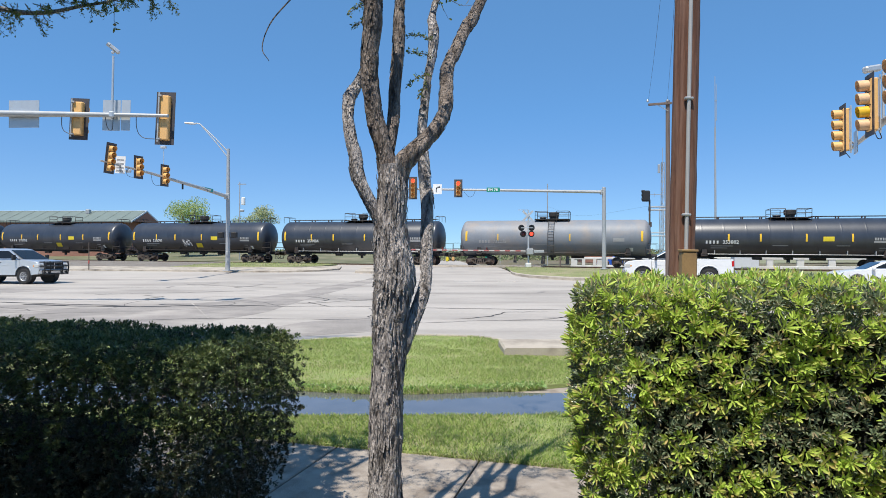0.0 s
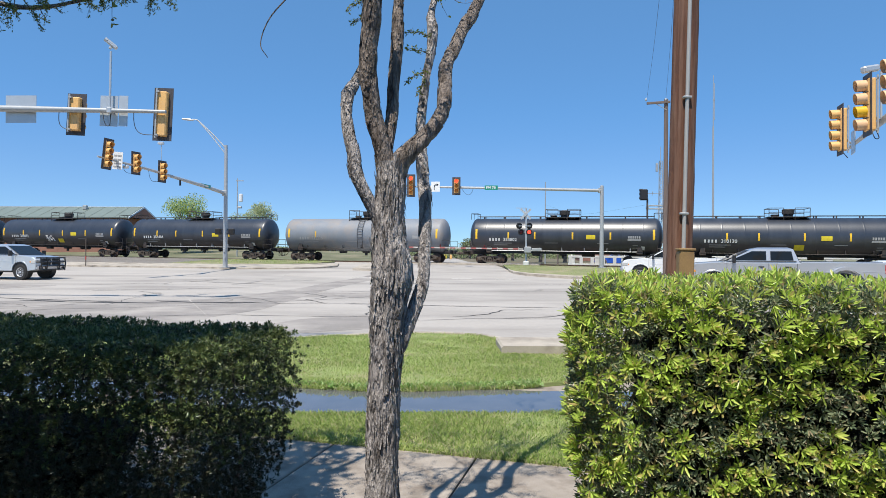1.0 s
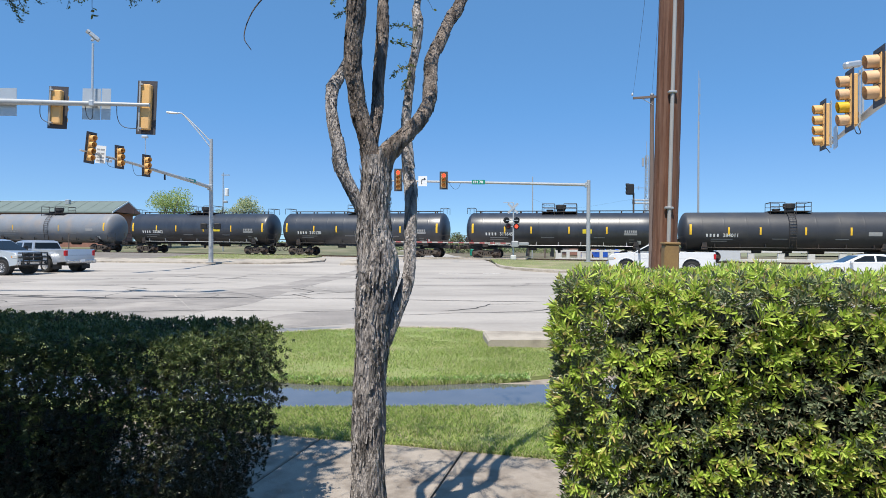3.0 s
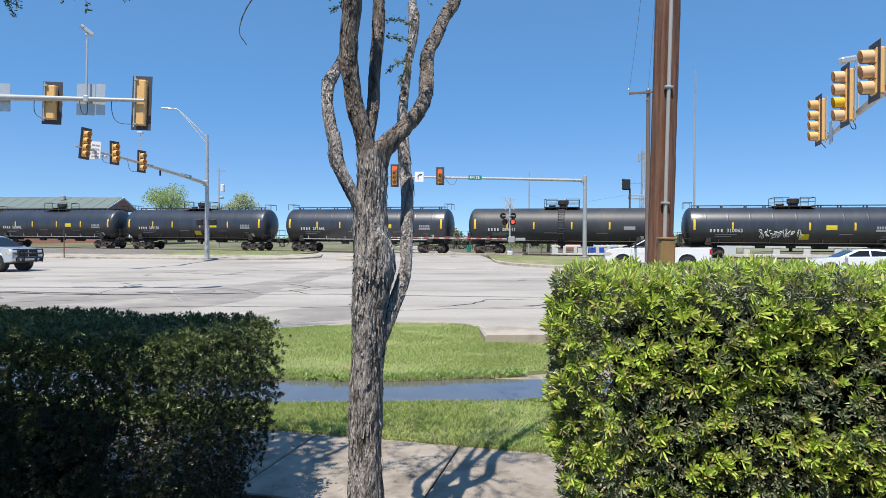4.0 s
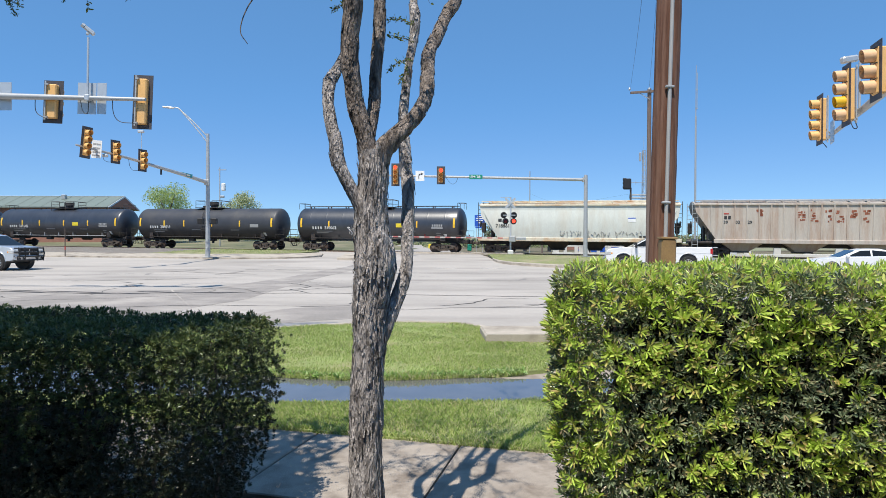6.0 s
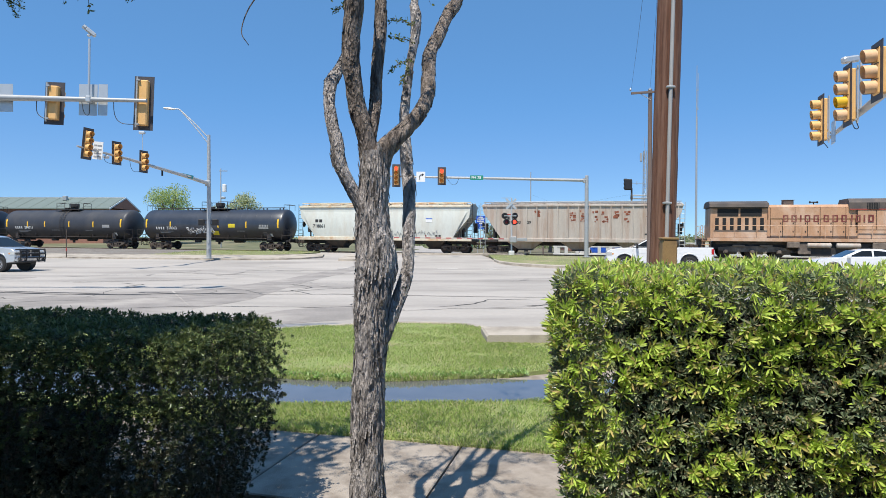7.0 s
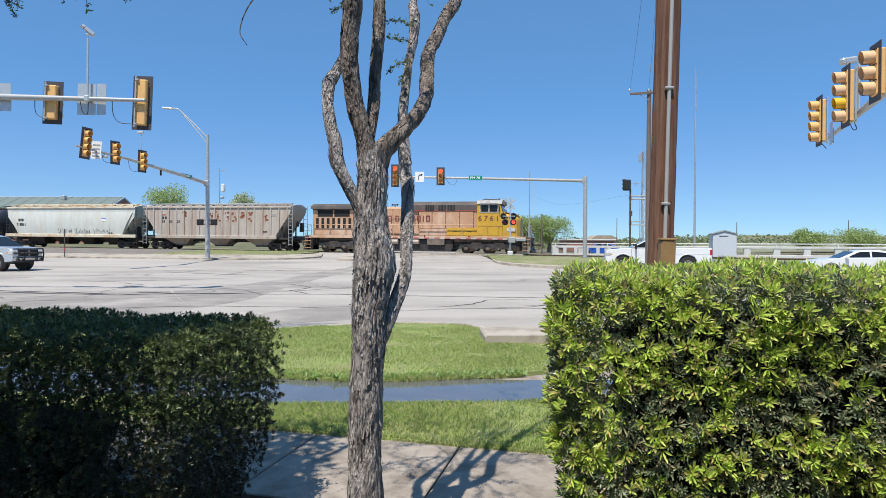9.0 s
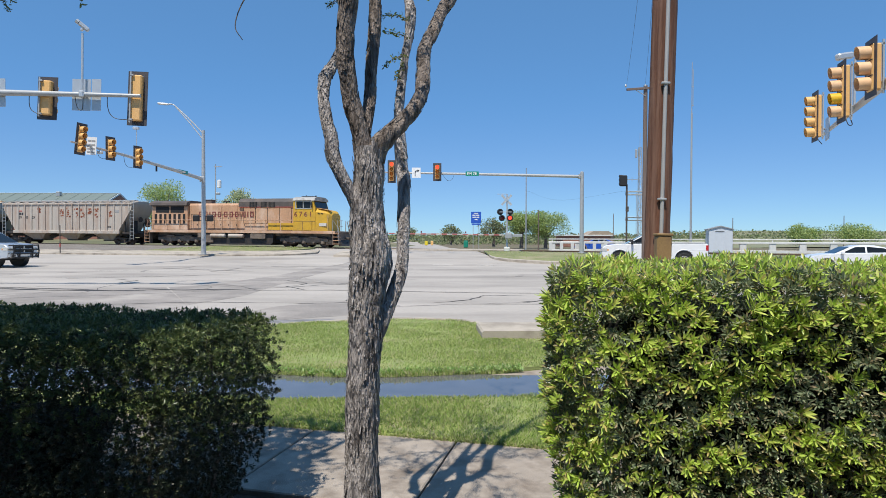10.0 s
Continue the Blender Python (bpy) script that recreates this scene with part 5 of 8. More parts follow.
def rand_unit(rnd):
    while True:
        v = Vector((rnd.uniform(-1, 1), rnd.uniform(-1, 1), rnd.uniform(-1, 1)))
        if 0.05 < v.length < 1:
            return v.normalized()


def twigs(seed, starts, parent, inv, leafy=10, droop=0.5, size=0.028, depth=2):
    """Branching twigs with small leaves, from (point, direction, length, radius)."""
    rnd, gl = random.Random(seed), Geo()

    def grow(p, d, L, r, lev):
        pts, q, dd = [p], p.copy(), d.copy()
        n = 7
        for i in range(n):
            dd = (dd + rand_unit(rnd) * 0.28 + Vector((0, 0, -droop * 0.12 * (1 + lev)))).normalized()
            q = q + dd * L / n
            pts.append(q.copy())
            if lev < depth and i > 0 and rnd.random() < 0.75:
                grow(q.copy(), (dd + rand_unit(rnd) * 0.9).normalized(), L * rnd.uniform(0.3, 0.6), r * 0.55, lev + 1)
            if lev >= depth - 1:
                for k in range(leafy):
                    if rnd.random() < 0.5:
                        t = rnd.random()
                        c = pts[-2].lerp(q, t)
                        leaf_faces(gl, inv @ (c + rand_unit(rnd) * 0.01), (dd * 0.5 + rand_unit(rnd)).normalized(), rand_unit(rnd), size * rnd.uniform(0.6, 1.3), size * 0.42)
        here.tube([inv @ v for v in pts], list(np.linspace(r, r * 0.3, len(pts))), 5)
    for p, d, L, r in starts:
        here = Geo()
        grow(Vector(p), Vector(d).normalized(), L, r, 0)
        part("twig", here, M_TWIG, parent, smooth=60)
    if gl.f:
        tagged(part("foliage", gl, M_LEAF_TREE, parent, "small olive-green leaves", smooth=0), kind="stuff")


TY = TREE_Y
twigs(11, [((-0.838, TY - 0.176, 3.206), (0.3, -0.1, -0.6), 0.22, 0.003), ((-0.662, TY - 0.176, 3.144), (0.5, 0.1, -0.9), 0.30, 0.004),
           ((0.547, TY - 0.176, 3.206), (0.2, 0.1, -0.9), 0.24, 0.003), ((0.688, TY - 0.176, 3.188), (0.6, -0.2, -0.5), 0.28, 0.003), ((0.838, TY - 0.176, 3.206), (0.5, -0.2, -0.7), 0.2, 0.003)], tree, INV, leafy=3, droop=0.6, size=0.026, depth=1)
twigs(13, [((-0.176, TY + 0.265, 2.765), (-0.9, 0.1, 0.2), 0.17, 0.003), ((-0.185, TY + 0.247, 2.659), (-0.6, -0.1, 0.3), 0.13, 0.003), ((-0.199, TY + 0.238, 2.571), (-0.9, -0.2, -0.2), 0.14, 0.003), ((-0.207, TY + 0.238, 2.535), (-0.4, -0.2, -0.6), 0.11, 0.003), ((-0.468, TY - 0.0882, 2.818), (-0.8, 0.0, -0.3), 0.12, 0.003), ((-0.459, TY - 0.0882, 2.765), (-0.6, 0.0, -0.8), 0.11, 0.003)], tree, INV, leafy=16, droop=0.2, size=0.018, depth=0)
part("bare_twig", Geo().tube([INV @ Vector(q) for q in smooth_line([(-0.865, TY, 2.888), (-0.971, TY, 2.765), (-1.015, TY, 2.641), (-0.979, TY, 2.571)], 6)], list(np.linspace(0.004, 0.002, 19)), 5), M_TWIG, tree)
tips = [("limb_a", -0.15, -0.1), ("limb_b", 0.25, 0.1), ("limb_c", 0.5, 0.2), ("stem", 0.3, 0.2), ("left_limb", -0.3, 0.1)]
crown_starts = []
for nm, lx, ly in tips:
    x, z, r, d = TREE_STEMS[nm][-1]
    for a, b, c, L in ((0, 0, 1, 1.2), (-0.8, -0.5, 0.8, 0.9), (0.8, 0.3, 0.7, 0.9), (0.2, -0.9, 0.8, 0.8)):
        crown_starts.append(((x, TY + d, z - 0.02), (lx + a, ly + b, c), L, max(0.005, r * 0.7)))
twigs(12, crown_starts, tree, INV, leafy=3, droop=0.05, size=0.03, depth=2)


def hedge(name, u0, u1, v0, v1, h, seed, rosettes, inner, new_mat, old_mat, label, new_share, leaf=0.075, lw=0.024, z0=0.12, loose=0.33, deep=0.16, core_in=0.15, taper=0.1, end_in=0.2, fresh_leaf=1.05, core_top=1.0, wavy=1.0, ragged=0.0, top_bright=0.0):
    """A clipped hedge: stems, dense inner leaves and whorls of leaves over a bumpy clipped surface."""
    rnd = random.Random(seed)
    x0, y0 = xy((u0 + u1) / 2, (v0 + v1) / 2)
    th = thing(name, pose(x0, y0, -0.03, 0, 0, ANG), label, "hedge")
    a, b = (u1 - u0) / 2, (v1 - v0) / 2

    def bump_at(x, y, z):
        return wavy * 0.05 * noise.noise(Vector((x * 2.5 + seed, y * 2.5, z * 2.5))) + 0.025 * noise.noise(Vector((x * 7, y * 7 + seed, z * 7)))

    def surface():
        """A point on the clipped surface with its normal."""
        areas = [2 * a * h, 2 * a * h * 0.4, 2 * b * h, 2 * b * h, 4 * a * b]
        k = rnd.choices(range(5), areas)[0]
        s, t = rnd.uniform(-1, 1), rnd.random()
        if k == 0:
            p, n = Vector((s * a, -b, z0 + t * (h - z0))), Vector((0, -1, 0))
        elif k == 1:
            p, n = Vector((s * a, b, z0 + t * (h - z0))), Vector((0, 1, 0))
        elif k in (2, 3):
            sg = 1 if k == 3 else -1
            p, n = Vector((sg * a, s * b, z0 + t * (h - z0))), Vector((sg, 0, 0))
        else:
            p, n = Vector((s * a, rnd.uniform(-1, 1) * b, h)), Vector((0, 0, 1))
        # rounded shoulders
        R = 0.08
        for ax, lim in ((0, a), (1, b)):
            over_side, over_top = abs(p[ax]) - (lim - R), p.z - (h - R)
            if over_side > 0 and over_top > 0:
                q = Vector((over_side, over_top))
                q = q.normalized() * min(q.length, R)
                sg = math.copysign(1, p[ax])
                p[ax], p.z = sg * (lim - R + q.x), h - R + q.y
                n = (n + Vector((sg if ax == 0 else 0, sg if ax == 1 else 0, 1)) * 0.7).normalized()
        # the ends draw in towards the ground and a little at the shoulder
        p.x -= math.copysign(taper * max(0, 1 - p.z / (0.62 * h)) ** 1.2 * (abs(p.x) / a) ** 6, p.x)
        return p + n * bump_at(*p), n

    rs = np.random.RandomState(seed)
    pts, nrm, fresh = [], [], []
    for i in range(rosettes):
        q, n = surface()
        # brighter leaves gather towards the top; on the left hedge they paint in skylight
        fr = noise.noise(Vector((q.x * 6.5, q.y * 6.5 + seed, q.z * 6.5))) * 0.8 + rnd.uniform(-0.6, 0.6) + 0.12 * n.z < new_share * 2 - 1 + top_bright * (q.z / h - 0.6)
        q = q + n * (rnd.uniform(-0.02, 0.035) if fr else rnd.uniform(-0.035, 0.02))
        if ragged and abs(n.x) > 0.7:
            # straggling shoots at the ends
            q = q + n * (rnd.uniform(-2.4, 0.4) if rnd.random() < 0.85 else rnd.uniform(0.2, 0.7)) * ragged
        pts.append(q), nrm.append(n), fresh.append(fr)
    pts, nrm, fresh = np.array(pts), np.array(nrm), np.array(fresh)
    cnt = 12
    axis = unit(nrm + np.array([0, 0, 0.4]) * (1 - nrm[:, 2:3]) + rs.normal(0, loose, (rosettes, 3)) * (1 + 0.9 * np.abs(nrm[:, 2:3])))
    s1 = unit(np.cross(axis, rs.normal(0, 1, (rosettes, 3))))
    s2 = np.cross(axis, s1)
    k = np.arange(cnt)
    an = rs.uniform(0, 6.28, (rosettes, 1)) + 2.399 * k
    tilt = 0.3 + 0.85 * k / cnt + rs.normal(0, 0.1, (rosettes, cnt))
    d = (s1[:, None] * np.cos(an)[..., None] + s2[:, None] * np.sin(an)[..., None]) * np.sin(tilt)[..., None] + axis[:, None] * np.cos(tilt)[..., None]
    base = pts[:, None] + axis[:, None] * (0.012 * (cnt - k) / cnt)[None, :, None] + d * 0.005
    size = leaf * rs.uniform(0.7, 1.3, (rosettes, 1)) * np.where(fresh, fresh_leaf, 0.95)[:, None] * rs.uniform(0.7, 1.15, (rosettes, cnt))
    wid = lw * rs.uniform(0.75, 1.25, (rosettes, cnt)) * np.where(fresh, fresh_leaf, 1.0)[:, None]
    keep = rs.uniform(0, 1, (rosettes, cnt)) < 0.88
    nn = np.broadcast_to(axis[:, None], d.shape)
    for nm, sel, m_, lab in (("new_leaves", fresh, new_mat, "fresh bright leaf whorls"), ("old_leaves", ~fresh, old_mat, "older dark leaves")):
        kk = keep & sel[:, None]
        c_, d_, n_, L_, w_ = base[kk], d[kk], nn[kk], size[kk], wid[kk]
        if nm == "old_leaves":
            extra = [surface() for i in range(inner)]
            ep, en = np.array([e[0] for e in extra]), np.array([e[1] for e in extra])
            ep = ep - en * rs.uniform(0.02, deep, (inner, 1))
            c_, d_, n_ = np.concatenate([c_, ep]), np.concatenate([d_, unit(en * 0.5 + unit(rs.normal(0, 1, (inner, 3))))]), np.concatenate([n_, rs.normal(0, 1, (inner, 3))])
            L_, w_ = np.concatenate([L_, leaf * rs.uniform(0.6, 1.0, inner)]), np.concatenate([w_, np.full(inner, lw)])
        tagged(part(nm, leaf_mesh(nm, c_, d_, n_, L_, w_, m_), m_, th, lab), kind="stuff")
    # near-black core added inside: its colour stands for shade between the leaves
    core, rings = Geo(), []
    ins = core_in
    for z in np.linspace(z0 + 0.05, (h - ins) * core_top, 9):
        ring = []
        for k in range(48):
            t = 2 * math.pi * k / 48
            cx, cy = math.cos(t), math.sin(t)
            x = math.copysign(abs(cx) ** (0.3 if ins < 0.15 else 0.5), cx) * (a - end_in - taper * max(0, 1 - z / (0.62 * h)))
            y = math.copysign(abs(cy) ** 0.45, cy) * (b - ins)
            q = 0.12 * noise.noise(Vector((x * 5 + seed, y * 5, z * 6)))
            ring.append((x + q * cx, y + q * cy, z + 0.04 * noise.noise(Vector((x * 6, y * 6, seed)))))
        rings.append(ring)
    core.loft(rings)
    part("shade_core", core, M_SHADE_CORE, th, smooth=0)
    for i in range(int(11 * 2 * a)):
        x, y = rnd.uniform(-a, a) * 0.9, rnd.uniform(-b, b) * 0.5
        p = Vector((x, y, 0.0))
        pts = [p]
        d = Vector((rnd.uniform(-0.3, 0.3), rnd.uniform(-0.35, 0.35), 1))
        for k in range(6):
            d = (d + rand_unit(rnd) * 0.35 + Vector((0, 0, 0.1))).normalized()
            q = pts[-1] + d * h * 0.17
            q.x, q.y, q.z = max(-a * 0.95, min(a * 0.95, q.x)), max(-b * 0.9, min(b * 0.9, q.y)), min(q.z, h - 0.05)
            pts.append(q)
        part("stem", Geo().tube(pts, list(np.linspace(0.014, 0.004, 7)), 5), M_TWIG, th)
    return th


hedge("hedge", -0.132, 3.6, 2.37, 3.25, 1.497, 7, 23000, 46000, M_LEAF_NEW, M_LEAF_OLD, "clipped evergreen hedge with bright yellow-green new leaves", 0.39, leaf=0.0305, lw=0.0068, loose=0.42, core_in=0.14, taper=0.26, end_in=0.19, fresh_leaf=1.22, top_bright=0.4)
# both leaf colours here are darkened copies that paint in the shade
hedge("hedge", -6.4, -1.83, 2.36, 3.25, 1.160, 9, 29000, 80000, M_LEAF_SHADE, M_LEAF_OLD_SHADE, "clipped green hedge with leaf colours darkened for shade", 0.30, leaf=0.0215, lw=0.0066, loose=1.1, deep=0.42, core_in=0.28, taper=0.30, end_in=0.75, core_top=0.72, wavy=0.35, ragged=0.075, top_bright=2.3)


# ---- grass blades and far verges ----
def grass(name, near, far, count, seed, hmin, hmax, off, label, edge_tall=0.0):
    rnd, g = random.Random(seed), Geo()
    vs, fs = [], []
    n = len(near)
    for i in range(count):
        a, k = rnd.random() * (n - 1), rnd.random()
        j = min(int(a), n - 2)
        a -= j
        ax, ay = near[j][0] + (near[j + 1][0] - near[j][0]) * a, near[j][1] + (near[j + 1][1] - near[j][1]) * a
        bx, by = far[j][0] + (far[j + 1][0] - far[j][0]) * a, far[j][1] + (far[j + 1][1] - far[j][1]) * a
        x, y = ax + (bx - ax) * k, ay + (by - ay) * k
        patch = noise.noise(Vector((x * 0.9, y * 1.5, seed)))
        if patch + 0.35 * noise.noise(Vector((x * 4, y * 5, seed))) < -0.22 and rnd.random() < 0.5:
            continue
        h = rnd.uniform(hmin, hmax) * (1 + 0.4 * patch) * (1 + edge_tall * max(0, 1 - min(k, 1 - k) / 0.08))
        t = rnd.uniform(0, 6.28)
        dx, dy = math.cos(t), math.sin(t)
        w, b = rnd.uniform(0.002, 0.0045), rnd.uniform(0.1, 0.9) * h
        z = zxy(x, y) + off
        o = len(vs)
        vs += [(x - dy * w, y + dx * w, z), (x + dy * w, y - dx * w, z), (x + dx * b * 0.35 + dy * w * 0.7, y + dy * b * 0.35 - dx * w * 0.7, z + h * 0.65), (x + dx * b, y + dy * b, z + h)]
        fs += [(o, o + 1, o + 2), (o, o + 2, o + 3)]
    g.v, g.f = vs, fs
    return tagged(part(name, g, M_GRASS, smooth=0), label, "grass", "", "stuff")


vis = lambda line, u0, u1: [p for p in resample(line, 160) if u0 < uv(*p)[0] < u1]
near_a, far_a = resample(vis(lawn_near_edge, -5.0, 0.8), 40), resample(vis(pud_near, -5.0, 0.8), 40)
grass("grass", near_a, far_a, 70000, 21, 0.015, 0.045, 0.01, "short green grass of the narrow lawn strip", 0.3)
near_b, far_b = resample(vis(pud_far, -7.5, 0.6), 40), resample([p for p in resample(lawn_far_edge, 200) if -8 < uv(*p)[0] < 0.4], 40)
grass("grass", near_b, far_b, 150000, 22, 0.014, 0.042, 0.025, "short green grass of the corner lawn", 0.5)

def shift(line, d):
    return [(x, y + d) for x, y in line]


fr_b = resample(vis(pud_far, -7.5, -0.9), 40)
grass("weeds", shift(fr_b, -0.06), shift(fr_b, 0.16), 9000, 25, 0.03, 0.075, 0.0, "taller bright weeds along the puddle's edge")
M_WEED = leaf_mat("weed leaves", [(0.20, 0.36, 0.08), (0.28, 0.46, 0.12), (0.40, 0.54, 0.20), (0.46, 0.52, 0.26)], 0.5, 0.35)


def weed_leaves(line, count, seed):
    """Low broad-leaved weeds in clumps along a line."""
    rs_ = np.random.RandomState(seed)
    line = np.array(line)
    a = rs_.uniform(0, len(line) - 1.001, count // 9)
    j = a.astype(int)
    c = line[j] + (line[j + 1] - line[j]) * (a - j)[:, None]
    c = np.concatenate([c + rs_.normal(0, 0.035, c.shape) + np.array([0, 0.06]), np.full((len(c), 1), 0.02)], 1)
    c = np.repeat(c, 9, 0) + rs_.normal(0, 0.010, (len(c) * 9, 3))
    d = rs_.normal(0, 1, c.shape)
    d[:, 2] = np.abs(d[:, 2]) * 0.8 + 0.3
    n = rs_.normal(0, 0.5, c.shape) + np.array([0, -0.3, 1.0])
    L = rs_.uniform(0.025, 0.055, len(c))
    return leaf_mesh("weeds", c, d, n, L, L * rs_.uniform(0.35, 0.6, len(c)), M_WEED)


tagged(part("weeds", weed_leaves(fr_b, 9000, 28), M_WEED), "broad-leaved weeds along the water's edge", "weeds", "", "stuff")
fr_a = resample(vis(pud_near, -5.0, 0.8), 40)
grass("weeds", shift(fr_a, -0.12), shift(fr_a, 0.03), 5000, 26, 0.02, 0.06, 0.0, "taller grass along the puddle's near edge")
fr_c = resample(vis(lawn_near_edge, -5.0, 0.8), 40)
grass("weeds", shift(fr_c, -0.03), shift(fr_c, 0.05), 4500, 27, 0.015, 0.04, 0.0, "grass growing over the pavement's edge")

# far corners: raised kerbed islands and verges
isl_near = [xy(-110, 38.2), xy(-60, 38.4), xy(-40, 38.6), xy(-30, 38.6), xy(-25, 38.5), xy(-22.3, 38.9), xy(-21.0, 40.2), xy(-20.4, 42.5)]
isl_far = [xy(-110, 42.6), xy(-60, 42.6), xy(-40, 42.6), xy(-30, 42.8), xy(-26, 43.5), xy(-24.5, 44.4), xy(-23.4, 45.5), xy(-22.2, 46.6)]
spread("corner_pavement", resample(isl_near, 40), resample(isl_far, 40), 0.10, M_KERB, rows=5, label="raised concrete corner pavement with worn kerb", category="pavement", thick=0.2)
gv_near, gv_far = [xy(-110, 42.6), xy(-36, 42.6)], [xy(-110, 51), xy(-36, 51)]
spread("gravel_shoulder", resample(gv_near, 20), resample(gv_far, 20), 0.09, M_BALLAST, rows=4, label="grey gravel shoulder beside the railway", category="gravel")
vg_near = [xy(-36, 42.6), xy(-33, 42.6), xy(-30, 42.8), xy(-26, 43.6), xy(-24.0, 46.0)]
vg_far = [xy(-36, 50.4), xy(-33, 50.4), xy(-30, 50.4), xy(-26, 50.4), xy(-24.4, 50.4)]
spread("verge", resample(vg_near, 30), resample(vg_far, 30), 0.10, M_DRY, rows=4, label="patchy grass verge beside the railway", category="verge")
ri_near = [(3.3, 43.5), (3.2, 41.5), (3.5, 39.6), (4.6, 38.2), (6.8, 36.9), (9.5, 37.6), (12, 38.2), (25, 35.2), (60, 26.4)]
ri_far = [(3.4, 50.5), (4.0, 50.4), (5, 50.2), (7, 49.6), (9, 49.1), (14, 47.8), (27, 44.6), (62, 35.9)]
spread("kerb_far", resample(ri_near, 40), [(x + (a - x) * 0.06, y + (b - y) * 0.06) for (x, y), (a, b) in zip(resample(ri_near, 40), resample(ri_far, 40))], 0.12, M_KERB, rows=1, label="low concrete kerb round the far corner", category="kerb", thick=0.2)
rn = [(x + (a - x) * 0.06, y + (b - y) * 0.06) for (x, y), (a, b) in zip(resample(ri_near, 40), resample(ri_far, 40))]
spread("verge", rn, resample(ri_far, 40), 0.09, M_DRY, rows=5, label="grass verge of the far street corner", category="verge")
grass("grass", rn[:26], resample(ri_far, 40)[:26], 9000, 23, 0.03, 0.10, 0.08, "rough grass of the far street corner")
grass("grass", resample(vg_near, 30), resample(vg_far, 30), 5000, 24, 0.04, 0.12, 0.09, "rough grass of the railway verge")
spread("median", [(-7.6, 42.3), (-6.6, 41.9), (-5.6, 42.2)], [(-7.9, 48.0), (-7.0, 48.2), (-6.0, 48.0)], 0.13, M_KERB, rows=4, label="narrow raised concrete median", category="median", thick=0.25)

# cracks, tar seams and patches of the junction
rd = bpy.data.objects["road"]
spread("patch", resample([xy(-40, 19.5), xy(-25, 18)], 8), resample([xy(-40, 23.5), xy(-25, 22.4)], 8), -0.007, M_CONC_PATCH, rows=4, thick=0.004, parent=rd)
spread("patch", resample([(-5.1, 34.1), (-5.7, 28.1), (-5.8, 23.2), (-5.7, 19.8), (-5.6, 16.9), (-6.2, 14.8)], 24), resample([(-5.5, 40.5), (-6.8, 32.3), (-7.3, 27.3), (-7.7, 24.0), (-8.1, 21.4), (-9.1, 20.2)], 24), -0.0085, M_CONC_PATCH, rows=6, thick=0.002, parent=rd)
spread("patch", resample([(-1.0, 14.6), (-2.0, 12.8), (-2.6, 12.5), (-3.2, 12.1), (-3.7, 11.7)], 16), resample([(-1.05, 14.8), (-2.4, 15.3), (-3.2, 15.2), (-3.9, 14.6), (-4.3, 13.5)], 16), -0.0085, M_CONC_PATCH, rows=4, thick=0.002, parent=rd)
spread("patch", resample([(-8.4, 10.6), (-8.0, 10.9), (-7.1, 11.1), (-6.2, 11.4), (-6.15, 14.7)], 20), resample([(-14.9, 18.9), (-14.1, 19.3), (-12.6, 19.6), (-10.9, 20.0), (-9.15, 20.15)], 20), -0.0085, M_CONC_PATCH, rows=5, thick=0.002, parent=rd)
seams = [([(-30, 24.4), (-24, 22.6), (-17, 20.6), (-10.5, 18.9)], 0.16), ([(-14.4, 19.5), (-12, 18.8), (-9.2, 18.8)], 0.30), ([(-10, 19.6), (-8.2, 19.0), (-6.4, 19.4)], 0.26), ([(-8, 19.2), (-4, 19.0), (0, 18.6), (4, 18.0)], 0.05),
         ([(-6.3, 24.0), (-4.8, 22.0), (-5.3, 20.6), (-4.2, 19.0)], 0.05), ([(-2.9, 18.4), (-2.3, 17.0), (-2.55, 16.4), (-2.4, 15.6)], 0.045), ([(-0.2, 15.4), (0.7, 16.2), (1.2, 17.4), (2.4, 17.6)], 0.06), ([(1.0, 15.2), (2.2, 15.6), (3.0, 16.6), (4.4, 17.0), (6.0, 17.2)], 0.05),
         ([(-1.0, 14.6), (0.5, 15.1), (2.0, 15.2), (5.0, 15.2)], 0.05), ([(2.0, 15.8), (2.9, 16.0), (3.3, 15.4), (4.6, 16.0)], 0.06), ([(4.2, 24.5), (5.0, 25.0), (5.4, 25.2)], 0.14), ([(-17.2, 30.2), (-16.2, 30.0), (-15.2, 30.1)], 0.12),
         ([(-9, 14.6), (-6, 15.5), (-3.5, 15.2), (-2, 15.4)], 0.05), ([(-12, 16.2), (-9, 17.4), (-5, 20.5), (-1, 24.5)], 0.05), ([(-5, 25), (-1, 26), (4, 26.3)], 0.06), ([(-4, 31), (3, 31.5), (9, 30.8)], 0.08), ([(-13, 24.2), (-11.6, 23.2), (-11.9, 22.4), (-11.0, 21.6)], 0.07)]
for i, (pts, w) in enumerate(seams):
    ribbon("tar_seam", pts, w, M_TAR, rd, off=-0.004, seed=i, wig=0.06)
rnd_s = random.Random(15)
for i in range(14):
    q = [rnd_s.uniform(-16, 9), rnd_s.uniform(14.5, 30)]
    h, pts = rnd_s.uniform(-0.5, 0.5) + rnd_s.choice((0, 0, math.pi / 2)), []
    for k in range(7):
        pts.append(tuple(q))
        h += rnd_s.uniform(-0.5, 0.5)
        L = rnd_s.uniform(0.4, 0.9)
        q = [q[0] + math.cos(h) * L, min(36, max(13.6, q[1] + math.sin(h) * L))]
    ribbon("road_crack", pts, rnd_s.uniform(0.02, 0.05), M_TAR, rd, off=-0.0045, seed=200 + i, wig=0.02)
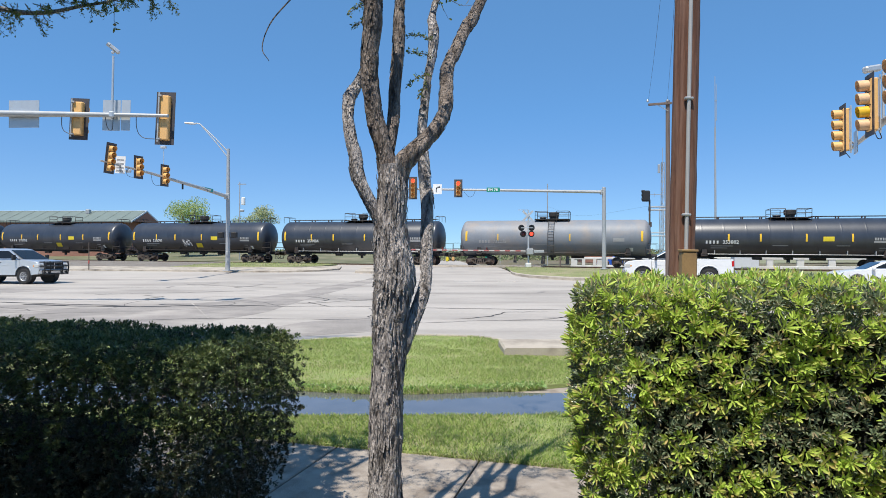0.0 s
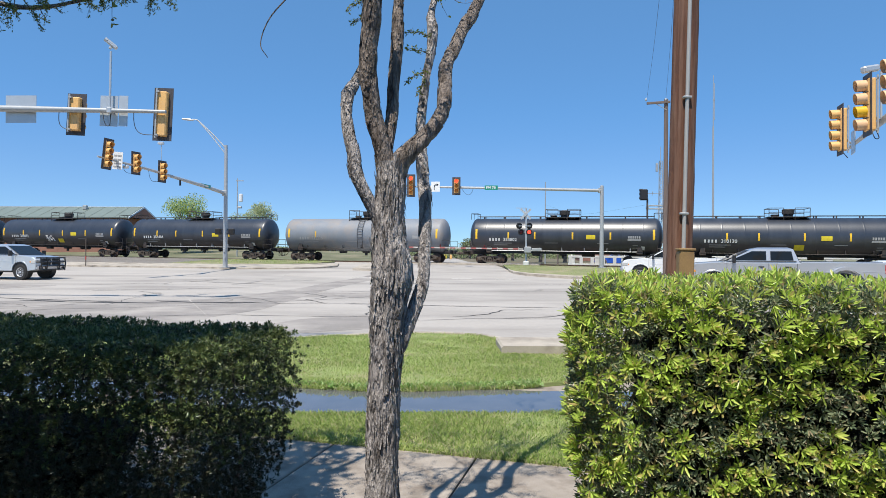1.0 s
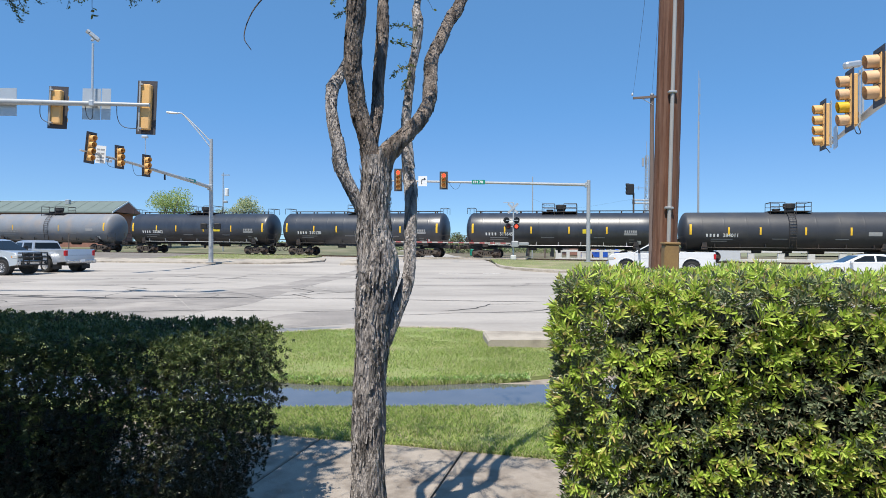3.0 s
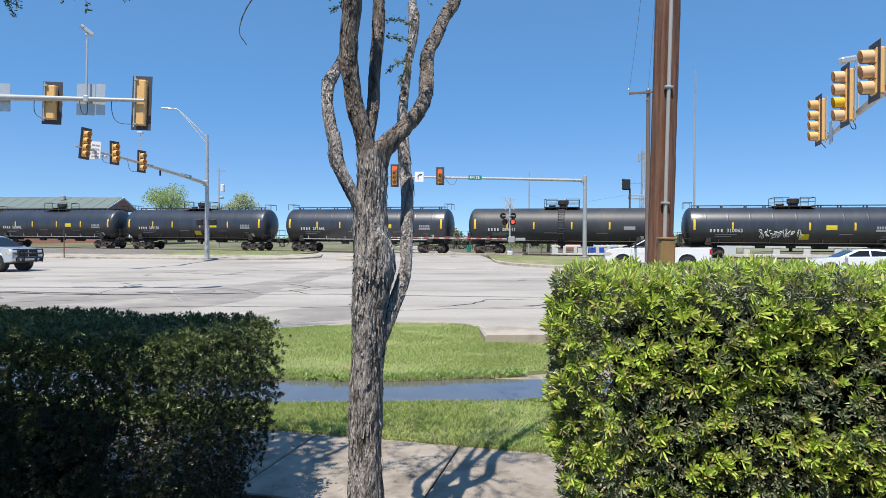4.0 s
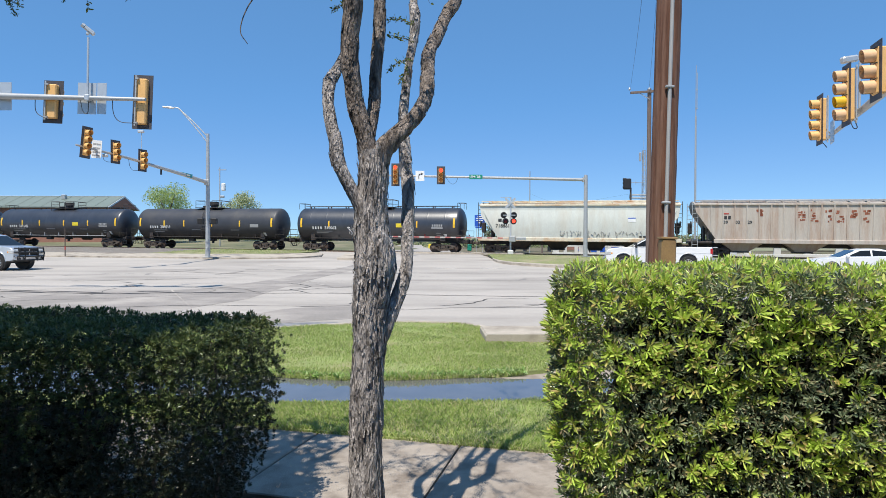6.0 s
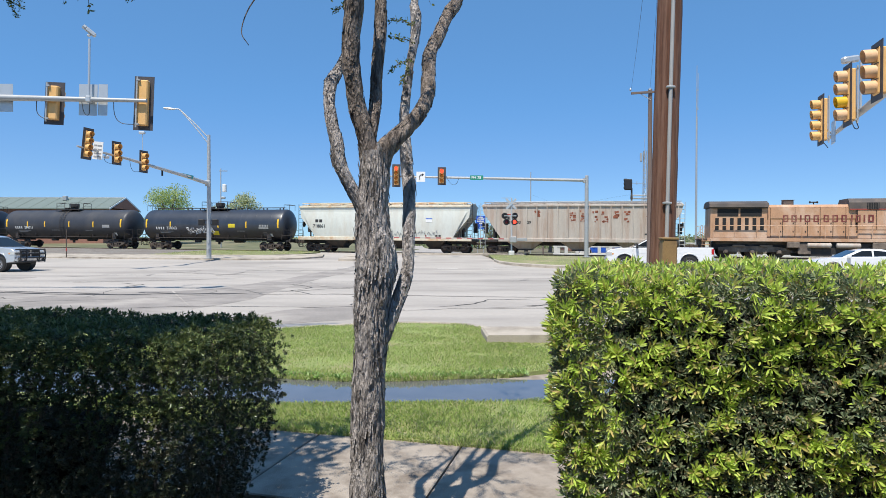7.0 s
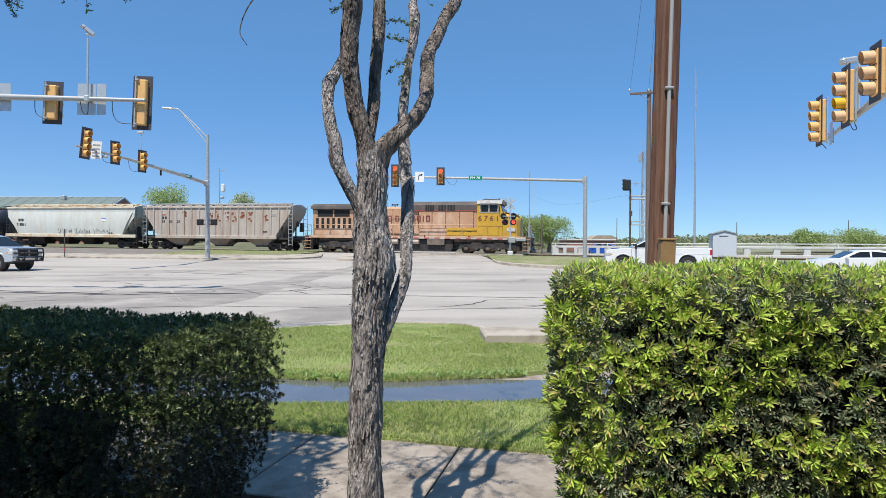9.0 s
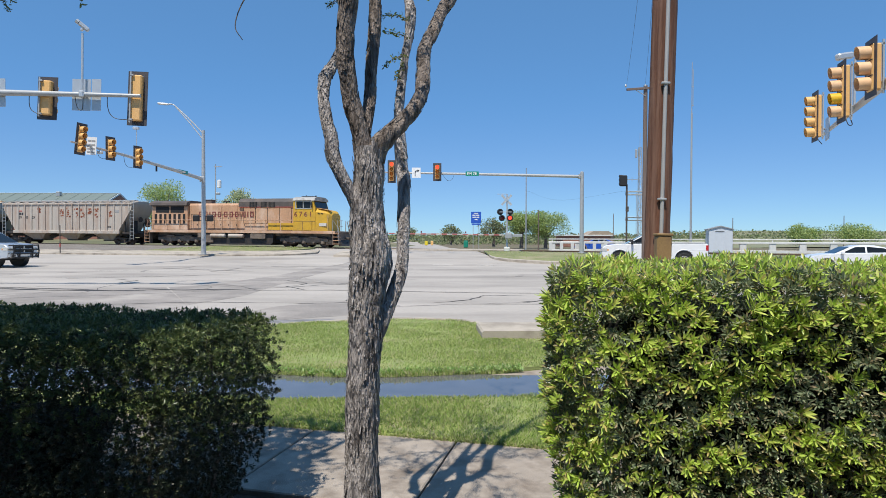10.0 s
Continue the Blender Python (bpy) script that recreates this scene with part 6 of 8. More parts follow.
for i in range(26):
    x, y, r = rnd_s.uniform(-22, 10), rnd_s.uniform(15, 34), rnd_s.uniform(6, 22)
    a0 = rnd_s.uniform(0, 6.28)
    pts = [(x + r * (math.cos(a0 + 0.1 * k) - math.cos(a0)), y + 0.55 * r * (math.sin(a0 + 0.1 * k) - math.sin(a0))) for k in range(5)]
    pts = [(px, max(14.0, min(36.0, py))) for px, py in pts]
    ribbon("tyre_stain", pts, rnd_s.uniform(0.1, 0.35), M_SKID, rd, off=-0.006, seed=100 + i, wig=0.02)
for y0, x0, x1 in ((36.6, -6.6, -5.4), (36.3, -3.4, -2.2), (36.0, -0.6, 0.6), (35.9, 2.0, 3.0)):
    g = Geo().box((x0 + x1) / 2, y0, zxy(0, y0) - 0.02, x1 - x0, 0.5, 0.045, 0.0)
    part("crossing_bar", g, M_FADED, rd, m=pose(0, 0, 0.0))
spread("wet_patch", resample([xy(-9.0, 9.0), xy(-7.2, 9.42), xy(-5.75, 10.05), xy(-4.85, 11.0)], 14), resample([xy(-9.6, 9.6), xy(-7.6, 10.1), xy(-6.1, 10.9), xy(-5.1, 11.35)], 14), -0.006, M_WET, rows=3, thick=0.004, parent=rd)


# ---- traffic signals ----
def signal_head(parent, m, sections, lit=None, bar=True, lamp=M_RED_ON, visors=()):
    """A signal head that faces -y: backplate, housing sections, visors and lenses."""
    S = 0.355
    n = sections
    h = part("signal_head", Geo().box(0, 0.0, 0, 0.34, 0.2, n * S, 0.03), M_SIGYEL, parent, m=m)
    bp = Geo()
    W, H = 0.62, n * S + 0.28
    for x, z, w, hh in ((-(W + 0.34) / 4, 0, (W - 0.34) / 2, H), ((W + 0.34) / 4, 0, (W - 0.34) / 2, H), (0, (H + n * S) / 4, 0.34, (H - n * S) / 2), (0, -(H + n * S) / 4, 0.34, (H - n * S) / 2)):
        bp.box(x, -0.06, z, w, 0.012, hh)
    part("backplate", bp, M_PLATE_SUNLIT, h)
    for i in range(n):
        z = (n - 1) * S / 2 - i * S
        g, k = Geo(), 14
        out = []
        for j in range(k + 1):
            a = radians(-75 + 330 * j / k)
            out.append((0.155 * math.cos(a), 0.155 * math.sin(a) + z))
        L = 0.28
        ring = [[(x, -0.1, zz) for x, zz in out], [(x, -0.1 - L * (0.9 + 0.1 * (zz - z) / 0.155), zz) for x, zz in out], [(x * 0.95, -0.1 - L * (0.9 + 0.1 * (zz - z) / 0.155), z + (zz - z) * 0.95) for x, zz in out], [(x * 0.95, -0.1, z + (zz - z) * 0.95) for x, zz in out]]
        g.loft(ring, close=False)
        part("visor", g, visors[i] if visors else M_SIGYEL, h, smooth=60)
        part("lens", Geo().lathe([(-0.02, 0.14), (0.0, 0.14), (0.02, 0.10), (0.03, 0.0005)], 16, Matrix.Translation((0, -0.1, z)) @ Matrix.Rotation(radians(-90), 4, "Z")), lamp if i == lit else M_LENS_SUNWASH, h)
        part("door_rim", Geo().box(0, -0.1, z + S / 2 - 0.01, 0.33, 0.03, 0.012), M_SIGBLK, h)
    if bar:
        part("bracket", Geo().box(0.13, 0.14, 0, 0.04, 0.04, n * S + 0.16).box(0.1, 0.12, n * S / 2 - 0.02, 0.1, 0.1, 0.05).box(0.1, 0.12, -n * S / 2 + 0.02, 0.1, 0.1, 0.05), M_GALV, h)
    return h


def cable(parent, pts, r=0.012):
    part("cable", Geo().tube(smooth_line(pts, 6), r, 5), M_SIGBLK, parent)


def pole_mesh(h, r0, r1, n=12):
    return Geo().tube([(0, 0, 0), (0, 0, h)], [r0, r1], n).box(0, 0, 0.03, r0 * 3.2, r0 * 3.2, 0.06, 0.01)


# far junction arm that faces the eye
bz = zxy(10.46, 46) + 0.1
fs_ = thing("signal_mast", pose(10.46, 46, bz), "grey steel signal mast with two red lights", "traffic signal", "signals of the junction")
part("pole", pole_mesh(6.65 - bz, 0.165, 0.14), M_GALV, fs_)
part("pole_cap", Geo().lathe([(0, 0.14), (0.06, 0.13), (0.1, 0.02)], 12, Matrix.Translation((0, 0, 6.65 - bz)) @ Matrix.Rotation(radians(-90), 4, "Y")), M_GALV, fs_)
part("mast_arm", Geo().tube([(0, 0, 6.36 - bz), (-6.4, 0, 6.488 - bz), (-12.3, 0, 6.59 - bz), (-15.2, 0, 6.64 - bz)], [0.12, 0.1, 0.08, 0.05], 10), M_GALV, fs_)
signal_head(fs_, pose(-10.90, -0.15, 6.637 - bz), 3, 0)
signal_head(fs_, pose(-14.31, -0.15, 6.67 - bz), 4, 0)
sg = part("turn_sign", Geo().box(0, 0, 0, 0.66, 0.02, 0.76, 0.0), M_SIGNWHITE, fs_, m=pose(-12.48, -0.12, 6.60 - bz))
part("turn_arrow", Geo().tube(smooth_line([(-0.08, -0.015, -0.22), (-0.08, -0.015, 0.04), (0.0, -0.015, 0.14), (0.14, -0.015, 0.15)], 5), 0.03, 5).add([(0.1, -0.018, 0.25), (0.24, -0.018, 0.15), (0.1, -0.018, 0.05)], [(0, 1, 2)]), M_BLACKMARK, sg)
ns = part("name_sign", Geo().box(-8.28, -0.13, 6.535 - bz, 0.98, 0.03, 0.34, 0.01), M_SIGNGREEN, fs_)
lettering("FM 78", 0.27, -8.68, -0.152, 6.445 - bz, M_SIGNWHITE, ns, stretch=1.08)
cable(fs_, [(-10.6, 0, 6.6 - bz), (-10.15, 0, 6.05 - bz), (-9.8, 0, 6.1 - bz), (-9.6, 0, 6.55 - bz)])
part("arm_flange", Geo().box(-0.2, 0, 6.36 - bz, 0.12, 0.34, 0.36, 0.02), M_GALV, fs_)

# far-left lamp and signal pole, whose arm reaches over the road
bz = zxy(-16.99, 43.3) + 0.13
lp = thing("signal_mast", pose(-16.99, 43.3, bz), "tall grey signal pole with street lamp arm", "traffic signal", "signals of the junction")
part("pole", pole_mesh(9.27 - bz, 0.17, 0.11), M_GALV, lp)
part("mast_arm", Geo().tube([(0, 0, 5.80 - bz), (-0.6, -2.4, 6.07 - bz), (-1.2, -4.8, 6.29 - bz), (-1.85, -7.4, 6.53 - bz), (-2.74, -10.94, 6.73 - bz)], [0.13, 0.115, 0.1, 0.08, 0.05], 10), M_GALV, lp)
part("arm_flange", Geo().box(-0.03, -0.16, 5.81 - bz, 0.34, 0.12, 0.4, 0.02), M_GALV, lp)
lum = part("lamp_arm", Geo().tube(smooth_line([(0, 0, 9.05 - bz), (-1.0, 0, 10.08 - bz), (-2.0, 0, 11.0 - bz), (-2.2, 0, 11.1 - bz), (-2.4, 0, 11.13 - bz)], 6), 0.04, 8).tube(smooth_line([(0, 0, 8.6 - bz), (-0.9, 0, 9.72 - bz), (-1.8, 0, 10.76 - bz), (-2.0, 0, 10.98 - bz)], 5), 0.035, 6).tube([(-0.85, 0, 9.94 - bz), (-0.85, 0, 9.64 - bz)], 0.02, 5), M_GALV, lp)
part("luminaire", Geo().lathe([(-0.45, 0.03), (-0.4, 0.12), (0.05, 0.15), (0.35, 0.1), (0.42, 0.04)], 12, Matrix.Translation((-2.78, 0, 11.13 - bz)) @ Matrix.Rotation(radians(5), 4, "Y") @ Matrix.Diagonal((1, 1, 0.6, 1))), M_SIGNBACK, lum)
for x, y, z, n, lean in ((-2.57, -10.27, 6.95, 4, 6), (-2.07, -8.27, 6.73, 3, 0), (-1.55, -6.2, 6.52, 3, 1)):
    signal_head(lp, pose(x, y - 0.1, z - bz, 0, 0, 0) @ pose(0, 0, 0, 0, lean, 0) @ pose(0, 0, 0, 0, 0, 68), n, None)
wsn = part("turn_sign", Geo().box(0, 0, 0, 0.52, 0.02, 0.98), M_SIGNWHITE, lp, m=pose(-2.40, -9.6, 6.70 - bz, 0, 4, 8))
for z in (-0.38, -0.2, 0.02, 0.24):
    bars(-0.2, z, (0.16, 0.2), 0.08, -0.015, M_GREYMARK, wsn)
nsn = part("name_sign", Geo().box(0, 0, 0, 0.72, 0.03, 0.22), M_SIGNTEAL, lp, m=pose(-0.5, -2.35, 6.09 - bz, 0, 12, 20))
bars(-0.28, -0.05, (0.12, 0.1, 0.22), 0.1, -0.02, M_GREYMARK, nsn)
part("handhole", Geo().box(0, -0.17, 0.6, 0.14, 0.04, 0.22, 0.01), M_GALV, lp)
for x in (-0.52, 0.46):
    ph = part("walk_light", Geo().box(x, 0, 3.05 - bz, 0.42, 0.3, 0.44, 0.04), M_SIGBLK, lp)
    part("walk_lens", Geo().box(x, -0.155, 3.05 - bz, 0.3, 0.012, 0.32), M_DARK, ph)
    part("walk_bracket", Geo().box(x * 0.5, 0, 3.2 - bz, abs(x), 0.05, 0.05).box(x * 0.5, 0, 2.9 - bz, abs(x), 0.05, 0.05), M_SIGBLK, ph)
part("push_button", Geo().box(0.02, -0.19, 1.25, 0.16, 0.08, 0.3, 0.02), M_GALV, lp)
cable(lp, [(-1.83, -7.3, 6.45 - bz), (-1.8, -7.2, 6.05 - bz), (-1.74, -6.95, 5.85 - bz), (-1.6, -6.4, 5.92 - bz)])
cable(lp, [(-2.3, -9.2, 6.5 - bz), (-2.28, -9.1, 6.2 - bz), (-2.2, -8.8, 6.1 - bz), (-2.1, -8.4, 6.2 - bz)])
part("preempt_sensor", Geo().cyl((-1.16, -4.62, 6.2 - bz), (-1.16, -4.62, 5.85 - bz), 0.06, n=8).box(-1.16, -4.62, 6.22 - bz, 0.06, 0.06, 0.1), M_SIGBLK, lp)
part("mini_camera", Geo().cyl((-1.57, -6.29, 6.4 - bz), (-1.57, -6.29, 8.2 - bz), 0.02, n=6).box(-1.6, -6.29, 8.28 - bz, 0.36, 0.2, 0.15, 0.03), M_SIGNBACK, lp)
part("arm_camera", Geo().box(-2.26, -9.03, 6.42 - bz, 0.3, 0.2, 0.16, 0.04).cyl((-2.26, -9.03, 6.4 - bz), (-2.26, -9.03, 6.7 - bz), 0.03, n=6), M_SIGNBACK, lp)

# near arm seen from behind; its pole stands out of the picture
ls = thing("signal_mast", pose(-21.5, 19.0, 0), "long grey signal arm with signal heads seen from behind", "traffic signal", "signals of the junction")
part("pole", pole_mesh(7.0, 0.19, 0.15), M_GALV, ls)
part("mast_arm", Geo().tube([(0, 0, 6.27), (7.7, 0, 6.12), (12.1, 0, 6.027)], [0.13, 0.1, 0.055], 12), M_GALV, ls)
signal_head(ls, pose(11.885, 0.2, 6.0, 0, -2.3, 180), 4)
signal_head(ls, pose(9.05, 0.2, 6.0, 0, -2.6, 180), 3)
for x, w in ((10.19, 0.58), (10.655, 0.29)):
    part("sign_panel", Geo().box(0, 0.14, 0, w, 0.012, 0.98, 0, pose(x, 0, 6.085, 0, 1.5, 0)), M_SIGNBACK, ls)
part("sign_panel", Geo().box(7.31, 0.14, 6.15, 1.0, 0.012, 0.88), M_SIGNBACK, ls)
vp = part("camera_post", Geo().tube([(10.29, 0, 5.95), (10.315, 0, 7.95)], 0.035, 8).box(10.30, 0, 6.07, 0.16, 0.2, 0.2, 0.03), M_SIGNBACK, ls)
part("traffic_camera", Geo().box(0, 0, 0, 0.34, 0.13, 0.13, 0.04).cyl((-0.17, 0, 0), (-0.26, 0, 0), 0.07, n=10).box(0.02, 0, -0.11, 0.08, 0.08, 0.1, 0.02), M_SIGNBACK, vp, m=pose(10.36, 0, 8.16, 0, 38, 25))
cable(ls, [(10.07, 0, 5.99), (10.12, 0, 5.72), (10.21, 0, 5.585), (10.30, 0, 5.63), (10.32, 0, 5.97)])
cable(ls, [(11.07, 0, 6.0), (11.08, 0, 5.7), (11.16, 0, 5.46), (11.35, 0, 5.32), (11.7, 0, 5.29)])
cable(ls, [(8.65, 0, 6.05), (8.65, 0, 5.75), (8.72, 0, 5.58), (8.9, 0, 5.47)])

# near-right arm, seen along its length
ar = Vector((0.394, 0.919, 0)).normalized()
ang_r = math.degrees(math.atan2(ar.y, ar.x)) - 90
rs = thing("signal_mast", pose(7.2, 7.95, 0), "grey signal arm with yellow signal heads in a row", "traffic signal", "signals of the junction")
part("pole", pole_mesh(7.0, 0.19, 0.15), M_GALV, rs)
part("mast_arm", Geo().tube([(0, 0, 4.75), (ar.x * 6, ar.y * 6, 4.92), (ar.x * 12.8, ar.y * 12.8, 5.0)], [0.13, 0.1, 0.05], 12), M_GALV, rs)
for (x, y, z), n, vz in (((11.61, 19.0, 5.44), 4, ()), ((10.08, 15.4, 5.33), 4, (M_SIGPALE, M_SIGPALE, M_SIGNEW, M_SIGPALE)), ((9.0, 12.8, 5.20), 3, (M_SIGPALE, M_SIGPALE, M_SIGPALE))):
    q = Vector((x - 7.2, y - 7.95, z))
    hd = signal_head(rs, Matrix.Translation(q) @ Matrix.Rotation(radians(ang_r - 81), 4, "Z") @ Matrix.Scale(0.91, 4), n, visors=vz)
    k = (y - 7.95) / ar.y
    part("arm_clamp", Geo().tube([(q.x + 0.12, q.y, q.z - 0.3), (ar.x * k, ar.y * k, 4.75 + 0.02 * k)], 0.03, 6), M_GALV, rs)
part("camera_post", Geo().tube([(ar.x * 8.3, ar.y * 8.3, 4.9), (ar.x * 8.3, ar.y * 8.3, 6.22)], 0.03, 8), M_SIGNBACK, rs)
part("traffic_camera", Geo().box(0, 0, 0, 0.54, 0.17, 0.17, 0.04), M_SIGNBACK, rs, m=pose(ar.x * 8.3 - 0.27, ar.y * 8.3, 6.28, 0, -12, 20))
part("arm_sign", Geo().box(0, 0, 0, 0.02, 0.5, 0.6), M_SIGNBACK, rs, m=pose(3.2, 8.6, 4.62, 0, 0, ang_r))
cable(rs, [(3.0, 7.4, 4.7), (3.2, 7.6, 4.55), (3.3, 7.9, 4.6), (3.4, 8.2, 4.9)])
cable(rs, [(4.4, 11.0, 4.75), (4.6, 11.1, 4.6), (4.75, 11.4, 4.7)])

# ---- level crossing signal with gate ----
gx, gy = 5.24, 50.0
gz = zxy(gx, gy) + 0.05
cs = thing("crossing_signal", pose(gx, gy, gz), "railway crossing signal with white crossbuck and red lamps", "crossing signal")
part("mast", pole_mesh(4.7, 0.07, 0.06), M_SIGNBACK, cs)
part("base", Geo().box(0, 0, 0.2, 0.45, 0.45, 0.4, 0.06), M_WHITEWALL, cs)
for s in (-1, 1):
    part("crossbuck_board", Geo().box(0, -0.1 + 0.02 * s, 0, 1.15, 0.02, 0.18, 0.0, pose(-0.05, 0, 4.22, 0, 45 * s, 0)), M_SIGNBACK, cs)
part("top_sign", Geo().box(-0.4, 0.1, 4.72, 0.85, 0.02, 0.05), M_SIGNBACK, cs)
part("lamp_bar", Geo().box(-0.12, -0.05, 3.25, 1.0, 0.08, 0.06).box(-0.1, 0.05, 2.75, 0.9, 0.08, 0.06), M_SIGNBACK, cs)
for k, (x, z, on, fy) in enumerate(((-0.43, 2.75, False, -1), (0.23, 2.75, True, -1), (-0.55, 3.26, False, 1), (0.28, 3.26, False, 1))):
    lamp = part("flasher", Geo().lathe([(0, 0.25), (0.02, 0.26), (0.03, 0.26)], 20, Matrix.Translation((x, -0.12 * -fy, z)) @ Matrix.Rotation(radians(90), 4, "Z")).lathe([(-0.1, 0.02), (-0.08, 0.15), (0.0, 0.16)], 16, Matrix.Translation((x, -0.05, z)) @ Matrix.Rotation(radians(90 * -fy), 4, "Z")), M_SIGBLK, cs)
    part("lens", Geo().lathe([(0.0, 0.15), (0.03, 0.12), (0.04, 0.0005)], 16, Matrix.Translation((x, -0.16 if fy < 0 else 0.16, z)) @ Matrix.Rotation(radians(-90), 4, "Z")), M_RED_ON if on else M_RED_OFF, lamp)
    ring = [[(x + 0.16 * math.cos(a), yy, z + 0.16 * math.sin(a)) for a in np.linspace(-0.5, math.pi + 0.5, 13)] for yy in (-0.1, -0.38 if fy < 0 else 0.38)]
    part("hood", Geo().loft(ring, close=False), M_SIGBLK, lamp)
part("gate_motor", Geo().box(0.1, -0.3, 1.3, 0.55, 0.4, 0.5, 0.05), M_GALV, cs)
part("counterweight", Geo().box(0.8, -0.5, 1.32, 0.8, 0.1, 0.24, 0.03), M_GALV, cs)
arm = part("gate_arm", Geo().box(-5.6, -0.55, 1.36, 10.6, 0.03, 0.1, 0.0, pose(0, 0, 0, 0, 0.6, 0)), M_FADED, cs, "lowered red and faded white gate arm")
for i in range(12):
    part("red_band", Geo().box(-0.9 - 0.85 * i, -0.55, 1.36, 0.42, 0.04, 0.105, 0.0, pose(0, 0, 0, 0, 0.6, 0)), M_FADEDRED, arm)
for x in (-3.4, -7, -10.6):
    part("gate_lamp", Geo().cyl((x, -0.55, 1.45 + 0.01 * abs(x)), (x, -0.55, 1.6 + 0.01 * abs(x)), 0.05, n=8), M_RED_OFF, arm)


# ---- poles and masts ----
def strap(parent, z, r, material=M_GALV):
    part("strap", Geo().tube([(0, 0, z - 0.012), (0, 0, z + 0.012)], r, 20, caps=False), material, parent)


up = thing("utility_pole", pose(2.772, 8.0, 0, 0, 1.43, 0), "brown creosoted timber utility pole with grey conduit", "utility pole")
line = [(0, 0, z) for z in np.linspace(-0.1, 9.5, 40)]
part("pole", Geo().tube(line, list(np.linspace(0.160, 0.150, 40)), 32, rough=0.05), M_POLE, up, smooth=70)
part("conduit", Geo().tube([(-0.01, -0.178, 1.55), (-0.015, -0.176, 3.0), (-0.02, -0.17, 9.3)], 0.024, 10), M_CONDUIT, up)
for z in (2.12, 3.6, 5.0):
    part("conduit_clip", Geo().box(-0.02, -0.185, z, 0.11, 0.05, 0.03, 0.008), M_GALV, up)
bx = part("meter_box", Geo().box(-0.01, -0.245, 1.4, 0.185, 0.15, 0.5, 0.015), M_BOX, up)
part("box_lid", Geo().box(-0.01, -0.245, 1.665, 0.205, 0.17, 0.03, 0.008), M_BOX, bx)

u2 = thing("utility_pole", pose(10.9, 33.0, zxy(10.9, 33)), "slim weathered utility pole with one cross arm", "utility pole")
part("pole", Geo().tube([(0, 0, 0), (0, 0, 9.9)], [0.15, 0.105], 12), M_POLE_FAR, u2)
part("cross_arm", Geo().box(-0.44, -0.12, 9.72, 1.24, 0.1, 0.12, 0.01, Matrix.Translation((0, 0, 9.72)) @ pose(0, 0, 0, 0, -4, 0) @ Matrix.Translation((0, 0, -9.72))), M_POLE_FAR, u2)
part("brace", Geo().tube([(-0.7, -0.12, 9.7), (0, -0.1, 9.3)], 0.02, 5), M_GALV, u2)
for x in (-1.1, -0.05):
    part("insulator", Geo().lathe([(0, 0.03), (0.05, 0.06), (0.1, 0.05), (0.16, 0.02)], 10, Matrix.Translation((x, -0.12, 9.78)) @ Matrix.Rotation(radians(-90), 4, "Y")), M_GALV, u2)
for x in (9.85, 10.85):
    z = zxy(11, 33) + 9.92
    wr = Geo().tube(smooth_line([(x, 32.88, z), (x * 0.5 + 1.5, 20.4, z - 0.6), (2.95, 8.05, 9.2)], 8), 0.005, 4)
    tagged(part("overhead_wire", wr, M_SIGBLK), "thin dark overhead wire between the poles", "wire")

wr = Geo().tube(smooth_line([(10.9, 80, 8.0), (13.5, 71, 6.2), (18.0, 59.5, 6.4)], 10), 0.005, 4)
tagged(part("overhead_wire", wr, M_SIGBLK), "thin dark wire beyond the crossing", "wire")
am = thing("antenna_mast", pose(26.4, 65, 0.3), "tall thin grey radio mast", "antenna")
part("mast", Geo().tube([(0, 0, 0), (0, 0, 14.8)], [0.13, 0.09], 8), M_GALV, am)
part("upper_mast", Geo().tube([(0, 0, 14.8), (0, 0, 20.2)], [0.05, 0.03], 6), M_GALV, am)
part("whip", Geo().tube([(0.12, 0, 15.5), (0.12, 0, 19.4)], 0.03, 6).box(0.06, 0, 15.6, 0.2, 0.08, 0.1).box(0.06, 0, 17.6, 0.2, 0.08, 0.1), M_GALV, am)

tw = thing("radio_tower", pose(20.6, 64, 0.3), "slim lattice radio tower with panel antennas", "tower")
H, B = 11.0, 0.30
for k in range(3):
    a = 2 * math.pi * k / 3
    part("leg", Geo().tube([(B * math.cos(a), B * math.sin(a), 0), (B * 0.6 * math.cos(a), B * 0.6 * math.sin(a), H)], 0.035, 6), M_GALV, tw)
for i in range(14):
    z0, z1 = H * i / 14, H * (i + 1) / 14
    g = Geo()
    for k in range(3):
        a, b = 2 * math.pi * k / 3, 2 * math.pi * (k + 1) / 3
        r0, r1 = B * (1 - 0.4 * z0 / H), B * (1 - 0.4 * z1 / H)
        g.tube([(r0 * math.cos(a), r0 * math.sin(a), z0), (r1 * math.cos(b), r1 * math.sin(b), z1)], 0.018, 4)
        g.tube([(r1 * math.cos(a), r1 * math.sin(a), z1), (r1 * math.cos(b), r1 * math.sin(b), z1)], 0.016, 4)
    part("brace", g, M_GALV, tw)
for x, y, z in ((-0.45, -0.2, 10.3), (0.4, -0.2, 9.9), (0.05, 0.4, 10.5)):
    part("panel_antenna", Geo().box(x, y, z, 0.22, 0.14, 0.9, 0.03), M_GALV, tw)
part("spike", Geo().tube([(0, 0, H - 0.2), (0, 0, H + 1.5)], 0.025, 5), M_GALV, tw)
part("yagi", Geo().box(-0.8, -0.3, 7.6, 1.6, 0.05, 0.05).box(-1.4, -0.3, 7.6, 0.04, 0.05, 0.4).box(-0.9, -0.3, 7.6, 0.04, 0.05, 0.4), M_GALV, tw)

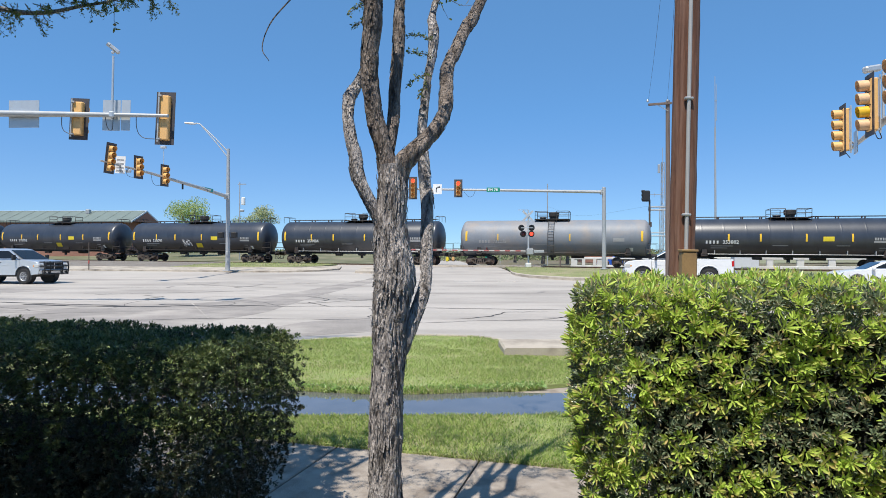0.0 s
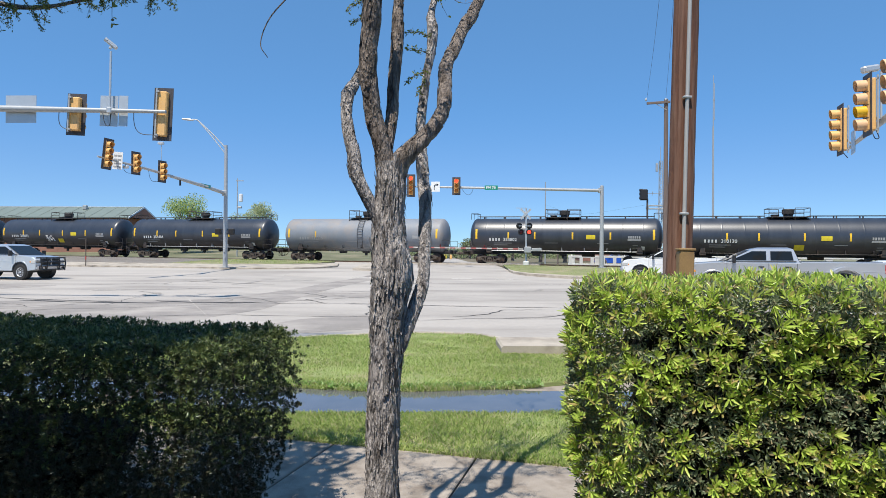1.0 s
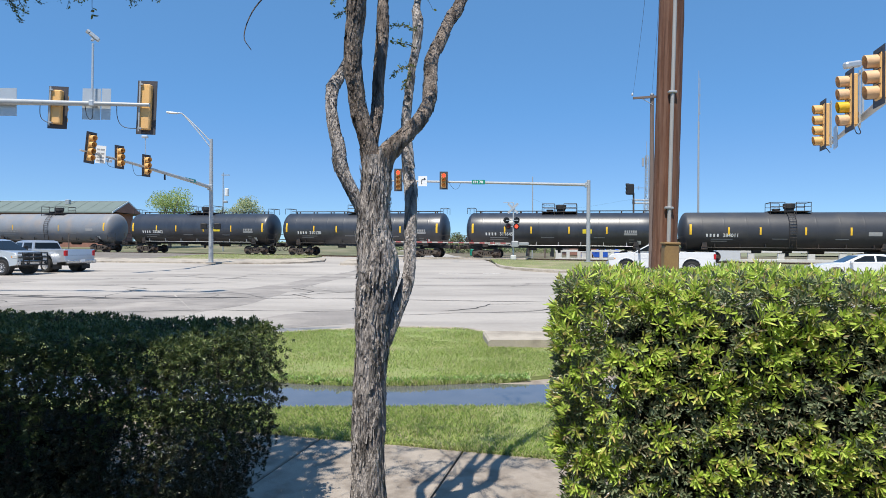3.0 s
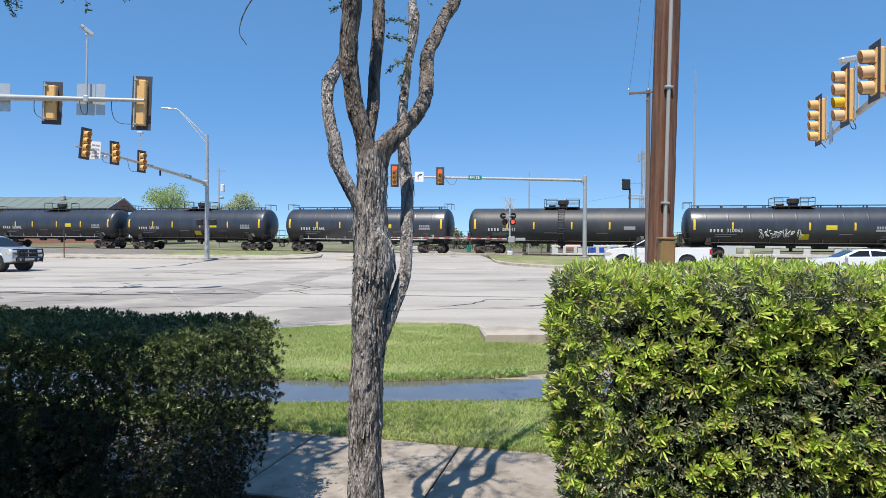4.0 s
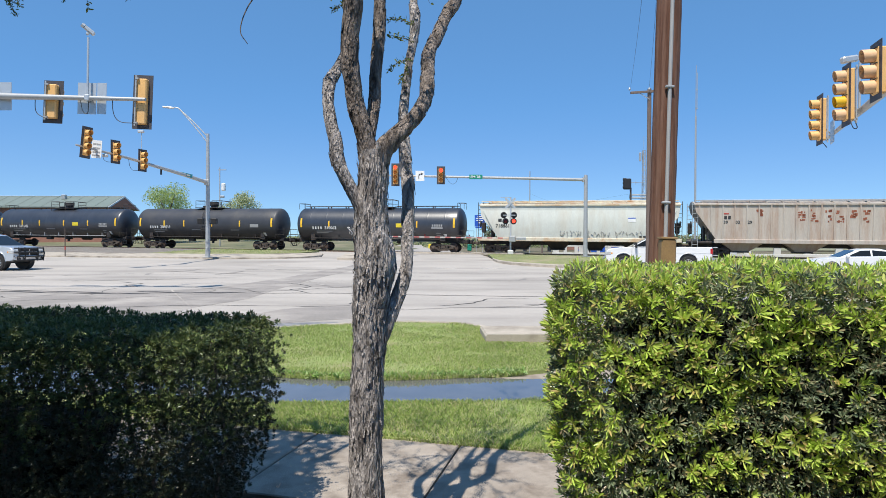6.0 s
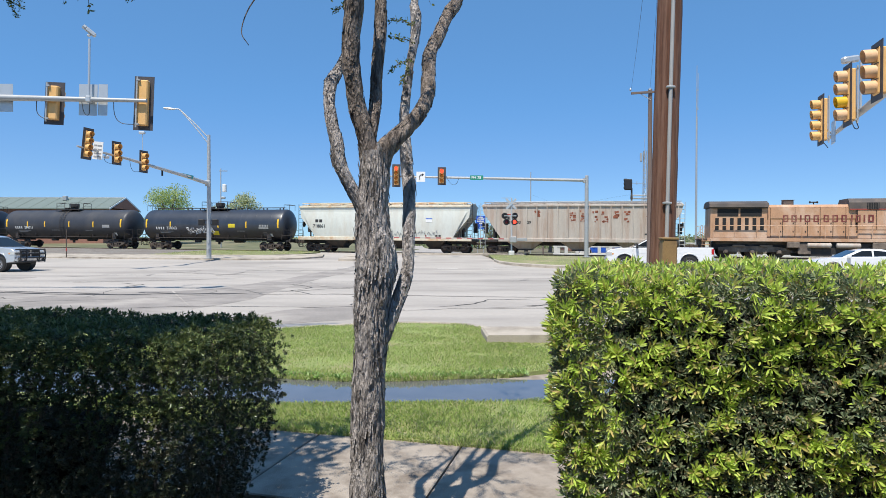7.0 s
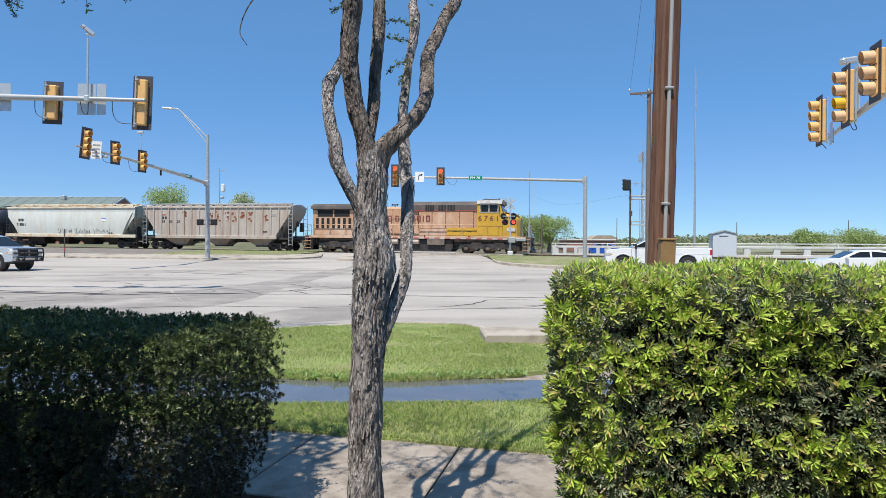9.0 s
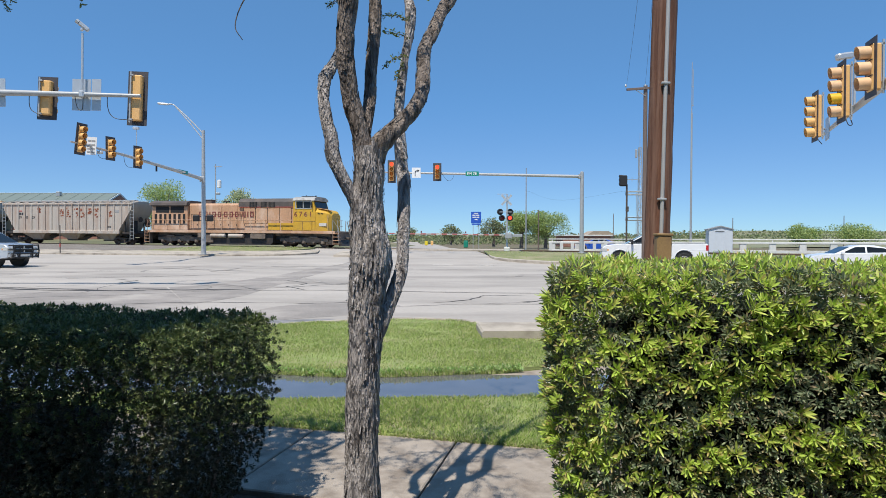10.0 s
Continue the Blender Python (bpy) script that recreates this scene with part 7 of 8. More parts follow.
rsg = thing("railway_signal", pose(17.9, 59.5, 0.4), "black railway signal on a steel post", "railway signal")
part("post", Geo().tube([(0, 0, 0), (0, 0, 6.6)], 0.09, 8), M_TRUCK, rsg)
part("signal_box", Geo().box(-0.35, 0, 6.95, 0.7, 0.5, 1.05, 0.08), M_SIGBLK, rsg)
for z in (6.65, 7.05, 7.4):
    part("hood", Geo().cyl((-0.75, 0, z), (-0.45, 0, z), 0.13, n=10), M_SIGBLK, rsg)
part("relay_case", Geo().box(0.05, 0, 4.2, 0.25, 0.25, 0.5, 0.03), M_TRUCK, rsg)
for z in (3.1, 5.6):
    fr = Geo()
    for dy in (-0.4, 0.4):
        fr.tube([(0, dy, z), (2.6, dy, z), (2.6, dy, z + 0.3), (0, dy, z + 0.3), (0, dy, z)], 0.04, 5)
    part("platform_rail", fr, M_GALV, rsg)
part("ladder", Geo().tube([(1.0, 0.2, 0), (1.0, 0.2, 5.8)], 0.03, 5).tube([(1.4, 0.2, 0), (1.4, 0.2, 5.8)], 0.03, 5), M_GALV, rsg)

for x, y, h, tr in ((-27.95, 75, 10.5, True), (10.88, 80, 10.7, False), (11.9, 76, 5.05, False), (33.5, 120, 6.5, False), (47.5, 100, 5.0, False), (69, 105, 5.6, False)):
    p = thing("utility_pole", pose(x, y, 0.25), "distant slim utility pole", "utility pole", "distant poles")
    part("pole", Geo().tube([(0, 0, 0), (0, 0, h)], [0.09, 0.06], 8), M_POLE_FAR if not tr and h < 9 else M_GALV, p)
    if tr:
        part("transformer", Geo().lathe([(0, 0.1), (0.05, 0.26), (0.9, 0.26), (0.98, 0.1)], 12, Matrix.Translation((0.45, 0, 7.6)) @ Matrix.Rotation(radians(-90), 4, "Y")), M_SIGNWHITE, p)
        part("cross_arm", Geo().box(0.3, 0, 10.2, 1.0, 0.1, 0.1), M_GALV, p)
        part("switch_box", Geo().box(0.3, 0, 6.9, 0.5, 0.3, 0.25, 0.04), M_GALV, p)
mp_ = thing("marker_post", pose(-29.2, 46.5, zxy(-29.2, 46.5) + 0.1), "thin rusty marker post with red band", "post")
part("post", Geo().tube([(0, 0, 0), (0, 0, 2.15)], 0.035, 6), M_TRUCK, mp_)
part("red_band", Geo().tube([(0, 0, 0.5), (0, 0, 0.75)], 0.045, 6), M_REDMARK, mp_)

bs = thing("information_sign", pose(4.6, 85, 0.3), "blue roadside information sign with white writing", "road sign")
for x in (-0.4, 0.4):
    part("post", Geo().box(x, 0.05, 2.4, 0.08, 0.08, 4.9), M_GALV, bs)
pl = part("panel", Geo().box(0, -0.02, 4.35, 1.4, 0.03, 1.6), M_SIGNBLUE, bs)
bars(-0.3, 4.88, (0.6,), 0.12, -0.045, M_SIGNWHITE, pl)
bars(-0.5, 4.6, (0.4, 0.5), 0.14, -0.045, M_SIGNWHITE, pl)
bars(-0.5, 4.32, (0.55, 0.35), 0.14, -0.045, M_SIGNWHITE, pl)
bars(-0.2, 4.0, (0.4,), 0.14, -0.045, M_SIGNWHITE, pl)
part("lower_plate", Geo().box(0, -0.02, 3.42, 1.2, 0.03, 0.18), M_SIGNBLUE, bs)

# ---- buildings beyond the railway ----
sh = thing("relay_hut", pose(28.05, 62, 0.35, 0, 0, ANG), "small pale aluminium railway relay hut", "hut")
hw = part("wall", Geo().box(0, 0, 1.15, 2.2, 2.0, 2.3, 0.02), M_SHED, sh)
part("roof", Geo().prism([(-1.22, 2.28), (0, 2.6), (1.22, 2.28), (1.22, 2.36), (0, 2.7), (-1.22, 2.36)], -1.1, 1.1), M_GALV, sh)
part("gable", Geo().prism([(-1.1, 2.3), (1.1, 2.3), (0, 2.6)], -1.0, 1.0), M_SHED, sh)
part("door", Geo().box(-0.1, -1.01, 1.05, 0.85, 0.03, 1.9, 0.01), M_SHED, hw)
part("vent", Geo().box(-0.1, -1.02, 2.1, 0.85, 0.03, 0.06), M_TRIM, hw)

# concrete road barrier with openings and a pipe on top
ba = thing("road_barrier", pose(*xy(1.0, 68.0), 0.3, 0, 0, ANG), "long white concrete road barrier with open bays", "barrier")
part("kerb_wall", Geo().box(40, 0, 0.1, 92, 0.35, 0.3, 0.02), M_WHITEWALL, ba)
part("top_beam", Geo().box(40, 0, 1.0, 92, 0.4, 0.24, 0.03), M_WHITEWALL, ba)
for i in range(34):
    part("post", Geo().box(-5.6 + 2.75 * i, 0, 0.55, 0.62, 0.32, 0.72, 0.02), M_WHITEWALL, ba)
    if i % 2 == 0:
        part("rail_post", Geo().box(-5.6 + 2.75 * i, 0, 1.2, 0.08, 0.12, 0.28), M_WHITEWALL, ba)
part("pipe_rail", Geo().tube([(-6, 0, 1.36), (86, 0, 1.36)], 0.055, 8), M_WHITEWALL, ba)

bd = thing("long_building", pose(-50.4, 94, 0.3), "long low building with green metal roof and brick gable", "building")
bw = part("wall", Geo().box(-27, 0, 3.2, 52.6, 7.8, 6.4), M_BRICKRED, bd)
part("gable", Geo().prism([(-3.9, 6.4), (3.9, 6.4), (0, 8.02)], -0.6, -0.72, pose(0, 0, 0, 0, 0, 90)), M_BRICKRED, bd)
part("roof", Geo().loft([[(x0, -4.5, 6.4), (x0, 0, 8.27), (x0, 4.5, 6.4), (x0, 4.5, 6.22), (x0, 0, 8.09), (x0, -4.5, 6.22)] for x0 in (-54, 0.6)]), M_ROOF, bd, smooth=0)
for i in range(28):
    g = Geo().tube([(0.4 - 1.95 * i, -4.5, 6.42), (0.4 - 1.95 * i, -0.02, 8.29)], 0.02, 4)
    part("roof_seam", g, M_ROOF, bd)
part("ridge_cap", Geo().box(-26.7, 0, 8.27, 54.6, 0.3, 0.06, 0.01), M_SHED, bd)
part("verge_trim", Geo().prism([(-4.5, 6.18), (0, 8.05), (4.5, 6.18), (4.5, 6.42), (0, 8.3), (-4.5, 6.42)], -0.61, -0.68, pose(0, 0, 0, 0, 0, 90)), M_SHED, bd)
part("roof_vent", Geo().box(-8, -1.2, 8.05, 0.6, 0.6, 0.7, 0.05), M_GALV, bd)
for i in range(8):
    wd = part("window", Geo().box(-4 - 6 * i, -3.93, 3.0, 1.6, 0.1, 1.3), M_GLASS, bd)

hs = thing("house", pose(38, 150, 0.3), "distant beige house with low roof", "house")
part("wall", Geo().box(0, 0, 1.2, 6.4, 6, 2.4), M_SIDING, hs)
part("roof", Geo().prism([(-3.6, 2.3), (3.6, 2.3), (1.8, 3.4), (-1.8, 3.4)], -3.4, 3.4), M_SIDING, hs)
part("gable", Geo().prism([(-1.0, 2.3), (1.0, 2.3), (0, 3.1)], -3.7, -2.4), M_SIDING, hs)
for x in (-1.7, 1.7):
    part("window", Geo().box(x, -3.02, 1.4, 1.1, 0.06, 0.9), M_GLASS, hs)
h2 = thing("house", pose(27, 118, 0.3), "distant brick-red building with pale roof", "house")
part("wall", Geo().box(0, 0, 1.0, 9, 7, 2.0), M_BRICKRED, h2)
part("roof", Geo().box(0, 0, 2.1, 9.6, 7.6, 0.25, 0.04), M_WHITEWALL, h2)


# ---- trees of the distance ----
def crown_tree(name, x, y, z, h, r, seed, material, label, leaves=2600, size=0.28, trunk=0.3, flat=0.75, base=0.35):
    """Trunk, forking limbs and a crown of leaf clumps with gaps."""
    rnd = random.Random(seed)
    th = thing(name, pose(x, y, z), label, "tree")
    g = Geo().tube([(0, 0, 0), (0.1, 0, h * base), (0.05, 0.1, h * 0.6)], [trunk, trunk * 0.7, trunk * 0.35], 8)
    part("trunk", g, M_TWIG, th)
    lobes = []
    g = Geo()
    for i in range(22):
        a, e = rnd.uniform(0, 6.28), rnd.uniform(-0.9, 1.0)
        rr = rnd.uniform(0.2, 0.8) * math.sqrt(max(0.1, 1 - e * e * 0.85))
        c = Vector((math.cos(a) * r * rr, math.sin(a) * r * rr, h * (0.62 + 0.27 * e)))
        lobes.append((c, r * rnd.uniform(0.30, 0.48)))
        g.tube([(0.08, 0, h * base * rnd.uniform(0.7, 1.2)), tuple(c * 0.5 + Vector((0, 0, h * 0.25))), tuple(c)], [trunk * 0.35, trunk * 0.2, 0.03], 5)
    part("limb", g, M_TWIG, th)
    gl = Geo()
    for i in range(leaves):
        c, lr = rnd.choice(lobes)
        d = rand_unit(rnd)
        p = c + Vector((d.x, d.y, d.z * 0.75)) * lr * rnd.random() ** 0.4
        n = rand_unit(rnd)
        s = n.cross(rand_unit(rnd)).normalized()
        t = n.cross(s)
        k = size * rnd.uniform(0.5, 1.2)
        gl.add([p - s * k * 0.5, p + t * k * 0.35, p + s * k * 0.5, p - t * k * 0.35], [(0, 1, 2, 3)])
    part("crown", gl, material, th, smooth=0)
    return th


crown_tree("tree", -39.2, 85, 0.3, 9.3, 4.3, 31, M_LEAF_FAR, "broad green tree behind the railway", 12000, 0.22)
crown_tree("tree", -31.0, 90, 0.3, 9.0, 3.5, 32, M_LEAF_BLOSSOM, "pale flowering tree behind the railway", 9000, 0.22)
crown_tree("tree", 12.2, 95, 0.3, 5.7, 3.2, 33, M_LEAF_FAR, "spreading green tree beyond the crossing", 9000, 0.22, base=0.3)
crown_tree("tree", 15.8, 94, 0.3, 5.6, 3.6, 34, M_LEAF_FAR, "spreading green tree beyond the crossing", 10000, 0.22, base=0.3)
crown_tree("tree", 9.3, 112, 0.3, 5.2, 3.2, 35, M_LEAF_SCRUB, "dull green tree beyond the crossing", 1800, 0.36)
crown_tree("tree", 2.0, 150, 0.3, 4.6, 3.5, 36, M_LEAF_SCRUB, "distant tree beside the street", 1200, 0.45)
crown_tree("tree", -11, 190, 0.3, 5.0, 4.0, 37, M_LEAF_SCRUB, "distant tree beside the street", 1200, 0.5)
crown_tree("bush", 52, 88, 0.3, 3.4, 3.0, 38, M_LEAF_FAR, "rounded green bush beyond the barrier", 5000, 0.24, trunk=0.12, base=0.15)
crown_tree("bush", 62, 92, 0.3, 3.5, 4.0, 39, M_LEAF_FAR, "rounded green bush beyond the barrier", 6000, 0.24, trunk=0.12, base=0.15)


def scrub(name, x0, x1, y0, y1, count, hmax, seed, label, rise=0.0):
    """Far brush and woods in many small leaf clumps."""
    rnd, vs, fs = random.Random(seed), [], []
    for i in range(count):
        k = rnd.random()
        y = y0 + (y1 - y0) * rnd.random()
        x = (x0 + (x1 - x0) * k) * (y / y0)
        top = hmax * (0.55 + 0.6 * abs(noise.noise(Vector((x * 0.03, y * 0.02, seed)))) + 0.25 * noise.noise(Vector((x * 0.15, y * 0.1, seed)))) + rise * (y - y0) / (y1 - y0)
        z = 0.3 + top * rnd.random() ** 0.8
        s = rnd.uniform(0.2, 0.65) * y / 260
        p, n = Vector((x, y, z)), rand_unit(rnd)
        a = n.cross(rand_unit(rnd)).normalized()
        b = n.cross(a)
        o = len(vs)
        vs += [p - a * s, p + b * s * 0.7, p + a * s, p - b * s * 0.7]
        fs.append((o, o + 1, o + 2, o + 3))
    g = Geo()
    g.v, g.f = [tuple(v) for v in vs], fs
    return tagged(part(name, g, M_LEAF_SCRUB, smooth=0), label, "woods", "", "stuff")


scrub("far_woods", -330, 330, 300, 420, 42000, 4.6, 51, "hazy band of distant scrub woods", 2.0)
scrub("far_scrub", 62, 230, 190, 320, 34000, 3.2, 52, "olive scrub slope beyond the barrier", 4.0)
scrub("far_scrub", -6, 60, 150, 240, 12000, 2.0, 53, "low scrub beyond the crossing", 1.0)
g = Geo()
ring = []
for i, y in enumerate(np.linspace(110, 340, 12)):
    for k in np.linspace(0.28, 0.95, 24):
        x = k * y
        ring.append((x, y, 0.18 + 6.6 * (i / 11) ** 1.3 * min(1, (k - 0.28) * 5) + 0.5 * noise.noise(Vector((x * 0.03, y * 0.03, 2)))))
g.add(ring, [(j * 24 + i, j * 24 + i + 1, j * 24 + 25 + i, j * 24 + 24 + i) for j in range(11) for i in range(23)])
tagged(part("far_slope", g, M_SLOPE, smooth=60), "dry grassy slope beyond the railway", "hillside", "", "structure")

# grassy field that rises gently behind the railway
g, ring = Geo(), []
for j, v in enumerate(np.linspace(58.5, 84, 9)):
    for u in np.linspace(-130, -25, 30):
        x, y = xy(u, v)
        ring.append((x, y, zuv(u, 58.5) - 0.05 + 1.0 * (j / 8) ** 1.2 * min(1, (-25 - u) / 8) + 0.05 * noise.noise(Vector((x * 0.2, y * 0.2, 4)))))
g.add(ring, [(j * 30 + i, j * 30 + i + 1, j * 30 + 31 + i, j * 30 + 30 + i) for j in range(8) for i in range(29)])
tagged(part("field", g, M_FIELD, smooth=60), "green grassy field behind the railway", "field", "", "structure")

# clutter past the crossing
for x, y, m_, w, h, nm, lab in ((3.6, 96, M_SIGNGREEN, 0.7, 1.1, "bin", "green bin beside the far street"), (-3.6, 132, M_YELSIGN, 0.7, 0.9, "barrel", "yellow barrel beside the far street"), (-2.4, 134, M_SIGYEL, 0.6, 0.9, "barrel", "orange barrel beside the far street")):
    c = thing(nm, pose(x, y, 0.3), lab, nm.replace("_", " "))
    part("body", Geo().box(0, 0, h / 2, w, w * 0.6, h, 0.12), m_, c)
    part("top", Geo().box(0, 0, h + 0.03, w * 0.9, w * 0.5, 0.06, 0.02), m_, c)
for i in range(5, 14):
    p = thing("fence_post", pose(6.0 + i * 1.1, 66.5 - 0.28 * i, 0.4), "white fence post beside the track", "post", "fence posts by the track")
    part("post", Geo().box(0, 0, 0.45, 0.34, 0.1, 0.9, 0.01), M_WHITEWALL, p)


# ---- vehicles ----
def wheel(parent, x, y, r, w, rim, dual=False):
    """A wheel with tyre and rim; its axle lies along y."""
    s = math.copysign(1, y)
    ty = part("wheel", Geo().lathe([(-w / 2, r * 0.62), (-w / 2, r * 0.93), (-w / 2 + 0.03, r), (w / 2 - 0.03, r), (w / 2, r * 0.93), (w / 2, r * 0.62), (-w / 2, r * 0.62)], 28, Matrix.Rotation(radians(90), 4, "Z"), caps=False), M_TYRE, parent, m=pose(x, y, r))
    g = Geo().lathe([(-w / 2 + 0.02, r * 0.6), (-w / 2 + 0.02, r * 0.63), (w / 2 - 0.005, r * 0.64), (w / 2 - 0.01, r * 0.58), (w / 2 - (0.12 if dual else 0.05), r * 0.5), (w / 2 - (0.12 if dual else 0.04), r * 0.16), (w / 2 + 0.0, r * 0.14), (w / 2 + 0.0, 0.001)], 24, Matrix.Rotation(radians(90 if s > 0 else -90), 4, "Z"))
    for k in range(8):
        a = 2 * math.pi * k / 8
        g.box(math.cos(a) * r * 0.36, s * (w / 2 - 0.05), math.sin(a) * r * 0.36, 0.07, 0.05, 0.07, 0.02)
    part("rim", g, rim, ty)
    return ty


def arch(cx, r, z, n=9):
    return [(cx + r * math.cos(a), z + r * math.sin(a)) for a in np.linspace(math.pi, 0, n)]


def side_shell(g, profile, half, inset=0.0):
    """Extrude a side profile over the car's width with rounded edges."""
    pr = list(profile)
    cx, cz = sum(p[0] for p in pr) / len(pr), sum(p[1] for p in pr) / len(pr)
    rings = []
    for y, k in ((-half, 0.03), (-half + 0.03, 0.008), (-half + 0.07, 0), (half - 0.07, 0), (half - 0.03, 0.008), (half, 0.03)):
        rings.append([(x + (k if x < cx else -k) * (abs(x - cx) > 1.5), y, z - k * (z > 0.95)) for x, z in pr])
    return g.loft(rings)


def pickup(name, paint, label, L=6.3, wb=3.9, dual=False, guard=False, bed=True, rim=M_RIM, H=1.95):
    """A crew-cab pickup heading to +x; origin on the ground under the rear axle."""
    v = thing(name, pose(0, 0, 0), label, "pickup truck")
    r, half = 0.41, 0.98
    xr, xf = -(L - wb - 0.98), wb + 0.98
    belt = 1.32
    cab0, cab1 = wb - 3.15 + 0.25, wb - 0.75 + (0.2 if guard else 0)
    prof = [(xr, 0.62)] + [(-0.52, 0.55)] + arch(0, 0.52, r + 0.08) + [(0.52, 0.48), (wb - 0.52, 0.48)] + arch(wb, 0.52, r + 0.08) + [(wb + 0.52, 0.5), (xf - 0.02, 0.55), (xf + 0.03, 0.8), (xf + 0.02, 1.02), (xf - 0.02, 1.12), (xf - 0.1, 1.2), (xf - 0.24, 1.25), (xf - 0.55, 1.29), (cab1 + 0.6, 1.335), (cab1 + 0.4, belt + 0.025), (cab1 + 0.3, belt), (cab0 - 0.02, belt), (cab0 - 0.04, 1.36), (xr + 0.02, 1.36), (xr, 1.3)]
    body = part("body", side_shell(Geo(), prof, half), paint, v, smooth=30)
    # greenhouse
    g = Geo()
    z0, z1 = belt - 0.02, H
    g.loft([[(cab1 + 0.42, -half + 0.06, z0), (cab0, -half + 0.06, z0), (cab0, half - 0.06, z0), (cab1 + 0.42, half - 0.06, z0)],
            [(cab1 - 0.60, -half + 0.2, z1 - 0.06), (cab0 + 0.2, -half + 0.2, z1 - 0.06), (cab0 + 0.2, half - 0.2, z1 - 0.06), (cab1 - 0.60, half - 0.2, z1 - 0.06)],
            [(cab1 - 0.85, -half + 0.34, z1), (cab0 + 0.36, -half + 0.34, z1), (cab0 + 0.36, half - 0.34, z1), (cab1 - 0.85, half - 0.34, z1)]])
    cab = part("cab", g, paint, v, smooth=50)
    def sidepane(s, xa, xb, xta, xtb):
        y = lambda z: s * (half - 0.06 - (z - z0) / (z1 - 0.06 - z0) * 0.14 + 0.006)
        za_, zb_ = z0 + 0.1, z1 - 0.14
        gg = Geo().add([(xa, y(za_), za_), (xb, y(za_), za_), (xtb, y(zb_), zb_), (xta, y(zb_), zb_)], [(0, 1, 2, 3)])
        part("side_window", gg, M_GLASS, cab, smooth=0)
    mid = (cab0 + cab1) / 2 - 0.05
    for s in (-1, 1):
        sidepane(s, mid + 0.07, cab1 + 0.14, mid + 0.07, cab1 - 0.58)
        sidepane(s, cab0 + 0.2, mid - 0.07, cab0 + 0.26, mid - 0.07)
        part("mirror", Geo().box(cab1 + 0.05, s * (half + 0.13), 1.45, 0.12, 0.22, 0.3, 0.03), M_TRIM, cab)
        for x in (mid + 0.25, cab0 + 0.4):
            part("door_handle", Geo().box(x, s * (half + 0.012), 1.16, 0.2, 0.03, 0.045, 0.01), M_TRIM, body)
        for x in (mid, cab0 + 0.1, cab1 + 0.28):
            part("door_seam", Geo().box(x, s * (half + 0.001), 0.92, 0.012, 0.006, 0.75), M_TRIM, body)
        part("rocker", Geo().box((0.52 + wb - 0.52) / 2, s * (half - 0.04), 0.46, wb - 1.15, 0.1, 0.08, 0.02), M_CHROME if not guard else M_TRIM, body)
        part("arch_lining", Geo().lathe([(-0.16, 0.50), (0.16, 0.505)], 20, Matrix.Translation((0, s * (half - 0.2), r + 0.08)) @ Matrix.Rotation(radians(90), 4, "Z")), M_TRIM, body)
        part("arch_lining", Geo().lathe([(-0.16, 0.50), (0.16, 0.505)], 20, Matrix.Translation((wb, s * (half - 0.2), r + 0.08)) @ Matrix.Rotation(radians(90), 4, "Z")), M_TRIM, body)
        part("tail_light", Geo().box(xr + 0.06, s * (half - 0.09), 1.12, 0.16, 0.2, 0.34, 0.03), M_TAIL, body)
        part("headlight", Geo().box(xf - 0.14, s * (half - 0.17), 0.99, 0.36, 0.38, 0.25, 0.05), M_HEAD, body)
        part("side_crease", Geo().box((xr + wb - 0.6) / 2, s * (half + 0.002), 1.02, wb - 0.7 - xr, 0.012, 0.03, 0.005), paint, body)
        part("fog_lamp", Geo().box(xf + 0.1, s * 0.72, 0.64, 0.12, 0.2, 0.1, 0.02), M_TRIM, body)
        for cx in (0, wb):
            part("arch_lip", Geo().tube([(x, s * (half + 0.004), z) for x, z in arch(cx, 0.53, r + 0.08, 13)], 0.022, 5), paint, body)
        part("window_seal", Geo().tube([(cab0 + 0.12, s * (half - 0.052), z0 + 0.07), (cab1 + 0.3, s * (half - 0.052), z0 + 0.07)], 0.014, 4), M_TRIM, cab)
        part("indicator", Geo().box(xf - 0.3, s * (half - 0.015), 0.98, 0.14, 0.04, 0.1, 0.01), M_AMBER, body)
        if dual:
            g = Geo().loft([[(x, s * (half + 0.22 * k), z) for x, z in arch(0, 0.6, r + 0.08) + [(0.66, r + 0.05), (0.66, r + 0.12)] + [(0.68 * math.cos(a), r + 0.1 + 0.68 * math.sin(a)) for a in np.linspace(0.1, math.pi - 0.1, 9)] + [(-0.66, r + 0.12), (-0.66, r + 0.05)]] for k in (0, 1)])
            part("dual_flare", g, paint, body, smooth=40)
        wheel(v, wb, s * (half - 0.14), r, 0.27, rim)
        wheel(v, 0, s * (half + (0.1 if dual else -0.14)), r, 0.27 if not dual else 0.3, rim, dual)
        if dual:
            part("mud_flap", Geo().box(-0.62, s * (half - 0.05), 0.42, 0.03, 0.55, 0.5), M_TRIM, v)
    part("windshield", Geo().add([(cab1 + 0.4, -half + 0.14, z0 + 0.05), (cab1 + 0.4, half - 0.14, z0 + 0.05), (cab1 - 0.53, half - 0.27, z1 - 0.1), (cab1 - 0.53, -half + 0.27, z1 - 0.1)], [(0, 1, 2, 3)]), M_GLASS, cab, smooth=0, m=pose(0.02, 0, 0.01))
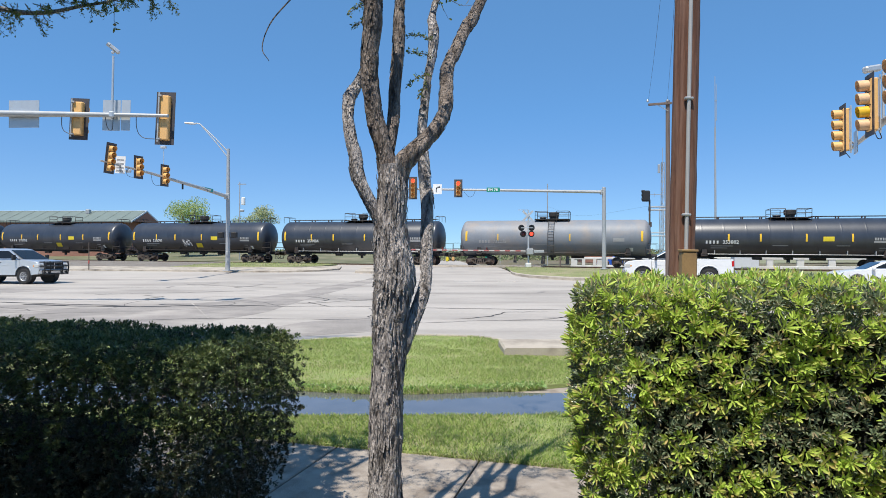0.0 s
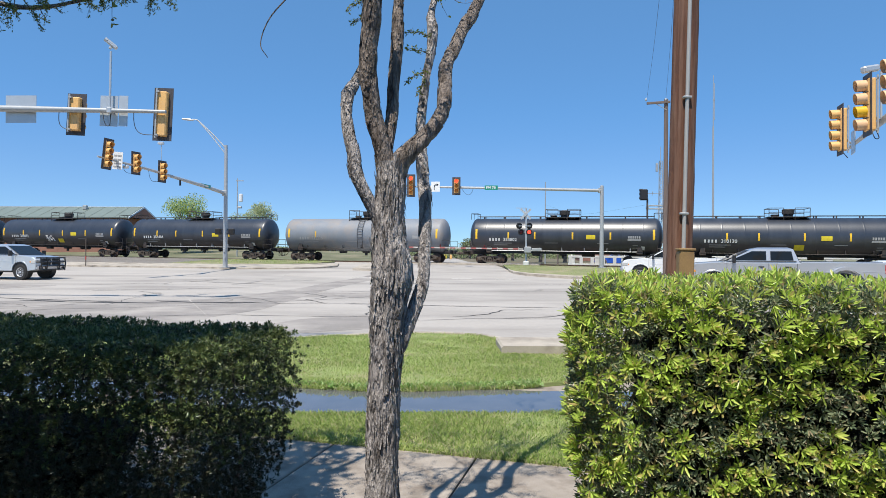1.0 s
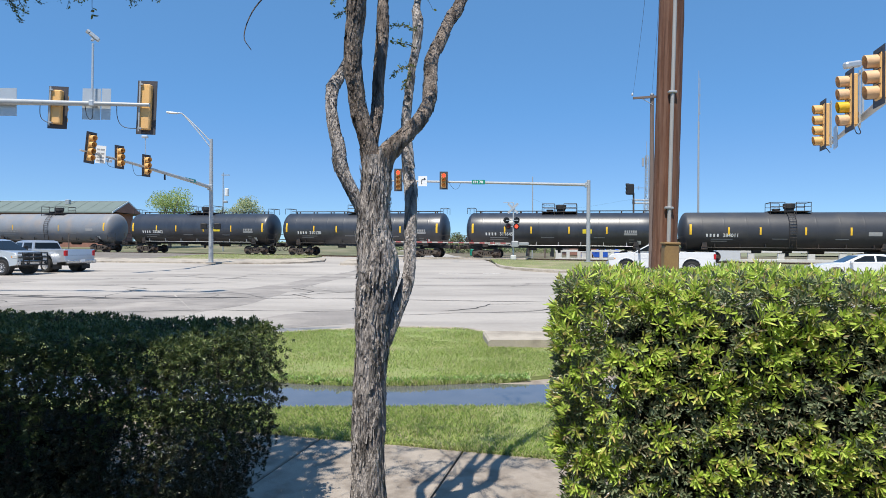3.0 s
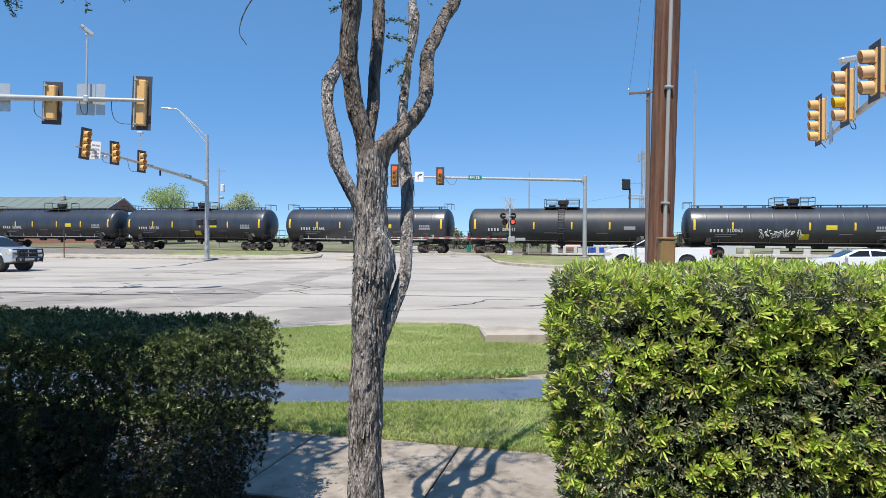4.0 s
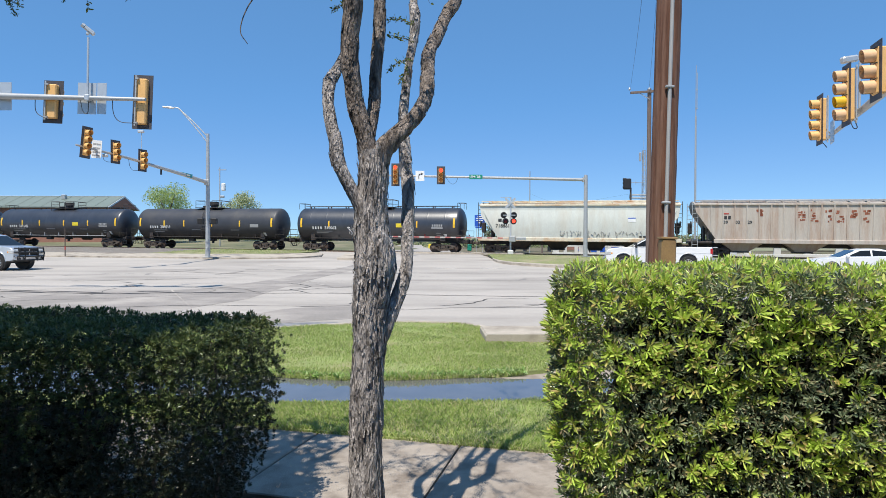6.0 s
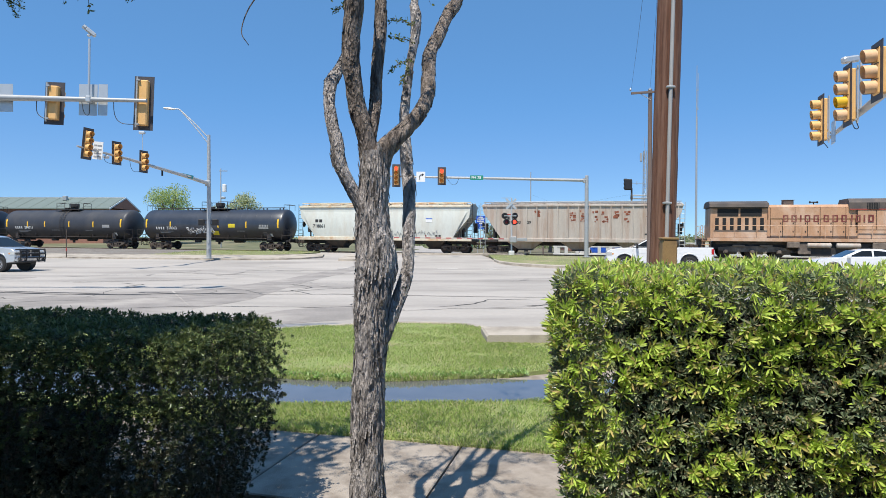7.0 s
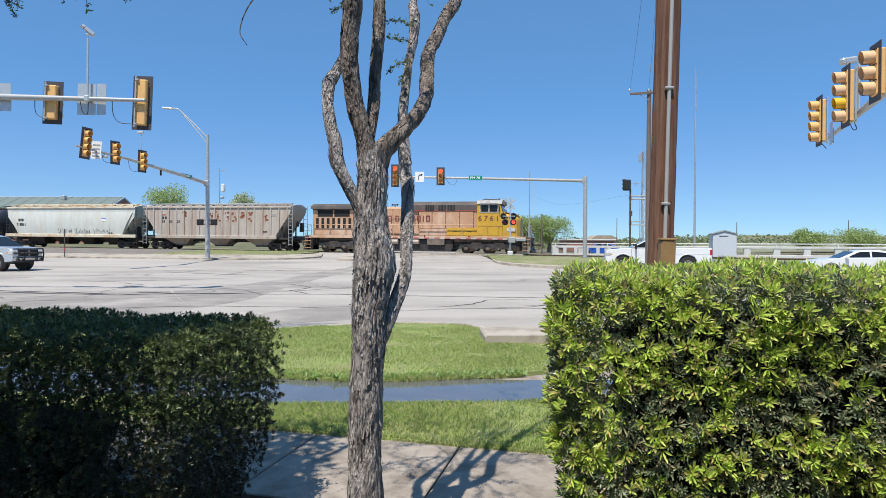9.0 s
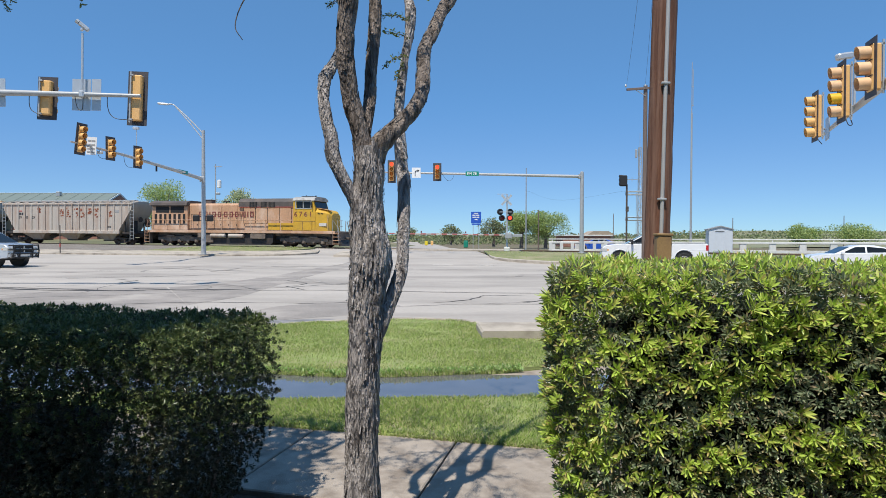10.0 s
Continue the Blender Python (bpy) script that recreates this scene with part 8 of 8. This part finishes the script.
    part("rear_window", Geo().add([(cab0 + 0.02, -half + 0.16, z0 + 0.1), (cab0 + 0.02, half - 0.16, z0 + 0.1), (cab0 + 0.17, half - 0.27, z1 - 0.14), (cab0 + 0.17, -half + 0.27, z1 - 0.14)], [(0, 1, 2, 3)]), M_GLASS, cab, smooth=0, m=pose(-0.012, 0, 0))
    part("bed_floor", Geo().box((xr + cab0) / 2, 0, 1.365, cab0 - xr - 0.25, 1.6, 0.012), M_TRIM, body)
    part("rear_bumper", Geo().box(xr - 0.1, 0, 0.62, 0.22, 1.9, 0.2, 0.04), M_CHROME, body)
    part("front_bumper", Geo().box(xf + 0.04, 0, 0.66, 0.22, 1.9, 0.28, 0.06), M_CHROME, body)
    part("number_plate", Geo().box(xr - 0.22, 0, 0.68, 0.01, 0.3, 0.15), M_SIGNWHITE, body)
    part("tailgate_line", Geo().box(xr - 0.004, 0, 1.0, 0.006, 1.5, 0.015), M_TRIM, body)
    gr = part("grille", Geo().box(xf + 0.02, 0, 0.98, 0.08, 1.15, 0.36, 0.03), M_TRIM if guard else M_CHROME, body)
    part("grille_bar", Geo().box(xf + 0.06, 0, 1.0, 0.03, 1.1, 0.05).box(xf + 0.06, 0, 0.98, 0.03, 0.06, 0.34), M_CHROME, gr)
    if guard:
        g = Geo()
        for y in (-0.82, -0.42, 0.42, 0.82):
            g.tube([(xf + 0.18, y, 0.5), (xf + 0.24, y, 0.9), (xf + 0.18, y, 1.24)], 0.035, 8)
        for z in (0.55, 0.75, 0.97, 1.2):
            g.tube([(xf + 0.02, -0.95, z), (xf + 0.22, -0.8, z), (xf + 0.22, 0.8, z), (xf + 0.02, 0.95, z)], 0.035, 8)
        part("grille_guard", g, M_TRIM, v, "black steel grille guard")
    part("underbody", Geo().box(L / 2 - 1.4, 0, 0.5, L - 0.9, 1.3, 0.24, 0.05), M_TRIM, v)
    part("antenna", Geo().tube([(cab1 + 0.5, -0.75, 1.28), (cab1 + 0.42, -0.78, 1.75)], 0.006, 4), M_TRIM, v)
    return v


def sedan(name, paint, label):
    """A four-door saloon heading to -x; origin under its middle."""
    v = thing(name, pose(0, 0, 0), label, "car")
    half, r = 0.9, 0.33
    prof = [(-2.35, 0.35), (-1.8, 0.3)] + arch(-1.4, 0.4, r + 0.04) + [(-0.95, 0.25), (0.95, 0.25)] + arch(1.4, 0.4, r + 0.04) + [(1.9, 0.32), (2.4, 0.4), (2.42, 0.8), (2.3, 1.0), (1.6, 1.05), (-0.9, 0.98), (-1.9, 0.86), (-2.3, 0.7)]
    body = part("body", side_shell(Geo(), prof, half), paint, v, smooth=30)
    top = [(-1.05, 0.93), (-0.35, 1.28), (0.1, 1.37), (0.7, 1.37), (1.25, 1.25), (1.95, 1.03)]
    rings = []
    for y, k in ((-half + 0.06, 0.95), (-half + 0.2, 0.985), (-half + 0.4, 1.0), (half - 0.4, 1.0), (half - 0.2, 0.985), (half - 0.06, 0.95)):
        kk = {0.95: 0.0, 0.985: 0.9, 1.0: 1.0}[k]
        rings.append([(x, y, 0.95 + (z - 0.95) * kk) for x, z in top] + [(1.95, y, 0.9), (-1.05, y, 0.9)])
    cab = part("cabin", Geo().loft(rings), paint, v, smooth=60)
    for s in (-1, 1):
        yb, yt = s * (half - 0.045), s * (half - 0.175)
        for pts in (((-0.75, 1.0), (0.25, 1.0), (0.25, 1.29), (-0.15, 1.28)), ((0.33, 1.0), (1.5, 1.04), (1.05, 1.23), (0.33, 1.30))):
            part("side_window", Geo().add([(x, yb if z < 1.1 else yt, z) for x, z in pts], [(0, 1, 2, 3)]), M_GLASS, cab, smooth=0)
        part("mirror", Geo().box(-0.75, s * (half + 0.08), 1.0, 0.14, 0.2, 0.13, 0.03), paint, cab)
        part("window_trim", Geo().tube([(-0.78, s * (half - 0.05), 0.995), (1.55, s * (half - 0.05), 1.02)], 0.012, 4), M_CHROME, cab)
        part("head_lamp", Geo().box(-2.2, s * 0.68, 0.68, 0.25, 0.35, 0.14, 0.04), M_HEAD, body)
        part("tail_lamp", Geo().box(2.33, s * 0.68, 0.82, 0.16, 0.36, 0.16, 0.03), M_TAIL, body)
        for x in (-1.4, 1.4):
            wheel(v, x, s * (half - 0.11), r, 0.22, M_RIM)
    for a, b in (((-1.0, 0.97), (-0.36, 1.295)), ((1.9, 1.06), (1.27, 1.265))):
        part("screen", Geo().add([(a[0], -half + 0.2, a[1]), (a[0], half - 0.2, a[1]), (b[0], half - 0.3, b[1]), (b[0], -half + 0.3, b[1])], [(0, 1, 2, 3)]), M_GLASS, cab, smooth=0)
    return v


ram = pickup("pickup_truck", M_CARPALE, "pale silver pickup truck with black grille guard", L=5.9, wb=3.57, guard=True)
fx, fy = xy(-31.35 - 3.57, 26.4)
ram.matrix_basis = pose(fx, fy, zxy(fx, fy), 0, 0, ANG + 5)
titan = pickup("pickup_truck", M_CARWHITE, "white pickup truck waiting behind the hedge", L=5.8, wb=3.55, H=1.93)
tx, ty = 14.0, 35.7
titan.matrix_basis = pose(tx, ty, zxy(tx, ty), 0, 0, ANG + 180)
sd = sedan("car", M_CARWHITE, "white saloon car waiting in the road")
sd.matrix_basis = pose(19.88, 29.6, zxy(19.88, 29.6) - 0.012, 0, 0, ANG)
dually = pickup("pickup_truck", M_CARSILVER, "silver long-bed pickup truck driving past", L=6.6, wb=4.3, dual=True, H=1.88)
bl = sedan("car", M_SIGNBLUE, "blue car parked beyond the railway")
bl.matrix_basis = pose(17.2, 68.5, 0.35, 0, 0, ANG)

# rear axle of the driving pickup: time, u, v
DRIVE = [(0.0, 28.0, 25.0), (0.5, 18.2, 25.3), (1.0, 7.9, 25.7), (1.6, -3.0, 26.5), (1.8, -6.7, 26.8), (2.3, -16.4, 28.0), (2.7, -25.0, 29.2), (3.3, -38, 30.6), (4.0, -53, 31.8), (5.0, -74, 33.0), (10.0, -150, 34.0)]


def drive_rows():
    rows = []
    for i, (t, u, v) in enumerate(DRIVE):
        a, b = DRIVE[max(i - 1, 0)], DRIVE[min(i + 1, len(DRIVE) - 1)]
        h = math.degrees(math.atan2(b[2] - a[2], b[1] - a[1]))
        x, y = xy(u, v)
        rows.append((t, pose(x, y, zxy(x, y), 0, 0, ANG + h)))
    return rows


ROAD_ROWS = [(dually, drive_rows())]

# ---- overhanging tree: twigs in view, unseen crown added to shade the left hedge ----
ot = thing("tree", pose(-5.2, -0.6, 0), "overhanging tree with fine drooping leafy twigs", "tree")
OINV = Matrix.Translation((5.2, 0.6, 0))
part("trunk", Geo().tube(smooth_line([(0, 0, -0.05), (0.1, 0.1, 1.5), (0.0, 0.2, 2.6), (0.3, 0.4, 3.6)], 8), list(np.linspace(0.17, 0.1, 25)), 18, rough=0.12), M_BARK, ot, smooth=70)
for i_, q in enumerate(([(0.2, 0.3, 3.0), (0.9, 1.8, 3.4), (1.7, 3.3, 3.35), (2.35, 4.15, 3.10), (2.9, 4.25, 3.14), (3.3, 4.3, 3.27)], [(0.2, 0.3, 3.2), (1.4, 0.8, 4.1), (2.8, 1.3, 4.6)], [(0.2, 0.3, 3.2), (-0.6, 1.2, 4.2), (-1.2, 2.0, 4.6)], [(0.2, 0.4, 3.4), (1.0, -0.4, 4.3), (1.8, -0.6, 4.8)], [(0.2, 0.4, 3.3), (1.6, 1.2, 3.75), (2.6, 2.2, 3.7), (3.45, 3.15, 3.65), (3.9, 3.95, 3.62), (4.15, 4.5, 3.7)])):
    part("limb", Geo().tube(smooth_line(q, 8), list(np.linspace(0.06 if i_ else 0.035, 0.008 if i_ else 0.003, 8 * (len(q) - 1) + 1)), 10, rough=0.1), M_BARK, ot, smooth=70)
starts = []
rnd_o = random.Random(77)
for k in range(26):
    t = k / 25
    starts.append(((-2.95 + 1.05 * t, 3.52 + 0.2 * t, 3.11 + 0.13 * t * t), (0.55 + rnd_o.uniform(-0.5, 0.4), rnd_o.uniform(-0.5, 0.5), rnd_o.uniform(-0.8, 0.2)), rnd_o.uniform(0.07, 0.17), 0.003))
twigs(14, starts, ot, OINV, leafy=4, droop=0.4, size=0.016, depth=1)
gl = Geo()
for k in range(22500):
    c = Vector((rnd_o.uniform(-8.6, -1.8) if k < 18500 else rnd_o.uniform(-3.0, -1.6), rnd_o.uniform(-0.8, 3.1), 0))
    c.z = 4.6 + 0.9 * noise.noise(Vector((c.x * 0.9, c.y * 0.9, 3))) + rnd_o.uniform(-0.5, 0.7)
    if c.x < -4.4 and rnd_o.random() < 0.45:
        continue
    # the crown ends so that the sun still reaches the corner of the hedge
    if uv(c.x + 0.175 * (c.z - 1.2), c.y + 0.455 * (c.z - 1.2))[0] > -1.99 + rnd_o.uniform(-0.08, 0.05):
        continue
    if noise.noise(Vector((c.x * 1.7, c.y * 1.7, 9))) < -0.6:
        continue
    leaf_faces(gl, OINV @ c, rand_unit(rnd_o), rand_unit(rnd_o), rnd_o.uniform(0.08, 0.15), rnd_o.uniform(0.04, 0.065))
# unseen outer sprays, added for their dappled shade on the pavement
for k in range(1500):
    gx_, gy_, z = rnd_o.uniform(-2.6, -0.72), rnd_o.uniform(3.6, 4.42), rnd_o.uniform(4.0, 4.8)
    if noise.noise(Vector((gx_ * 4.5, gy_ * 6, 21))) < -0.12 or gx_ > -0.85 - 0.9 * (gy_ - 3.7) + rnd_o.uniform(-0.1, 0.15):
        continue
    leaf_faces(gl, OINV @ Vector((gx_ - 0.175 * z, gy_ - 0.455 * z, z)), rand_unit(rnd_o), rand_unit(rnd_o), rnd_o.uniform(0.06, 0.11), rnd_o.uniform(0.03, 0.05))
part("crown", gl, M_LEAF_TREE, ot, smooth=0)

# unseen wall added behind the eye to hold skylight off the hedge fronts
tagged(part("skylight_blocker", Geo().box(0, -0.15, 2.0, 60, 0.3, 4.2), M_BACKWALL, m=pose(*xy(0, -3.2), 0, 0, 0, ANG)), "unseen brown wall that blocks skylight", "wall", "", "structure")


# ---- what moves ----
def motions():
    times = [0, 1 / 30] + [0.5 * i for i in range(1, 20)] + [10 - 1 / 30, 10]
    for ob, s5 in TRAIN:
        rows = []
        for t in times:
            s = s5 + TRAIN_SPEED * (t - 5)
            x, y = xy(s, TRACK_V)
            rows.append((t, pose(x, y, rail_z(s), 0, 0, ANG) @ pose(0, 0, 0, 0, 0.458, 0)))
        walk(ob, rows)
    # wheels roll with the train
    for w, a, r in WHEELS:
        step = math.degrees(TRAIN_SPEED / FPS / r)
        sc = w.scale.copy()
        walk(w, [(i / FPS, pose(a, 0, r, 0, step * i, 0)) for i in range(301)])
        w.scale = sc
    # the silver pickup drives past
    for ob, rows in ROAD_ROWS:
        walk(ob, rows)


motions()
